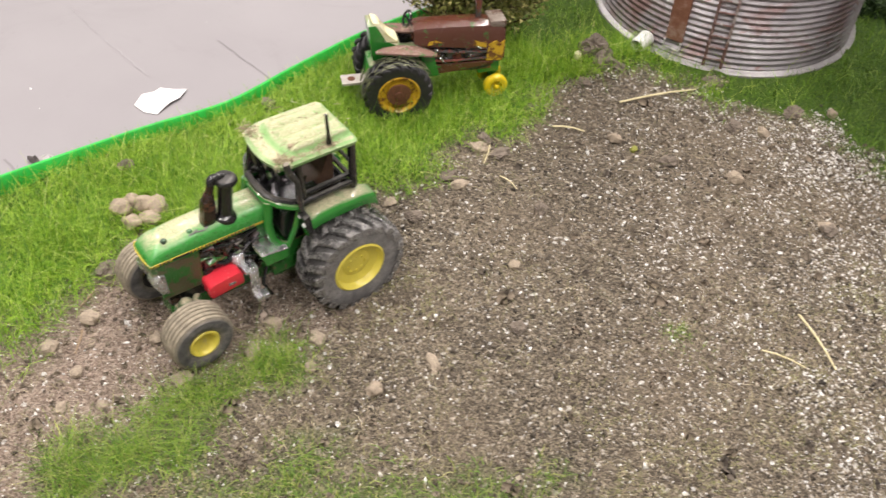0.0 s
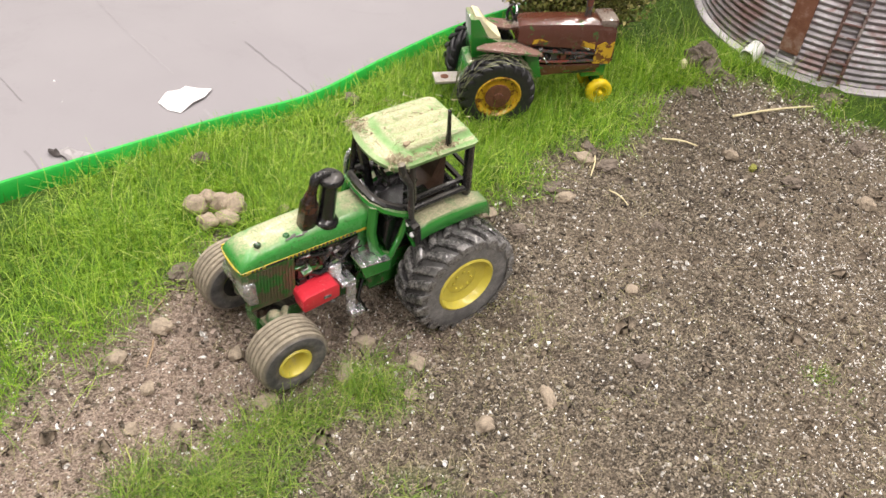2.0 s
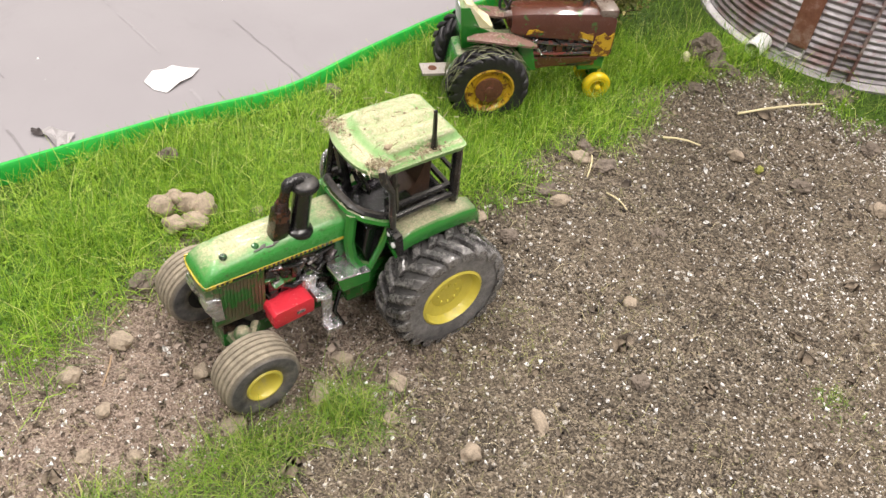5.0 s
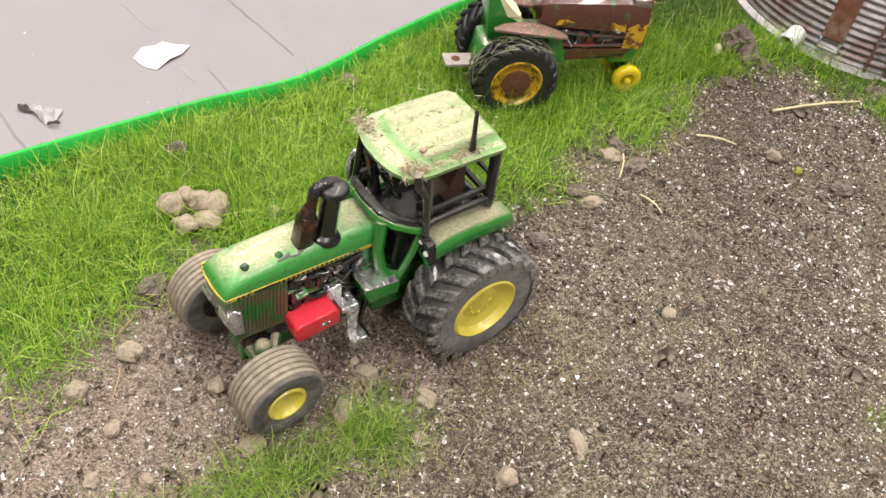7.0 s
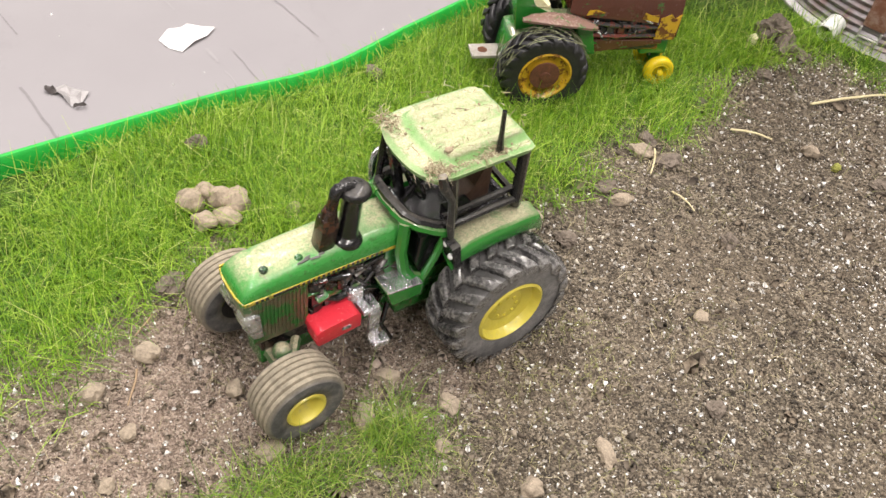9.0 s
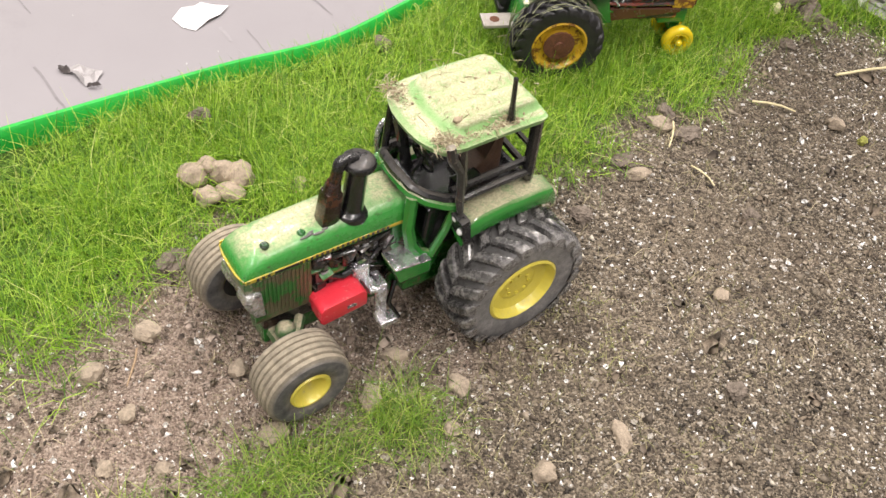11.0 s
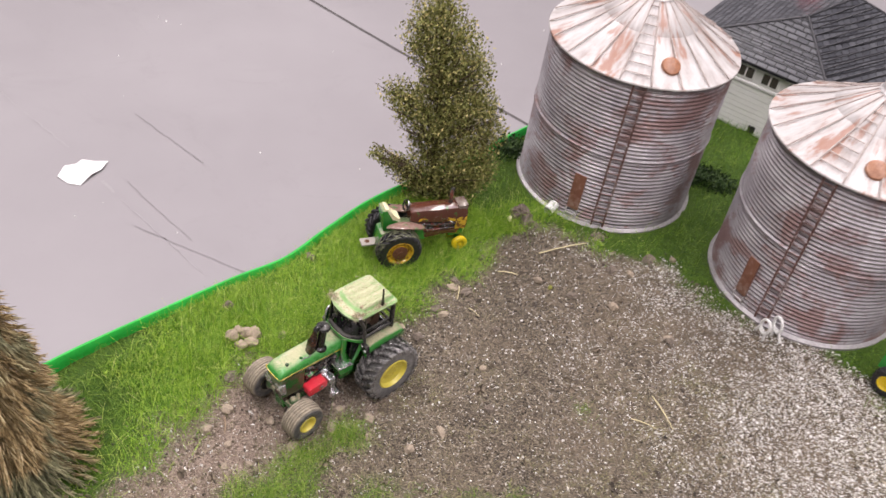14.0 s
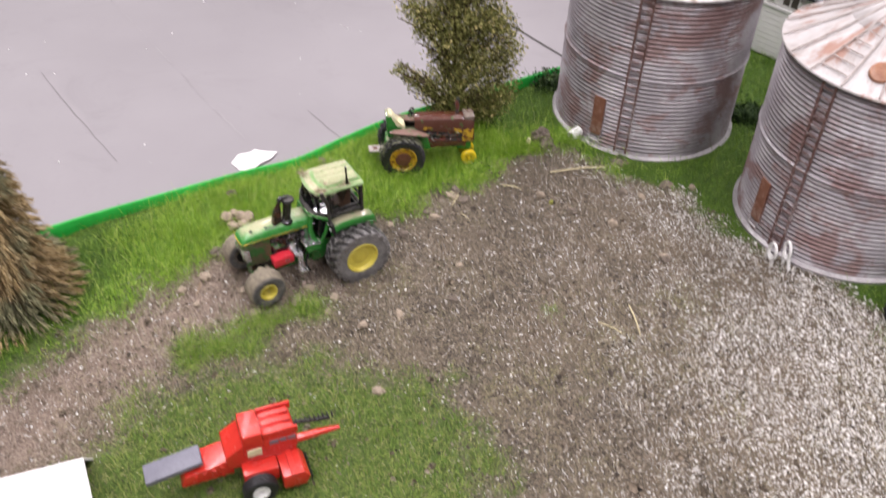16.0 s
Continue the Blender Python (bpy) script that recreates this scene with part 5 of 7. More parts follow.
    v, q = strips(c, d, r.uniform(2.0, 5.5, n), r.uniform(0.16, 0.3, n), 0.12, 78)
    under(raw("hay", v, q, M["hay"], "dry grey-green hay over the rear tyre", kind="stuff"), t)
    return t


M["engine_mix"] = painted("grimy_engine_paint", (0.05, 0.047, 0.045), (0.17, 0.04, 0.028), dusty=0.1, wear=0.5, rough=0.2, coat=0.9)
M["hitch"] = grained("dull_pale_steel", (0.30, 0.27, 0.24), (0.52, 0.48, 0.44), 0.5, 300, 0.0002, 0.3)
M["grimy_top"] = painted("grimy_grey_brown_paint", (0.20, 0.16, 0.135), (0.09, 0.04, 0.025), dust=(0.30, 0.26, 0.22), dusty=0.5, wear=0.52, rough=0.4, coat=0.5)
M["foam"] = grained("torn_foam", (0.60, 0.55, 0.25), (0.80, 0.76, 0.60), 0.9, 500, 0.0006)
M["fender_faded"] = painted("faded_fender_paint", (0.25, 0.15, 0.125), (0.06, 0.18, 0.05), dusty=0.2, wear=0.56, rough=0.3, coat=0.7)
A = 15.0
ca, sa = math.cos(radians(A)), math.sin(radians(A))
old_tractor(-21.5 + 11.6 * ca, 229.6 + 11.6 * sa, -2.1, A)


# ---- grain bins ----
def grain_bin(x, y, z, rz):
    """Seen from its ladder, which is at local angle 0; the door stands 22 degrees to one side."""
    R0, H0 = 42.5, 80.0
    t = thing("grain_bin", x, y, z, rz, "galvanised corrugated toy grain bin with rust and a white roof", "grain bin", "toy grain bins")
    prof = [(R0 + 0.3, 0), (R0 + 0.3, 1.2)]
    waves = 38
    for i in range(waves * 6 + 1):
        zz = 2.0 + (H0 - 3.0) * i / (waves * 6)
        seam = 0.55 if abs(zz - 41) < 0.7 else 0.0
        prof.append((R0 + 0.36 * math.sin(2 * math.pi * i / 6) + seam, zz))
    prof += [(R0, H0), (R0 - 1, H0), (R0 - 1, 0)]
    bm = B()
    lathe(bm, prof, 112)
    part("wall", bm, M["bin_wall"], t, "corrugated galvanised wall streaked with rust", smooth=True)
    bm = B()
    lathe(bm, [(R0 + 0.2, -0.4), (R0 + 1.7, -0.4), (R0 + 2.0, 0.0), (R0 + 2.0, 1.2), (R0 + 1.7, 1.5), (R0 + 0.9, 1.7), (R0 + 0.2, 2.2)], 96)
    part("base_flange", bm, M["flange"], t, "pale grey metal flange round the foot", smooth=True)
    bm = B()
    lathe(bm, [(R0 + 1.7, H0 - 0.6), (R0 + 1.9, H0 - 0.1), (R0 + 1.6, H0 + 0.4), (R0 - 1, H0 + 0.9), (R0 * 0.52, H0 + 12.2), (R0 * 0.515, H0 + 12.8), (7.2, H0 + 22.5), (7.0, H0 + 22.5), (R0 - 1, H0 - 0.5)], 80)
    roof = part("roof", bm, M["bin_roof"], t, "white-washed conical roof with rust streaks", smooth=True)
    for i in range(20):
        a = 2 * math.pi * (i + 0.5 - 0.18) / 20
        bm = B()
        tube(bm, [((R0 + 1.4) * math.cos(a), (R0 + 1.4) * math.sin(a), H0 + 0.7), (R0 * 0.52 * math.cos(a), R0 * 0.52 * math.sin(a), H0 + 12.7), (7.2 * math.cos(a), 7.2 * math.sin(a), H0 + 22.7)], 0.38, 5)
        part("roof_rib", bm, M["rib"], roof)
    bm = B()
    lathe(bm, [(7.6, H0 + 21.6), (8.2, H0 + 22.4), (7.2, H0 + 23.2), (6.9, H0 + 26.8), (6.2, H0 + 27.2), (5.6, H0 + 26.6), (5.4, H0 + 23.0), (0, H0 + 23.0)], 36)
    part("neck", bm, M["rib_light"], roof, "grey metal neck at the roof's peak", smooth=True)
    bm = B()
    lathe(bm, [(5.3, H0 + 23.0), (5.2, H0 + 25.6), (2, H0 + 26.6), (0, H0 + 26.7)], 24)
    part("cap", bm, M["rust"], roof, "rusty peak cap", smooth=True)
    # roof ladder rungs between two ribs, and the round hatch
    for i in range(8):
        f = i / 7
        r = (R0 - 3) * (1 - f) + 11 * f
        zz = H0 + 1.4 + (R0 - 1 - r) / (R0 - 8.2) * 21.8 + 0.2
        w = math.radians(9) * r * 0.93
        bm = B()
        a = radians(-4)
        c0 = Vector((r * math.cos(a), r * math.sin(a), zz))
        s0 = Vector((-math.sin(a), math.cos(a), 0)) * w
        tube(bm, [c0 - s0, c0 + s0], 0.28, 5)
        part("roof_rung", bm, M["rib"], roof)
    bm = B()
    slope = math.degrees(math.atan2(21.8, R0 - 8.2))
    a = 19.0
    lathe(bm, [(0, 1.4), (3.2, 1.3), (4.0, 1.0), (4.3, 0.3), (4.4, -0.6)], 24, pose(0, 0, 0, 0, 0, a) @ pose(34.0, 0, H0 + 5.5, 0, slope, 0))
    part("hatch", bm, M["rust_shiny"], roof, "round rusty roof hatch", smooth=True)
    # wall ladder: two rails and rungs
    lad = None
    for s in (-1, 1):
        bm = B()
        for q in (-1,):
            a = radians(s * 3.6)
            box(bm, -0.5, 0.5, -0.45, 0.45, 2, H0 - 1.0, 0.1, pose((R0 + 0.4) * math.cos(a), (R0 + 0.4) * math.sin(a), 0, 0, 0, math.degrees(a)))
        rail = part("ladder_rail", bm, M["rust_dark"], t, "dark rusty ladder rail")
    for i in range(19):
        bm = B()
        zz = 5 + i * 4.0
        tube(bm, [(R0 + 0.9, -2.6, zz), (R0 + 0.9, 2.6, zz)], 0.33, 6)
        part("ladder_rung", bm, M["rung"], t)
    # door: curved rusty panel with a frame
    bm = B()
    rows = []
    for i in range(9):
        a = radians(-21.6 + i * 7.5 / 8)
        rows.append([bm.verts.new((r * math.cos(a), r * math.sin(a), zz)) for r, zz in ((R0 - 0.2, 7.5), (R0 + 0.9, 7.5), (R0 + 1.0, 8.3), (R0 + 1.0, 26.2), (R0 + 0.9, 27), (R0 - 0.2, 27))])
    for p, q in zip(rows, rows[1:]):
        for i in range(len(p)):
            bm.faces.new((p[i - 1], p[i], q[i], q[i - 1]))
    bm.faces.new(rows[0])
    bm.faces.new(rows[-1][::-1])
    door = part("door", bm, M["rust_door"], t, "rusty door panel in the bin wall", smooth=True)
    bm = B()
    a0, a1 = radians(-21.5), radians(-14.5)
    f0 = [((R0 + 1.2) * math.cos(a), (R0 + 1.2) * math.sin(a)) for a in (a0, a1)]
    tube(bm, [(*f0[0], 7.2), (*f0[0], 4.6), (*f0[1], 4.6), (*f0[1], 7.2)], 0.35, 6)
    part("door_step", bm, M["rib_light"], door)
    return t


M["rib"] = grained("grimy_seam_metal", (0.22, 0.165, 0.145), (0.60, 0.54, 0.51), 0.6, 260)
M["flange"] = grained("dull_galvanised_flange", (0.22, 0.205, 0.21), (0.46, 0.44, 0.445), 0.45, 160, 0.0002, 0.3)
M["rib_light"] = grained("pale_seam_metal", (0.40, 0.38, 0.38), (0.62, 0.60, 0.60), 0.45, 260, 0.0002, 0.3)
k = Mat("rust_eaten_zinc", 0.5, 0.2)
f = k.math("ADD", k.math("MULTIPLY", k.noise(140, 5, 0.7), 0.6), k.math("MULTIPLY", k.noise(700, 4, 0.75), 0.4))
k.colour(k.ramp(f, [(0.36, (0.09, 0.045, 0.04)), (0.5, (0.21, 0.125, 0.11)), (0.56, (0.36, 0.33, 0.33)), (0.68, (0.55, 0.53, 0.53))])).bump(f, 0.0003, 0.6)
M["rung"] = k.m
k = Mat("rusted_ladder_zinc", 0.5, 0.1)
f = k.math("ADD", k.math("MULTIPLY", k.noise(110, 5, 0.7), 0.6), k.math("MULTIPLY", k.noise(600, 4, 0.75), 0.4))
k.colour(k.ramp(f, [(0.32, (0.085, 0.042, 0.038)), (0.53, (0.20, 0.115, 0.10)), (0.60, (0.34, 0.29, 0.285)), (0.72, (0.48, 0.45, 0.45))])).bump(f, 0.0003, 0.6)
M["rust_dark"] = k.m
M["rust_shiny"] = grained("varnished_rust", (0.16, 0.055, 0.025), (0.42, 0.20, 0.11), 0.3, 250)
k = Mat("rusted_door_sheet", 0.5)
f = k.math("ADD", k.math("MULTIPLY", k.noise(75, 5, 0.7), 0.6), k.math("MULTIPLY", k.noise(420, 4, 0.75), 0.4))
k.colour(k.ramp(f, [(0.3, (0.11, 0.036, 0.022)), (0.5, (0.22, 0.095, 0.06)), (0.60, (0.33, 0.21, 0.175)), (0.72, (0.43, 0.37, 0.355))])).bump(f, 0.0003, 0.6)
M["rust_door"] = k.m
bin_a = grain_bin(100.4, 299.5, -2.0, -106)
copy_thing(bin_a, pose(182.5 * U, 229 * U, -2.0 * U, 0, 0, -137))



# ---- toy house behind the bins ----
def toy_house(x, y, z, rz):
    """Eave of the hip end along x at y = 0; the house stretches away along y."""
    t = thing("toy_house", x, y, z, rz, "white clapboard toy house with a dark shingled hip roof", "toy house")
    L0, L1, D, H = -58.0, 21.5, 104, 39.5
    bm = B()
    box(bm, L0, L1, 3.8, D, 0, H)
    wall = part("wall", bm, M["siding"], t, "white clapboard wall")
    for i in range(9):
        bm = B()
        zz = 1.0 + i * 2.95
        box(bm, L0 - 0.4, L1 + 0.4, 3.2, 3.9, zz, zz + 2.6)
        part("board", bm, M["siding"], wall)
    bm = B()
    box(bm, L0 - 0.6, L1 + 0.6, 2.4, 3.9, 27.8, 29.4, 0.3)
    part("wall_band", bm, M["white"], t)
    for cx in (-49, -35, -21, -7, 8):
        bm = B()
        box(bm, cx - 5.4, cx + 5.4, 2.9, 4.1, 30.6, 38.4, 0.2)
        win = part("window", bm, M["white"], t)
        for k2 in (-1, 1):
            bm = B()
            box(bm, cx + k2 * 2.4 - 1.9, cx + k2 * 2.4 + 1.9, 2.72, 2.95, 31.6, 37.4)
            part("pane", bm, M["pane"], win, "dark window pane")
    bm = B()
    box(bm, -8.5, -4.5, 2.9, 4.2, 1.0, 5.5)
    part("vent", bm, M["black_dull"], t, "small black vent low in the wall")
    # hip roof: an end slope towards the bins and two long slopes to a ridge
    ez, az = 41.5, 65.0
    eave = [(-62, 0, ez), (25, 0, ez), (71, D + 4, ez), (-62, D + 4, ez)]
    ridge = [(-6.5, 28.6, az), (5.5, D - 25, az)]
    bm = B()
    uv = bm.loops.layers.uv.new("UVMap")
    ev, rv = [bm.verts.new(p) for p in eave], [bm.verts.new(p) for p in ridge]
    lowv = [bm.verts.new((p[0], p[1], p[2] - 1.6)) for p in eave]
    fs = [bm.faces.new((ev[0], ev[1], rv[0])), bm.faces.new((ev[1], ev[2], rv[1], rv[0])), bm.faces.new((ev[2], ev[3], rv[1])), bm.faces.new((ev[3], ev[0], rv[0], rv[1]))]
    for i in range(4):
        j = (i + 1) % 4
        bm.faces.new((lowv[j], ev[j], ev[i], lowv[i]))
    bm.faces.new(lowv)
    for f in fs:
        f.normal_update()
        along = (f.verts[1].co - f.verts[0].co).normalized()
        up = f.normal.cross(along)
        for lp in f.loops:
            d = lp.vert.co - f.verts[0].co
            lp[uv].uv = (d.dot(along) * U, d.dot(up) * U)
    roof = part("roof", bm, M["shingle"], t, "dark grey shingled roof")
    # courses of shingles, each row a thin lip
    for f0, f1, r0, r1 in ((eave[0], eave[1], ridge[0], ridge[0]), (eave[1], eave[2], ridge[0], ridge[1]), (eave[3], eave[0], ridge[1], ridge[0])):
        for i in range(1, 12):
            u = i / 12
            a, b = Vector(f0).lerp(Vector(r0), u), Vector(f1).lerp(Vector(r1), u)
            bm = B()
            tube(bm, [a, b], 0.38, 4)
            part("shingle_course", bm, M["shingle_cap"], roof)
    for p, q in ((eave[0], ridge[0]), (eave[1], ridge[0]), (eave[2], ridge[1]), (eave[3], ridge[1]), (ridge[0], ridge[1])):
        bm = B()
        tube(bm, [p, q], 0.8, 6)
        part("ridge_cap", bm, M["shingle_cap"], roof)
    bm = B()
    box(bm, -29, -13, 78, 94, 52, 63, 3.5, None, (0.8, 0.8))
    part("roof_box", bm, M["red"], roof, "bright red box on the roof", smooth=True)
    return t


k = Mat("white_clapboard", 0.6)
k.colour(k.ramp(k.noise(60, 4), [(0.3, (0.74, 0.74, 0.72)), (0.7, (0.83, 0.83, 0.81))])).bump(k.noise(500, 3), 0.0002, 0.4)
M["siding"] = k.m
M["pane"] = grained("dark_window_pane", (0.05, 0.045, 0.04), (0.10, 0.085, 0.07), 0.25, 150)
M["shingle_cap"] = grained("dark_ridge_cap", (0.02, 0.02, 0.024), (0.05, 0.05, 0.056), 0.5, 300)
toy_house(199.7, 342.2, -1.5, -40.5)


# ---- round baler toy, red with a grey chute ----
def toy_baler(x, y, z, rz):
    """x points along the tongue."""
    t = thing("toy_baler", x, y, z, rz, "red toy hay baler with grey bale chute on short grass", "toy baler")
    bm = B()
    prism(bm, [(-13, 8), (6, 8), (9, 11), (9, 16.5), (5.5, 18.5), (-6, 18.5), (-13, 14)], -5.5, 5.5, 0.6)
    body = part("body", bm, M["red_orange"], t, "orange-red baler body", smooth=True)
    bm = B()
    box(bm, -7.8, -1.2, -6.2, 4.6, 12.5, 21.6, 0.9, None, (0.9, 0.96))
    part("knotter_hood", bm, M["red_orange"], body, smooth=True)
    for yy in (-3.4, 0, 3.2):
        bm = B()
        box(bm, -1.0, 8.2, yy - 1.1, yy + 1.1, 17.8, 19.3, 0.5)
        part("top_cover", bm, M["red_orange"], body, smooth=True)
    for yy in (-5.0, 4.9):
        bm = B()
        box(bm, -1.4, 9.4, yy - 0.5, yy + 0.5, 17.6, 20.3, 0.35)
        part("deck_rail", bm, M["red_orange"], body, smooth=True)
    for x0, x1, z0, z1 in ((0.4, 3.2, 15.2, 16.6), (3.6, 5.6, 15.3, 16.7), (6.0, 8.4, 15.4, 16.6)):
        bm = B()
        box(bm, x0, x1, -5.72, -5.42, z0, z1)
        part("decal", bm, M["grey_plastic"], body, "grey lettering bar")
    bm = B()
    prism(bm, [(-27, 5.5), (-11, 6), (-11, 12.5), (-25.5, 9.8)], -5.2, 3.6, 0.4)
    chamber = part("bale_chamber", bm, M["red_orange"], t, smooth=True)
    for i in range(4):
        bm = B()
        box(bm, -15 - i * 2.6, -13.8 - i * 2.6, -5.6, -4.9, 6.2, 10.6 - i * 0.4, 0.25)
        part("chamber_rib", bm, M["red_orange"], chamber)
    bm = B()
    box(bm, -34.2, -17.0, -4.6, 2.6, 15.9, 17.7, 0.5, pose(0, 0, 0, 0, -10, 0))
    part("chute", bm, M["grey_plastic"], t, "slate-grey bale chute", smooth=True)
    bm = B()
    box(bm, -9.0, 1.8, -10.4, -5.0, 4.0, 9.6, 0.7)
    part("side_box", bm, M["red_orange"], t, "red box over the axle", smooth=True)
    bm = B()
    tube(bm, [(8.5, -3.6, 12), (16.5, -3.0, 11.5), (23.0, -2.4, 10.4)], [1.5, 1.1, 0.7], 8)
    part("tongue", bm, M["red_orange"], t, smooth=True)
    bm = B()
    tube(bm, [(8, 1.6, 14), (15, 0.6, 13.6), (20.6, 0.2, 13.2)], 0.7, 8)
    for i in range(10):
        lathe(bm, [(0.7, -0.25), (1.0, -0.1), (1.0, 0.1), (0.7, 0.25)], 8, pose(9 + i * 1.4, 1.45 - 0.1 * i, 13.9, 0, 90, 0))
    part("drive_shaft", bm, M["black_dull"], t, "black ribbed drive shaft")
    bm = B()
    prism(bm, [(2, 3.5), (9, 3.2), (10.5, 6.5), (8.5, 9.5), (2, 9)], -14.5, -4.4, 0.6)
    pick = part("pickup", bm, M["red_orange"], t, "red pickup head at the side", smooth=True)
    bm = B()
    box(bm, 4.6, 6.4, -15.0, -5, 8.9, 10.0, 0.3)
    part("pickup_bar", bm, M["red_orange"], pick)
    bm = B()
    for i in range(6):
        tube(bm, [(9.2, -13.5 + i * 1.7, 7.5), (11.2, -13.5 + i * 1.7, 5.4), (10.8, -13.5 + i * 1.7, 3.2)], 0.3, 5)
    part("pickup_tines", bm, M["black_dull"], t)
    bm = B()
    box(bm, -6.6, -2.2, -6.5, -6.1, 12.9, 15.6, 0.1)
    part("decal", bm, M["foam"], body, "pale cream decal")
    for s, xx in ((-1, -7.0), (1, -5.0)):
        ribbed_wheel(t, xx + 2.0, s * (13.0 if s < 0 else 8.0), 5.2, 5.4, 4.2, 2.4, s, M["tyre_black"], M["white"], 4)
    bm = B()
    tube(bm, [(-5, -13, 5.2), (-3, 8, 5.2)], 0.9, 8)
    part("axle", bm, M["black_dull"], t)
    return t


toy_baler(-24.9, 63.7, -1.6, 29)


# ---- green tractor beside the far bin ----
def small_tractor(x, y, z, rz):
    t = thing("small_toy_tractor", x, y, z, rz, "bright green toy tractor with paired yellow-hubbed wheels beside the bin", "toy tractor")
    bm = B()
    secs = []
    for xx, top, half in ((2, 18, 5.0), (16, 17.6, 4.6), (28, 16.2, 4.2), (31, 14.4, 3.8)):
        secs.append([bm.verts.new((xx, yy, zz)) for yy, zz in ((-half, 7), (-half, top - 2.5), (-half * 0.7, top - 0.3), (half * 0.7, top - 0.3), (half, top - 2.5), (half, 7))])
    for p, q in zip(secs, secs[1:]):
        for i in range(len(p)):
            bm.faces.new((p[i - 1], p[i], q[i], q[i - 1]))
    bm.faces.new(secs[0])
    bm.faces.new(secs[-1][::-1])
    part("bonnet", bm, M["green_new"], t, smooth=True)
    bm = B()
    box(bm, -12, 4, -5.5, 5.5, 7, 17, 0.8)
    part("chassis", bm, M["green_new"], t)
    bm = B()
    box(bm, -10, 4, -6.6, 6.6, 16.5, 18.5, 0.5)
    for sx in (-9, 3):
        for sy in (-5.8, 5.8):
            tube(bm, [(sx, sy, 18), (sx, sy, 31)], 0.7, 6)
    part("cab_frame", bm, M["black"], t)
    bm = B()
    box(bm, -11, 5, -7.4, 7.4, 31, 33.6, 1.0)
    part("roof", bm, M["green_new"], t, smooth=True)
    for s in (-1, 1):
        for yy in (8.2, 13.6):
            rear_wheel(t, -3, s * yy, 9, 9, 4.6, 4.8, s, M["tyre_black"], M["tyre_black"], M["yellow"], 18)
        rear_wheel(t, 24, s * 8.2, 6.2, 6.2, 4.4, 3.4, s, M["tyre_black"], M["tyre_black"], M["yellow"], 16)
    return t


M["green_new"] = painted("new_green_paint", (0.015, 0.26, 0.03), (0.02, 0.18, 0.03), dusty=0.0, wear=0.75, rough=0.3)
small_tractor(213, 148, -1.5, 128)

# ---- white card sign on the grass ----
sign = thing("sign_card", -85, 35, -1.5, 28, "blank white folded card standing on the grass", "sign")
bm = B()
prism(bm, [(-16, 0), (-15.4, 0), (0.3, 19.6), (0.0, 20.2), (-0.6, 19.8)], -15, 15, 0.1)
prism(bm, [(16, 0), (15.4, 0), (-0.3, 19.6), (0.0, 20.2), (0.6, 19.8)], -15, 15, 0.1)
part("card", bm, M["paper"], sign, m=pose(0, 0, 0, 0, 0, 90))
peg = thing("sign_peg", -104, 40, -1.5, 10, "small white square peg beside the card", "peg")
bm = B()
box(bm, -2.2, 2.2, -2.2, 2.2, 0, 20, 0.5)
part("peg", bm, M["white"], peg)


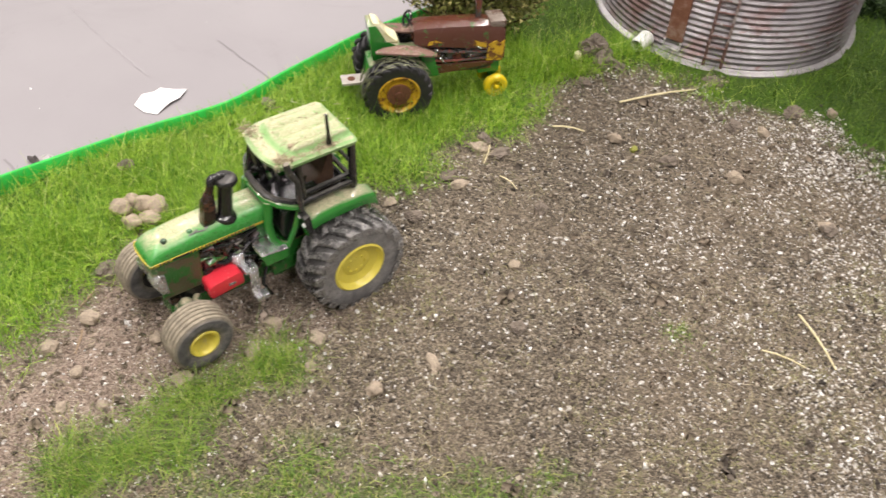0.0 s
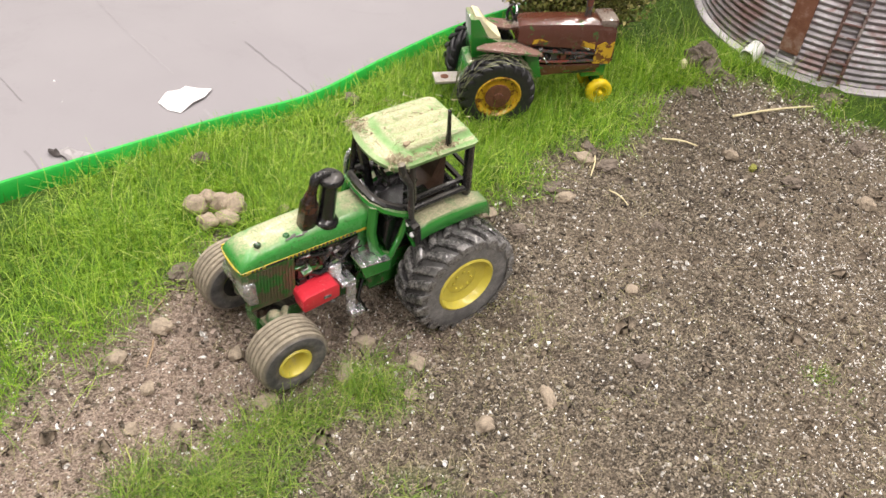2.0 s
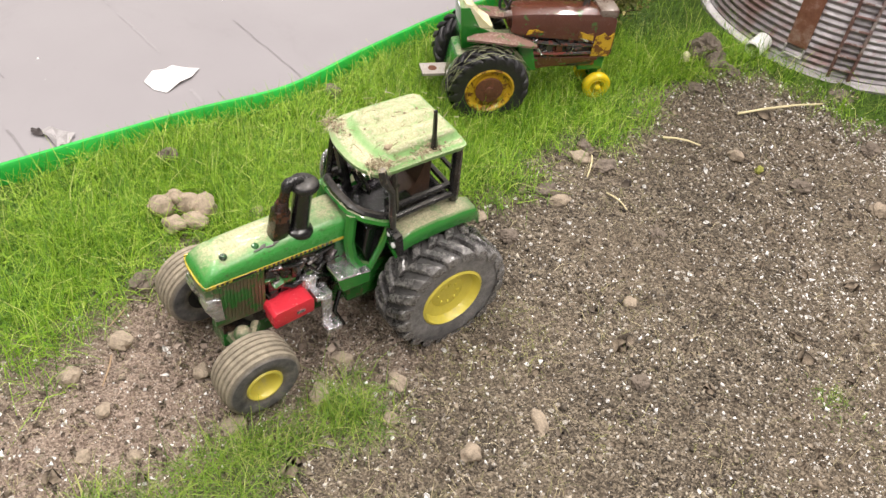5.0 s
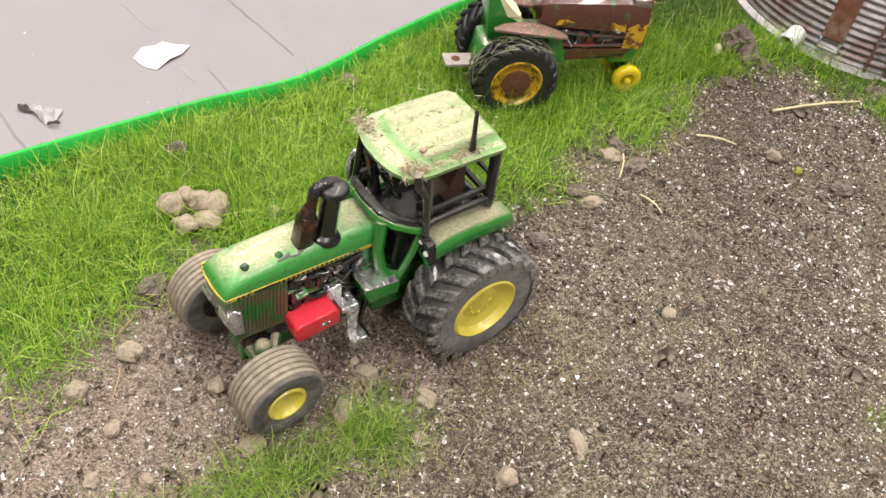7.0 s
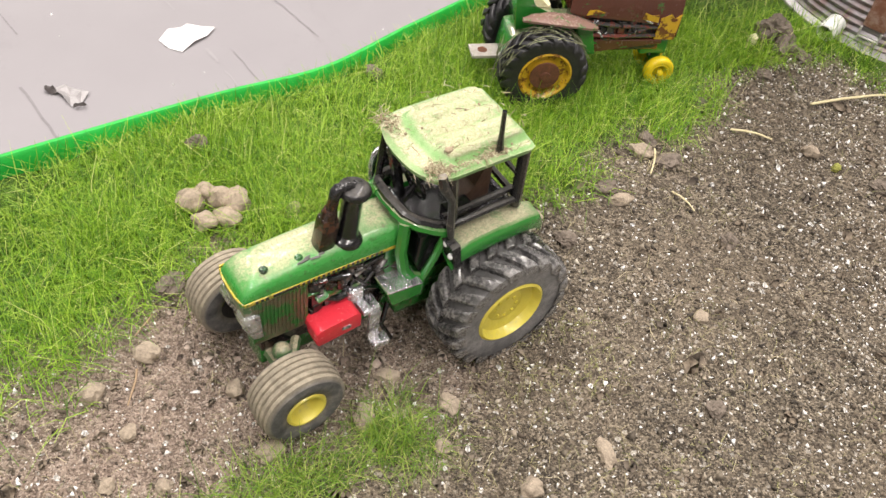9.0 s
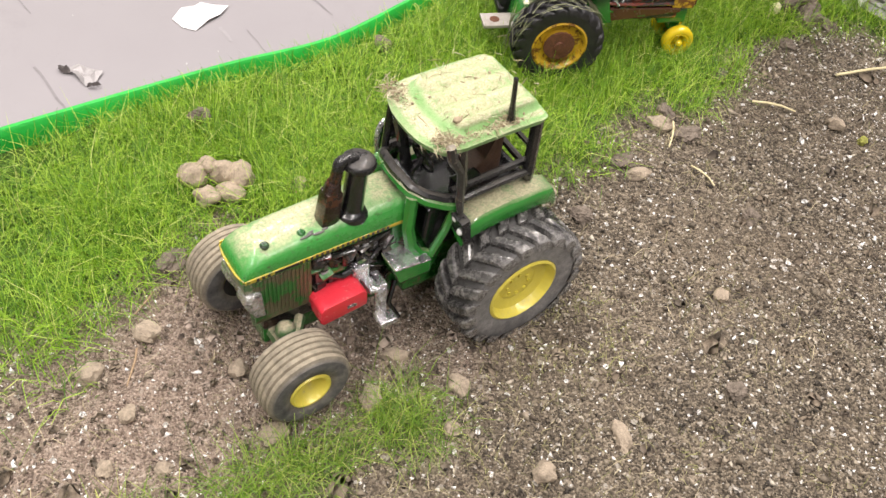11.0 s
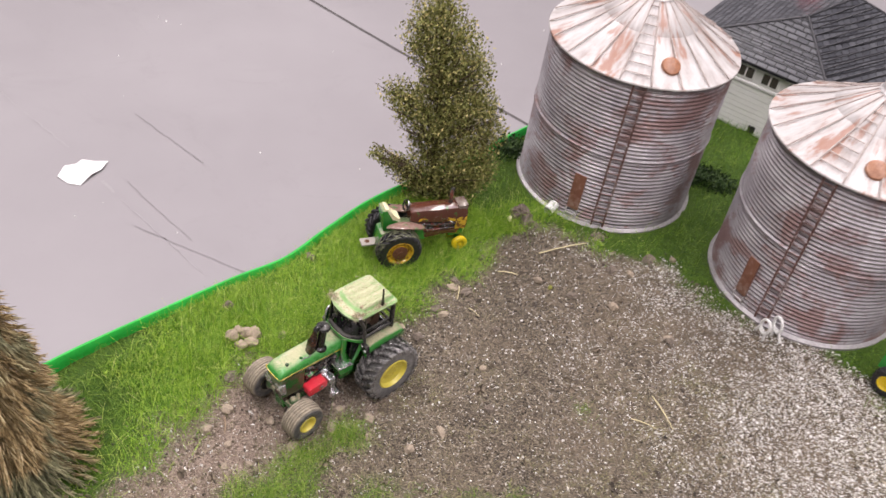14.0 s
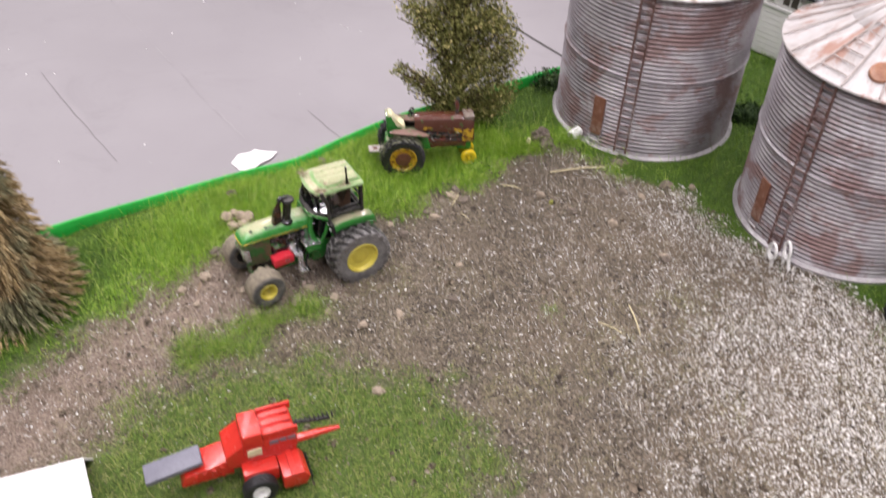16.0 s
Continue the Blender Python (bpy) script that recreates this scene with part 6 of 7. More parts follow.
# ---- trees and bushes ----
def bristle_tree(x, y, z):
    t = thing("bristle_tree", x, y, z, 0, "dried tan bottle-brush spruce tree with greenish tips", "model tree")
    bm = B()
    tube(bm, [(0, 0, -2), (0.4, 0, 30), (0, 0.3, 62), (-0.5, 0, 88)], [2.2, 1.8, 1.2, 0.5], 8)
    part("trunk", bm, M["bark"], t)
    r = np.random.default_rng(11)
    n = 760
    h = np.clip(88 * (1 - r.random(n) ** 0.62 * 0.97), 4, 86)
    a = r.random(n) * 2 * np.pi
    lump = 0.86 + 0.28 * vnoise(h + 200, a * 14 + 300, 15, 8)
    rad = (27.0 * np.clip(1 - h / 97, 0, 1) ** 0.80 + 3.2) * (0.86 + 0.2 * r.random(n)) * lump
    drop = rad * (0.50 + 0.35 * r.random(n)) * np.clip(h / 40, 0.1, 1) * np.clip((96 - h) / 22, 0.1, 1)
    root = np.stack([np.cos(a) * 0.5, np.sin(a) * 0.5, h], 1)
    tip = np.stack([np.cos(a) * rad, np.sin(a) * rad, np.maximum(h - drop, 0.4)], 1)
    k2 = 90
    up = r.normal(size=(k2, 3))
    up[:, 2] = np.abs(up[:, 2]) * 1.1 - 0.25
    up /= np.linalg.norm(up, axis=1, keepdims=True)
    crest = np.stack([r.normal(0, 0.8, k2), r.normal(0, 0.8, k2), r.uniform(78, 87, k2)], 1)
    root, tip = np.concatenate([root, crest]), np.concatenate([tip, crest + up * r.uniform(4.5, 7.5, (k2, 1))])
    n += k2
    # needles lie close along each spray, so that it reads as a thick furred twig
    V, Q, off = [], [], 0
    v, q = strips(root, tip - root, np.linalg.norm(tip - root, axis=1), r.uniform(0.5, 0.9, n), 0.0, 1)
    V.append(v), Q.append(q + off)
    off += len(v)
    m = 66000
    pick = r.integers(0, n, m)
    f = 1 - 0.62 * r.random(m)[:, None] ** 1.2
    thick = 0.75 * np.sin(np.clip(1.08 - f, 0.12, 1) * 2.4)
    c = root[pick] * (1 - f) + tip[pick] * f + r.normal(size=(m, 3)) * thick
    d = (tip[pick] - root[pick])
    d /= np.linalg.norm(d, axis=1, keepdims=True)
    d = d + r.normal(size=(m, 3)) * 0.17
    c[:, 2] = np.maximum(c[:, 2], 0.6)
    v, q = strips(c, d, r.uniform(1.4, 4.2, m), r.uniform(0.2, 0.42, m), 0.0, 2)
    v[:, 2] = np.maximum(v[:, 2], 0.2)
    V.append(v), Q.append(q + off)
    ob = raw("bristles", np.concatenate(V), np.concatenate(Q), M["bristles"], "dry tan bristles with greenish tips", kind="stuff")
    under(ob, t)
    return t


bristle_tree(-142, 120, -2)


def leafy_tree(x, y, z):
    t = thing("leafy_tree", x, y, z, 0, "tall slim model tree with fine olive-green leaves and bare twigs", "model tree")
    rr = random.Random(3)
    bm = B()
    tube(bm, [(0, 0, -2), (0.5, 0, 20), (-1, 0.5, 55), (-6, 0, 98)], [2.0, 1.7, 1.1, 0.4], 8)
    part("trunk", bm, M["bark"], t)
    # clumps: centre and size, following the crown's uneven column
    lobes = [(-10, 0, 97, 8), (-4, 1, 100, 7), (-13, 0, 87, 8), (2, 0, 88, 9), (-6, -3, 91, 9), (-12, 1, 79, 6.5), (-4, -5, 78, 9), (8, 0, 78, 9), (13, 2, 70, 8), (3, 3, 68, 9), (-5, -3, 67, 7),
             (-20, 0, 58, 7), (-13, -4, 56, 8), (-5, 4, 57, 9), (5, -6, 60, 10), (15, 0, 58, 9), (20, 2, 50, 8), (10, 5, 48, 9), (-2, -7, 48, 9), (-14, 0, 48, 7), (24, 0, 42, 7), (12, -6, 40, 10), (1, 2, 38, 9), (20, 3, 33, 8),
             (-8, 0, 36, 6), (8, -7, 30, 10), (-4, -3, 26, 9), (22, -2, 24, 8), (-20, 0, 22, 5), (-26, 1, 25, 4), (-13, 0, 17, 7), (2, -5, 17, 9), (14, -3, 15, 9), (22, 0, 14, 6), (-6, 0, 9, 7), (8, 0, 8, 8), (16, 2, 7, 6)]
    V, Q, off = [], [], 0
    r = np.random.default_rng(5)
    bm = B()
    for lx, ly, lz, ls in lobes:
        p0 = (lx * 0.1 - 0.03 * lz * 0.5, ly * 0.1, max(1, lz - 6 - ls))
        for j in range(12):
            e = (lx + rr.gauss(0, ls * 0.55), ly + rr.gauss(0, ls * 0.6), lz + rr.gauss(0, ls * 0.55))
            mid = tuple(p0[i] * 0.45 + e[i] * 0.55 + rr.uniform(-1.5, 1.5) for i in range(3))
            tube(bm, [p0, mid, e], [0.4, 0.28, 0.12], 4)
        n = int(ls * ls * 14)
        c = r.normal(size=(n, 3))
        c /= np.linalg.norm(c, axis=1, keepdims=True)
        c = c * (r.random((n, 1)) ** 0.45) * ls * np.array([1.12, 1.25, 1.0]) * (0.75 + 0.5 * r.random((n, 1))) + np.array([lx, ly, lz])
        c[:, 2] = np.maximum(c[:, 2], 0.5)
        v, q = strips(c, r.normal(size=(n, 3)), r.uniform(0.5, 1.55, n), r.uniform(0.4, 1.05, n), 0.0, int(lz))
        V.append(v), Q.append(q + off)
        off += len(v)
    tagged(part("branchwork", bm, M["bark"], t), kind="stuff")
    under(raw("crown", np.concatenate(V), np.concatenate(Q), M["leaves"], "fine olive-green leaves with yellow flecks", kind="stuff"), t)
    return t


leafy_tree(8.5, 273, -2)


def bush(x, y, s, sx, seed):
    t = thing("bush", x, y, place(x, y), 0, "low dark green foam bush on the grass", "bush", "dark bushes")
    r = np.random.default_rng(seed)
    n = 1500
    c = r.normal(size=(n, 3)) * np.array([s * sx, s, s * 0.55]) * 0.55
    c[:, 2] = np.abs(c[:, 2]) + 0.3
    v, q = strips(c, r.normal(size=(n, 3)), r.uniform(0.8, 2.0, n), r.uniform(0.7, 1.5, n), 0, seed)
    under(raw("foliage", v, q, M["bush"], kind="stuff"), t)
    return t


bush(54, 318, 7, 1.3, 1)
bush(153, 303, 6.5, 1.4, 2)
bush(164, 297, 5, 1.3, 3)


# ---- stones, clods, straw and litter ----
def lump(name, x, y, z, sx, sy, sz, rz, material, label, category, group="", seed=0, rough=0.16, sub=3):
    bm = B()
    bmesh.ops.create_icosphere(bm, subdivisions=sub, radius=1.0)
    for v in bm.verts:
        p = v.co * 1.3 + Vector((seed * 3.7, seed * 1.3, seed * 7.1))
        f = 1 + rough * noise.noise(p) * 1.3 + rough * 0.6 * noise.noise(p * 3.1) + rough * (0.4 * noise.noise(p * 8.3) if sub > 3 else 0)
        v.co = Vector((v.co.x * sx * f, v.co.y * sy * f, v.co.z * sz * f))
    ob = part(name, bm, material, smooth=True)
    ob.matrix_basis = pose(x * U, y * U, z * U, 0, 0, rz)
    return tagged(ob, label, category, group)


POTS = [(-73.6, 175.6, 3.0, 2.6, 2.6, 30), (-71.2, 178.8, 2.0, 2.8, 2.6, 100), (-68.4, 178.2, 2.9, 2.5, 2.8, 10), (-64.8, 178.6, 3.0, 2.8, 2.6, 100), (-69.8, 171.6, 2.8, 2.2, 1.9, 15), (-65.8, 173.8, 3.1, 2.2, 2.0, 165)]
for i, (sx, sy, a, b, c, rz) in enumerate(POTS):
    sx, sy, a, b, c = -69 + (sx + 69) * 0.92, 176.8 + (sy - 175.5) * 0.92, a * 0.90, b * 0.90, c * 0.90
    lump("field_stone", sx, sy, place(sx, sy, c * 0.75 + 1.4), a, b, c, rz, M["tan_stone"], "smooth tan clay stone in a small heap on the grass", "stone", "heap of tan stones", i, 0.24)
STONES = [(-72.6, 144.2, 2.2, 1.9, 1.7), (-78.6, 135.2, 2.1, 1.9, 1.6), (-34.6, 138.2, 2.7, 1.7, 1.5), (-21.0, 142.3, 2.0, 1.6, 1.3), (-32.0, 147.4, 2.4, 1.2, 1.0), (-48.6, 129.4, 2.2, 1.8, 1.3), (-56.5, 140.0, 1.8, 1.6, 1.6), (-54.6, 180.8, 1.7, 1.9, 1.8),
          (-62.6, 120.6, 1.3, 1.1, 0.9), (-6.9, 127.4, 1.9, 1.8, 1.5), (5.1, 136.0, 2.8, 1.3, 1.0), (15.7, 211.4, 2.6, 1.9, 1.6), (10.1, 195.0, 2.6, 1.6, 1.2), (53.6, 218.0, 1.6, 2.1, 1.6), (-70.8, 119.5, 1.4, 1.2, 0.9), (-21.4, 133.6, 1.5, 1.3, 1.1), (85, 203.6, 2.2, 2.0, 1.7), (-70.5, 128.8, 1.6, 1.2, 1.0),
          (120.6, 236.2, 1.5, 1.3, 1.5), (4.3, 97.0, 2.4, 1.6, 1.2), (-7.5, 188.0, 1.8, 1.4, 1.1), (24.0, 167.0, 1.5, 1.3, 1.0), (98, 226, 2.0, 1.6, 1.2), (106, 187, 2.2, 1.6, 1.2)]
for i, (sx, sy, a, b, c) in enumerate(STONES):
    lump("pebble", sx, sy, place(sx, sy, c * 0.45), a, b, c, i * 47 % 180, M["stone"], "small rounded brown pebble lying on the soil", "pebble", "loose pebbles", i + 10, 0.3, 3)
CLODS = [(51.5, 262.0, 4.2, 3.4, 3.4), (54.6, 258.6, 4.2, 3.0, 2.6), (58.5, 256.2, 3.2, 1.6, 1.2), (-76.4, 193.6, 1.9, 1.7, 1.7), (-72.8, 159.4, 3.2, 2.0, 1.7), (-45.0, 226.0, 2.6, 1.8, 1.4), (21, 209, 3.0, 1.8, 1.3), (106.5, 186.5, 2.6, 2.2, 1.4), (88, 250, 3.0, 2.0, 1.3), (109, 236, 3.0, 2.2, 1.6), (30, 231, 2.4, 1.6, 1.2), (-1, 183, 2.2, 1.6, 1.2),
         (7.2, 198.4, 2.6, 1.9, 1.6), (31.5, 187.0, 1.9, 1.5, 1.3), (67.5, 209.0, 2.2, 1.7, 1.4), (89.5, 227.0, 2.4, 2.0, 1.6), (17.0, 215.5, 2.2, 1.6, 1.4), (47.5, 246.0, 1.9, 1.5, 1.2), (24.0, 146.5, 1.8, 1.5, 1.3)]
for i, (sx, sy, a, b, c) in enumerate(CLODS):
    lump("soil_clod", sx, sy, place(sx, sy, c * 0.5 + (2 if i in (0, 3) else 0)), a, b, c, i * 63 % 180, M["clod"], "crumbly dark soil clod", "soil clod", "soil clods", i + 40, 0.38, 4)


def straw(p, q, r=0.45, bow=0.6, seed=0, root=False):
    a, b = Vector((*p, place(*p, 0.8))), Vector((*q, place(*q, 0.9)))
    bm = B()
    side = Vector((-(b - a).y, (b - a).x, 0)).normalized() * bow
    tube(bm, [a, a * 0.66 + b * 0.34 + side + Vector((0, 0, 0.3)), a * 0.33 + b * 0.67 + side * 0.8 + Vector((0, 0, 0.4)), b], [r, r, r * 0.9, r * 0.7], 6)
    tagged(part("straw", bm, M["root"] if root else M["straw"], smooth=True), "thin brown dried root on the bare soil" if root else "pale dry straw stalk lying on the soil", "straw", "straw stalks")


for i, (p, q, r) in enumerate((((57.2, 236.0), (81.2, 244.6), 0.6), ((36.6, 223.2), (45.4, 220.6), 0.5), ((18.4, 212.6), (16.6, 203.2), 0.4), ((21.0, 199.4), (25.4, 194.6), 0.35), ((90.8, 155.5), (94.6, 138.6), 0.5), ((-73.0, 141.0), (-72.0, 133.4), 0.35), ((-74.0, 152.8), (-75.4, 147.2), 0.35), ((46.0, 262.6), (44.6, 256.2), 0.5),
                               ((79.0, 143.5), (88.0, 139.0), 0.4), ((84, 247.5), (92, 250.0), 0.3))):
    straw(p, q, r * 0.54, 0.3, i, i in (5, 6))
bm = B()
bmesh.ops.create_icosphere(bm, subdivisions=1, radius=1.4, matrix=pose(46.2, 258.0, place(46.2, 258, 2.2)) @ Matrix.Diagonal((0.9, 0.9, 1.4, 1)))
tagged(part("corn_kernel", bm, M["foam"]), "pale yellow corn kernel beside a clod", "corn kernel")

lump("lichen_ball", 58.5, 213.5, place(58.5, 213.5, 0.7), 1.0, 1.0, 0.9, 20, M["lichen"], "small yellow-green ball of lichen on the soil", "lichen", "", 77, 0.4)

# white plastic cap lying at the foot of the first bin
bm = B()
lathe(bm, [(0, -2.9), (2.3, -2.9), (2.5, -2.6), (2.5, 2.6), (2.2, 2.9), (1.9, 2.6), (1.9, -1.2), (0, -1.2)], 20)
cap = part("plastic_cap", bm, M["white"], smooth=True)
cap.matrix_basis = Matrix.Translation((67.6 * U, 267.2 * U, 2.2 * U)) @ Vector((-0.66, -0.72, -0.22)).to_track_quat("Z", "Y").to_matrix().to_4x4()
tagged(cap, "small white plastic tube cap beside the bin", "cap")


# two white slotted rings on feet at the second bin
def ring_stand(x, y, z, rz, tilt):
    t = thing("ring_stand", x, y, z, rz, rx=tilt, label="small white plastic slotted ring on two feet beside the bin", category="plastic ring", group="white plastic rings")
    bm = B()
    pts = [(0, 2.8 * math.cos(a), 7.4 + 3.7 * math.sin(a)) for a in [2 * math.pi * i / 22 for i in range(23)]]
    tube(bm, pts, 0.62, 7)
    part("ring", bm, M["white"], t, smooth=True)
    for i in range(2):
        bm = B()
        zz = 4.6 + i * 0.9
        w = 2.8 * math.sqrt(max(0.05, 1 - ((zz - 7.4) / 3.7) ** 2))
        tube(bm, [(0, -w, zz), (0, w, zz)], 0.24, 6)
        part("slat", bm, M["white"], t)
    for s in (-1, 1):
        bm = B()
        tube(bm, [(0, s * 2.1, 5.0), (-0.3, s * 2.6, 2.6), (-0.8, s * 3.1, 0)], 0.66, 6)
        part("foot", bm, M["white"], t)
    return t


ring_stand(147.6, 191.4, place(147.6, 191.4, 0.6), 194, -12)
ring_stand(154.2, 189.4, place(154.2, 189.4, 0.6), 190, 12)

TET = np.array([(1, 0, -0.5), (-0.6, 0.9, -0.5), (-0.6, -0.9, -0.5), (0, 0, 0.9)], float)
TEF = np.array([(0, 1, 3), (1, 2, 3), (2, 0, 3), (0, 2, 1)])


# litter on the hall floor
def scrap(name, pts, label, lift=1.0, seed=0, material=None):
    bm = B()
    rr = random.Random(seed)
    cx, cy = sum(p[0] for p in pts) / len(pts), sum(p[1] for p in pts) / len(pts)
    rings = []
    for f, z in ((1.0, lift), (0.6, lift + 5), (0.0, lift + 2)):
        if f == 0:
            rings.append([bm.verts.new((cx, cy, FLOOR_Z + z))])
        else:
            rings.append([bm.verts.new((cx + (x - cx) * f, cy + (y - cy) * f, FLOOR_Z + z + rr.uniform(0, 5))) for x, y in pts])
    n = len(pts)
    for i in range(n):
        j = (i + 1) % n
        bm.faces.new((rings[0][i], rings[0][j], rings[1][j], rings[1][i]))
        bm.faces.new((rings[1][i], rings[1][j], rings[2][0]))
    tagged(part(name, bm, material or M["paper"]), label, "litter")


scrap("paper_scrap", [(-434, 1107), (-428, 1130), (-412, 1138), (-407, 1153), (-385, 1149), (-367, 1152), (-372, 1128), (-384, 1112), (-396, 1088), (-416, 1092)], "torn scrap of white paper on the concrete floor", 1.0, 1)
scrap("leaf_scrap", [(-530, 970), (-515, 962), (-498, 946), (-488, 952), (-485, 976), (-505, 978), (-520, 984)], "crumpled clear wrapper scrap on the floor", 1.0, 2, M["wrap"])
for cx, cy, w2, a2 in ((-532, 970, 12, 0.5), (-487, 947, 9, -0.9)):
    scrap("dead_leaf", [(cx + w2 * math.cos(a2 + q) * (1 if k2 % 2 else 0.8), cy + w2 * 0.45 * math.sin(q)) for k2, q in enumerate(2 * math.pi * e / 9 for e in range(9))], "small dark curled dead leaf on the floor", 1.0, 5, M["wrap_dark"])


r = np.random.default_rng(77)
p = np.stack([r.uniform(-1100, 500, 90), r.uniform(650, 2100, 90)], 1)
v = TET[None] * r.uniform(1.0, 3.2, (90, 1, 1)) * r.uniform(0.5, 1.4, (90, 4, 1)) + np.concatenate([p, np.full((90, 1), FLOOR_Z + 0.8)], 1)[:, None, :]
raw("floor_litter", v.reshape(-1, 3), (np.arange(90)[:, None, None] * 4 + TEF[None]).reshape(-1, 3), M["paper"], "tiny white specks of litter on the floor", "litter", "stuff")

# ---- loose stuff: crumbs, perlite, grass ----
def flakes(name, pts, sizes, material, label, seed):
    """Fine grit: four-faced chips of uneven length, turned every way."""
    r = np.random.default_rng(seed)
    n = len(pts)
    v = TET[None] * sizes[:, None, None] * r.uniform(0.55, 1.35, (n, 4, 1)) * np.stack([r.uniform(0.8, 1.45, n), r.uniform(0.6, 1.05, n), r.uniform(0.6, 1.05, n)], 1)[:, None, :]
    q = r.normal(size=(n, 4))
    q /= np.linalg.norm(q, axis=1, keepdims=True)
    w, x, y, z = q.T
    m = np.stack([np.stack([1 - 2 * (y * y + z * z), 2 * (x * y - z * w), 2 * (x * z + y * w)], 1), np.stack([2 * (x * y + z * w), 1 - 2 * (x * x + z * z), 2 * (y * z - x * w)], 1), np.stack([2 * (x * z - y * w), 2 * (y * z + x * w), 1 - 2 * (x * x + y * y)], 1)], 1)
    v = np.einsum("nij,nkj->nki", m, v)
    v += np.concatenate([pts, (height(pts[:, 0], pts[:, 1]) + sizes * 0.3)[:, None]], 1)[:, None, :]
    f = (np.arange(n)[:, None, None] * 4 + TEF[None]).reshape(-1, 3)
    return raw(name, v.reshape(-1, 3), f, material, label, "soil grains", "stuff")


def sprinkle(n, x0, x1, y0, y1, keep, seed):
    r = np.random.default_rng(seed)
    p = np.stack([r.uniform(x0, x1, n), r.uniform(y0, y1, n)], 1)
    return p[r.random(n) < keep(p[:, 0], p[:, 1])]


def cut(x, y):
    return inside(BOARD, x, y) > 2


def bare(x, y):
    return cut(x, y) * 1.0 - cut(x, y) * np.maximum(edgewise(TURF, x, y, 7, 7), np.maximum(edgewise(STRIP, x, y, 5, 5), 0.75 * edgewise(PATCH, x, y, 8, 9)))


def on_track(x, y):
    return edgewise(TRACK, x, y, 8, 12, 5)


def near(x, y):
    """Denser where the camera looks closest."""
    return np.where((y > 60) & (x > -130) & (x < 190), 1.0, 0.35)


ICO = np.array([(0, -1, -1.618), (0, 1, -1.618), (0, -1, 1.618), (0, 1, 1.618), (-1, -1.618, 0), (1, -1.618, 0), (-1, 1.618, 0), (1, 1.618, 0), (-1.618, 0, -1), (-1.618, 0, 1), (1.618, 0, -1), (1.618, 0, 1)]) / 1.9
ICF = np.array([f for f in itertools.combinations(range(12), 3) if all(abs(np.linalg.norm(ICO[a] - ICO[b]) - 2 / 1.9) < 0.01 for a, b in itertools.combinations(f, 2))])


def chunks(name, pts, sizes, material, label, seed, sunk=0.25):
    """Broken, angular crumbs with twenty uneven faces."""
    r = np.random.default_rng(seed)
    n = len(pts)
    v = ICO[None] * sizes[:, None, None] * r.uniform(0.62, 1.22, (n, 12, 1)) * np.stack([r.uniform(0.8, 1.45, n), r.uniform(0.65, 1.05, n), r.uniform(0.5, 0.9, n)], 1)[:, None, :]
    ang = r.random(n) * 2 * np.pi
    c, s = np.cos(ang)[:, None], np.sin(ang)[:, None]
    v = np.stack([v[:, :, 0] * c - v[:, :, 1] * s, v[:, :, 0] * s + v[:, :, 1] * c, v[:, :, 2]], -1)
    v += np.concatenate([pts, (height(pts[:, 0], pts[:, 1]) + sizes * sunk)[:, None]], 1)[:, None, :]
    f = (np.arange(n)[:, None, None] * 12 + ICF[None]).reshape(-1, 3)
    return raw(name, v.reshape(-1, 3), f, material, label, "soil grains", "stuff")


def loam(x, y):
    return bare(x, y) * (1 - 0.8 * on_track(x, y)) * near(x, y)


p = sprinkle(21000, -140, 240, 10, 262, lambda x, y: loam(x, y) * (0.35 + 0.9 * vnoise(x, y, 13, 91)), 1)
r = np.random.default_rng(2)
chunks("soil_crumbs", p, np.clip(r.lognormal(-1.05, 0.5, len(p)), 0.18, 1.5), M["crumbs"], "loose dark soil crumbs", 3)
p = sprinkle(235000, -140, 240, 10, 262, loam, 41)
r = np.random.default_rng(42)
flakes("soil_grit", p, np.clip(r.lognormal(-1.5, 0.5, len(p)), 0.1, 0.9), M["grit"], "fine dark and tan soil grit", 43)
p = sprinkle(9000, -160, 0, 10, 190, lambda x, y: bare(x, y) * on_track(x, y) * (0.3 + vnoise(x, y, 11, 92)), 4)
r = np.random.default_rng(5)
chunks("brown_soil_crumbs", p, np.clip(r.lognormal(-1.55, 0.6, len(p)), 0.1, 1.1), M["track_crumbs"], "loose brown soil crumbs on the worn track", 6)
p = sprinkle(90000, -160, 0, 10, 190, lambda x, y: bare(x, y) * on_track(x, y), 44)
r = np.random.default_rng(45)
flakes("brown_grit", p, np.clip(r.lognormal(-1.85, 0.45, len(p)), 0.07, 0.6), M["track_grit"], "fine brown soil grit on the worn track", 46)


def strewn(x, y):
    """How thickly the white grains lie: sparse by the track, drifts on open soil, most by the second bin."""
    drift = np.clip(0.03 + 0.10 * vnoise(x, y, 24, 9) + 0.60 * np.clip((x - 35) / 60, 0, 1) * np.clip(vnoise(x, y, 15, 10) * 1.5 - 0.25, 0, 1) + 0.72 * np.clip((x - 88) / 75, 0, 1) * np.clip(0.3 + 1.1 * vnoise(x, y, 30, 12), 0, 1), 0.02, 0.95)
    return bare(x, y) * np.where((x > -130) & (y > 60), 1.0, 0.4) * drift


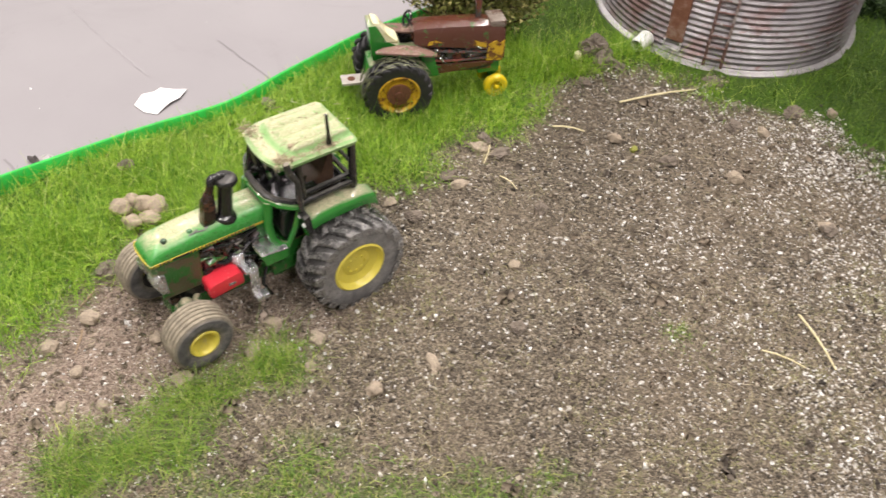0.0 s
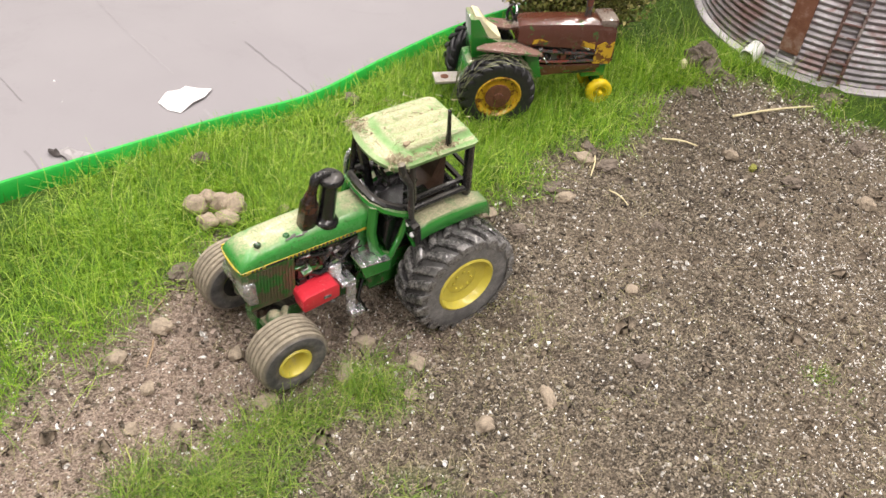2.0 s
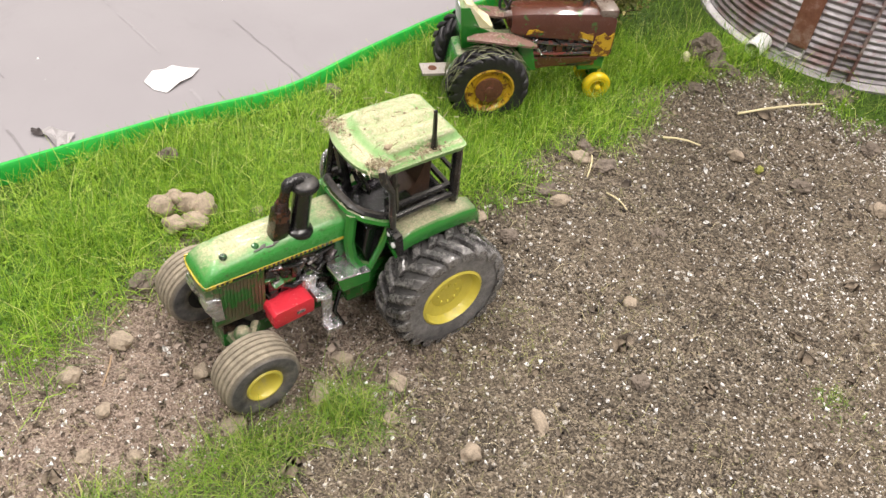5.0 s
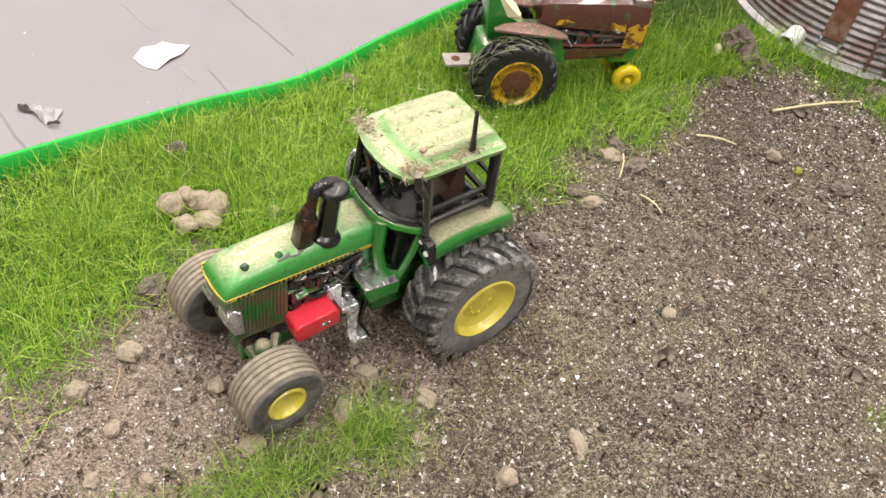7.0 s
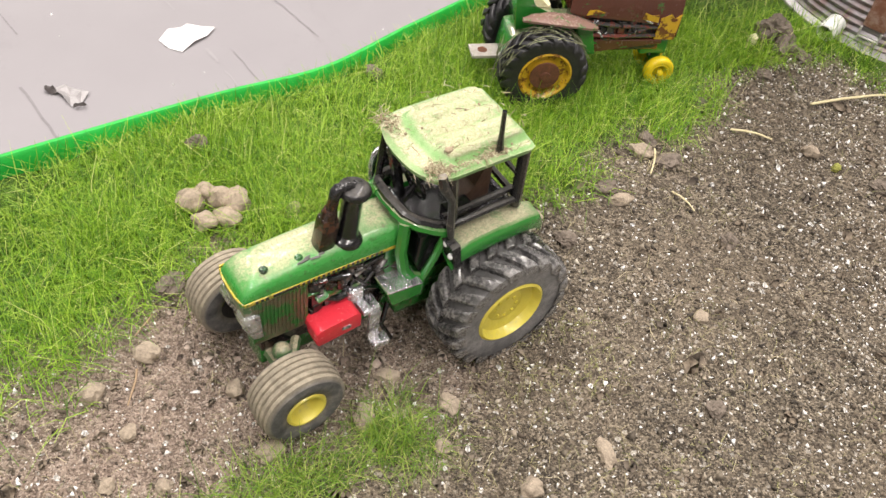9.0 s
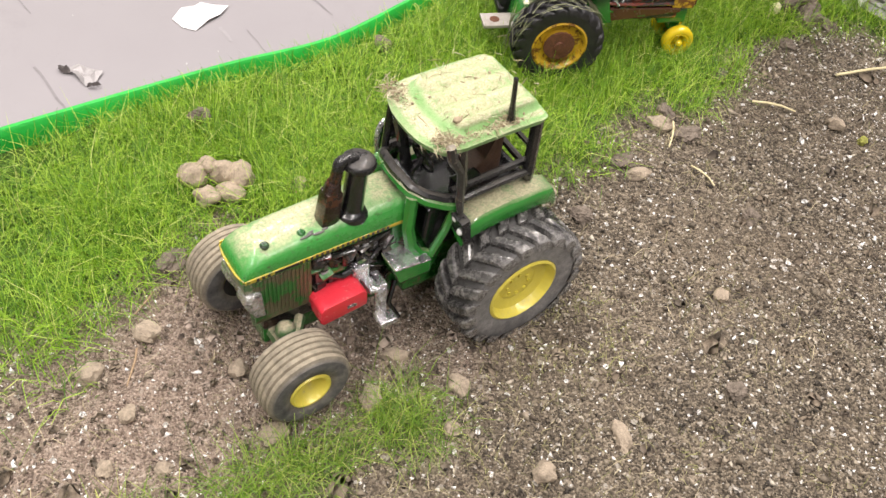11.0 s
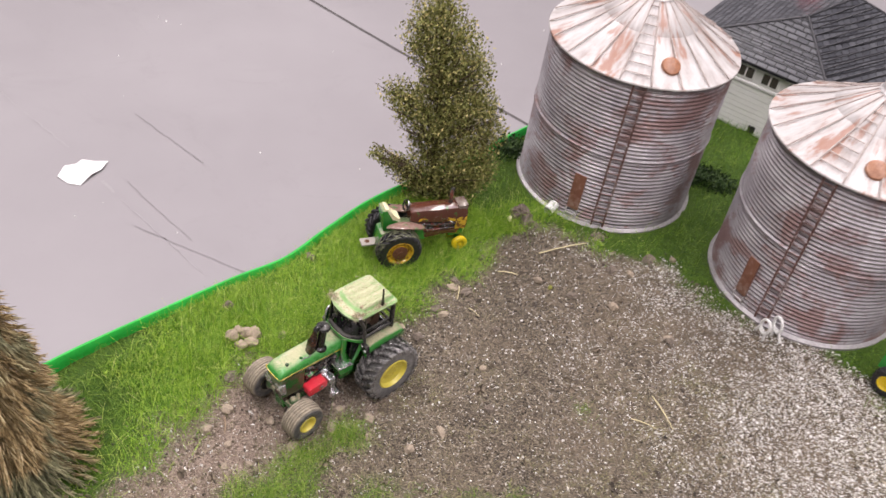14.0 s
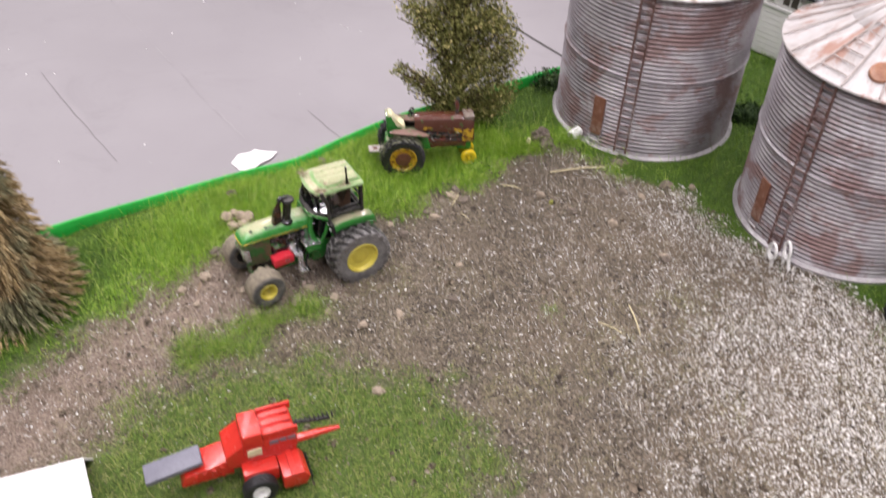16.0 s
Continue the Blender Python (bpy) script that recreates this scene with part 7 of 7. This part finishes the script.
p = sprinkle(300000, -130, 240, 10, 262, strewn, 7)
r = np.random.default_rng(8)
flakes("perlite_grains", p, np.clip(r.lognormal(-1.5, 0.42, len(p)), 0.1, 0.75) * (1 + 0.35 * np.clip((p[:, 0] - 90) / 70, 0, 1)), M["perlite"], "white perlite grains strewn over the soil", 9)
p = sprinkle(2600, -130, 200, 10, 262, lambda x, y: bare(x, y) * (0.25 + 0.6 * vnoise(x, y, 18, 93)), 94)
r = np.random.default_rng(95)
chunks("perlite_lumps", p, np.clip(r.lognormal(-0.95, 0.32, len(p)), 0.2, 0.75), M["perlite"], "larger cream perlite lumps on the soil", 96, 0.4)
p = sprinkle(5200, -76, 0, 126, 184, lambda x, y: np.clip(1.35 - np.hypot((x + 42) / 23, (y - 152) / 16), 0, 1) * cut(x, y), 47)
r = np.random.default_rng(48)
chunks("dug_soil", p, np.clip(r.lognormal(-1.4, 0.6, len(p)), 0.12, 1.4), M["dug"], "dark freshly dug soil under the tractor", 49, 0.3)


def blades(name, pts, lens, lean, width, material, label, seed, lift=0.0):
    """Fine grass fibres: each bends over, three points long."""
    r = np.random.default_rng(seed)
    n = len(pts)
    a = r.random(n) * 2 * np.pi
    d = np.stack([np.cos(a), np.sin(a)], 1)
    s = np.stack([-np.sin(a), np.cos(a)], 1)
    ln = np.abs(r.normal(lean, lean * 0.55, n))
    w = width * r.uniform(0.7, 1.3, n)
    z0 = height(pts[:, 0], pts[:, 1]) - 0.4 + lift
    rows = []
    for f, ww in ((0.0, 1.0), (0.5, 0.85), (1.0, 0.25)):
        out = lens * np.sin(ln * f) * f * 1.05
        up = lens * f * np.cos(ln * f * 0.9)
        c = pts + d * out[:, None]
        for sg in (-1, 1):
            rows.append(np.concatenate([c + s * (sg * w * ww * 0.5)[:, None], (z0 + up)[:, None]], 1))
    v = np.stack(rows, 1).reshape(-1, 3)
    o = np.arange(n)[:, None] * 6
    q = np.concatenate([o + np.array([0, 1, 3, 2]), o + np.array([2, 3, 5, 4])], 0)
    return raw(name, v, q, material, label, "grass", "stuff")


def turfed(x, y):
    return edgewise(TURF, x, y, 8, 9) * (inside(BOARD, x, y) > 0.9)


def clear_of_bins(x, y):
    return (np.hypot(x - 100.4, y - 299.5) > 46.5) & (np.hypot(x - 182.5, y - 229) > 46.5)


def dark_share(x, y):
    """Share of darker green blades: most round the dry tree and behind the bins."""
    return np.clip(np.maximum((-88 - x) / 24, np.maximum((x - 62) / 24, (y - 258) / 14)) + 1.2 * (vnoise(x, y, 16, 57) - 0.5), 0, 1)


def fibre(x, y):
    heap = np.clip((np.hypot((x + 69) / 1.35, y - 177.5) - 4.0) / 3.0, 0.06, 1)
    return turfed(x, y) * clear_of_bins(x, y) * heap * (0.34 + 0.92 * vnoise(x, y, 14, 31)) * (1 - 0.4 * np.clip((-68 - x) / 25, 0, 1) * np.clip((180 - y) / 22, 0, 1))


p = sprinkle(660000, -140, 110, 40, 300, lambda x, y: fibre(x, y) * (1 - dark_share(x, y)), 21)
r = np.random.default_rng(22)
blades("grass", p, (2.2 + 9.0 * r.random(len(p)) ** 1.5) * np.clip(0.5 + inside(BOARD, p[:, 0], p[:, 1]) / 14, 0, 1), 1.3, 0.14, M["grass"], "bright green static grass", 23)
p = sprinkle(420000, -240, 300, -30, 450, lambda x, y: fibre(x, y) * dark_share(x, y) * np.where(x < -60, 0.8, 0.5), 121)
r = np.random.default_rng(122)
blades("dark_grass", p, (2.0 + 6.5 * r.random(len(p)) ** 1.5) * np.clip(0.4 + inside(BOARD, p[:, 0], p[:, 1]) / 14, 0, 1), 1.3, 0.21, M["grass_deep"], "deep green static grass", 123)
p = sprinkle(60000, -130, 140, 60, 275, lambda x, y: bare(x, y) * np.clip(1 + inside(TURF, x, y) / 16, 0, 1) ** 1.5 * np.clip(vnoise(x, y, 8, 141) * 1.6 - 0.45, 0, 1) * 0.55, 142)
r = np.random.default_rng(143)
blades("grass_fringe", p, r.uniform(1.5, 6.5, len(p)), 1.45, 0.1, M["fringe"], "sparse grass fibres straying over the soil's edge", 144)
p = sprinkle(46000, -75, -10, 92, 152, lambda x, y: edgewise(STRIP, x, y, 5, 7) * np.clip(vnoise(x, y, 6, 33) * 1.6 - 0.05, 0.16, 1) * np.clip((152 - y) / 16, 0.35, 1), 24)
r = np.random.default_rng(25)
blades("grass_tuft", p, r.uniform(2.5, 9.5, len(p)), 1.25, 0.12, M["grass_strip"], "strip of green static grass beside the wheel track", 26)
p = sprinkle(95000, -115, 60, -40, 115, lambda x, y: 0.9 * edgewise(PATCH, x, y, 8, 9) * (0.35 + 0.9 * vnoise(x, y, 9, 41)), 27)
r = np.random.default_rng(28)
blades("short_grass", p, r.uniform(1.6, 4.0, len(p)), 1.2, 0.2, M["grass_pale"], "short pale worn grass", 29)
p = sprinkle(2600, -130, 190, 20, 262, lambda x, y: bare(x, y) * (0.25 + 0.75 * vnoise(x, y, 20, 71)), 70)
r = np.random.default_rng(72)
chunks("soil_lumps", p, np.clip(r.lognormal(-0.35, 0.45, len(p)), 0.4, 2.2), M["lumps"], "lumps of brown soil scattered over the ground", 73)
p = sprinkle(7000, -120, 110, 60, 300, lambda x, y: turfed(x, y) * (inside(BOARD, x, y) > 7) * clear_of_bins(x, y) * (0.3 + 0.7 * vnoise(x, y, 12, 97)), 98)
r = np.random.default_rng(99)
blades("long_grass", p, r.uniform(7.0, 13.5, len(p)), 1.35, 0.12, M["grass_long"], "long pale green fibres lying over the grass", 100)
p = sprinkle(26000, -100, 180, 20, 262, lambda x, y: bare(x, y) * (0.12 + 0.6 * (vnoise(x, y, 26, 51) > 0.62) + 0.5 * np.clip((150 - y) / 80, 0, 1) * (vnoise(x, y, 16, 52) > 0.5)), 30)
r = np.random.default_rng(31)
blades("dry_wisps", p, r.uniform(1.2, 5.0, len(p)), 1.6, 0.09, M["wisps"], "dry grass wisps lying on the soil", 32, 0.5)
p = sprinkle(30000, -20, 130, 90, 175, lambda x, y: bare(x, y) * np.clip(vnoise(x, y, 22, 131) * 1.8 - 0.95, 0, 1) * (vnoise(x, y, 5, 132) > 0.42), 133)
r = np.random.default_rng(134)
blades("moss_film", p, r.uniform(0.5, 2.2, len(p)), 1.5, 0.1, M["moss"], "thin yellow-green moss film on the soil", 135, 0.4)
p = sprinkle(5200, 50, 72, 138, 158, lambda x, y: np.clip(1.15 - np.hypot(x - 61, y - 148) / 3.2, 0, 1) + 0.05 * np.clip(1.2 - np.hypot(x - 62, y - 146) / 9.0, 0, 1), 81)
r = np.random.default_rng(82)
blades("moss_tuft", p, r.uniform(0.8, 2.6, len(p)), 1.2, 0.11, M["grass_strip"], "small green moss tuft growing on bare soil", 83)
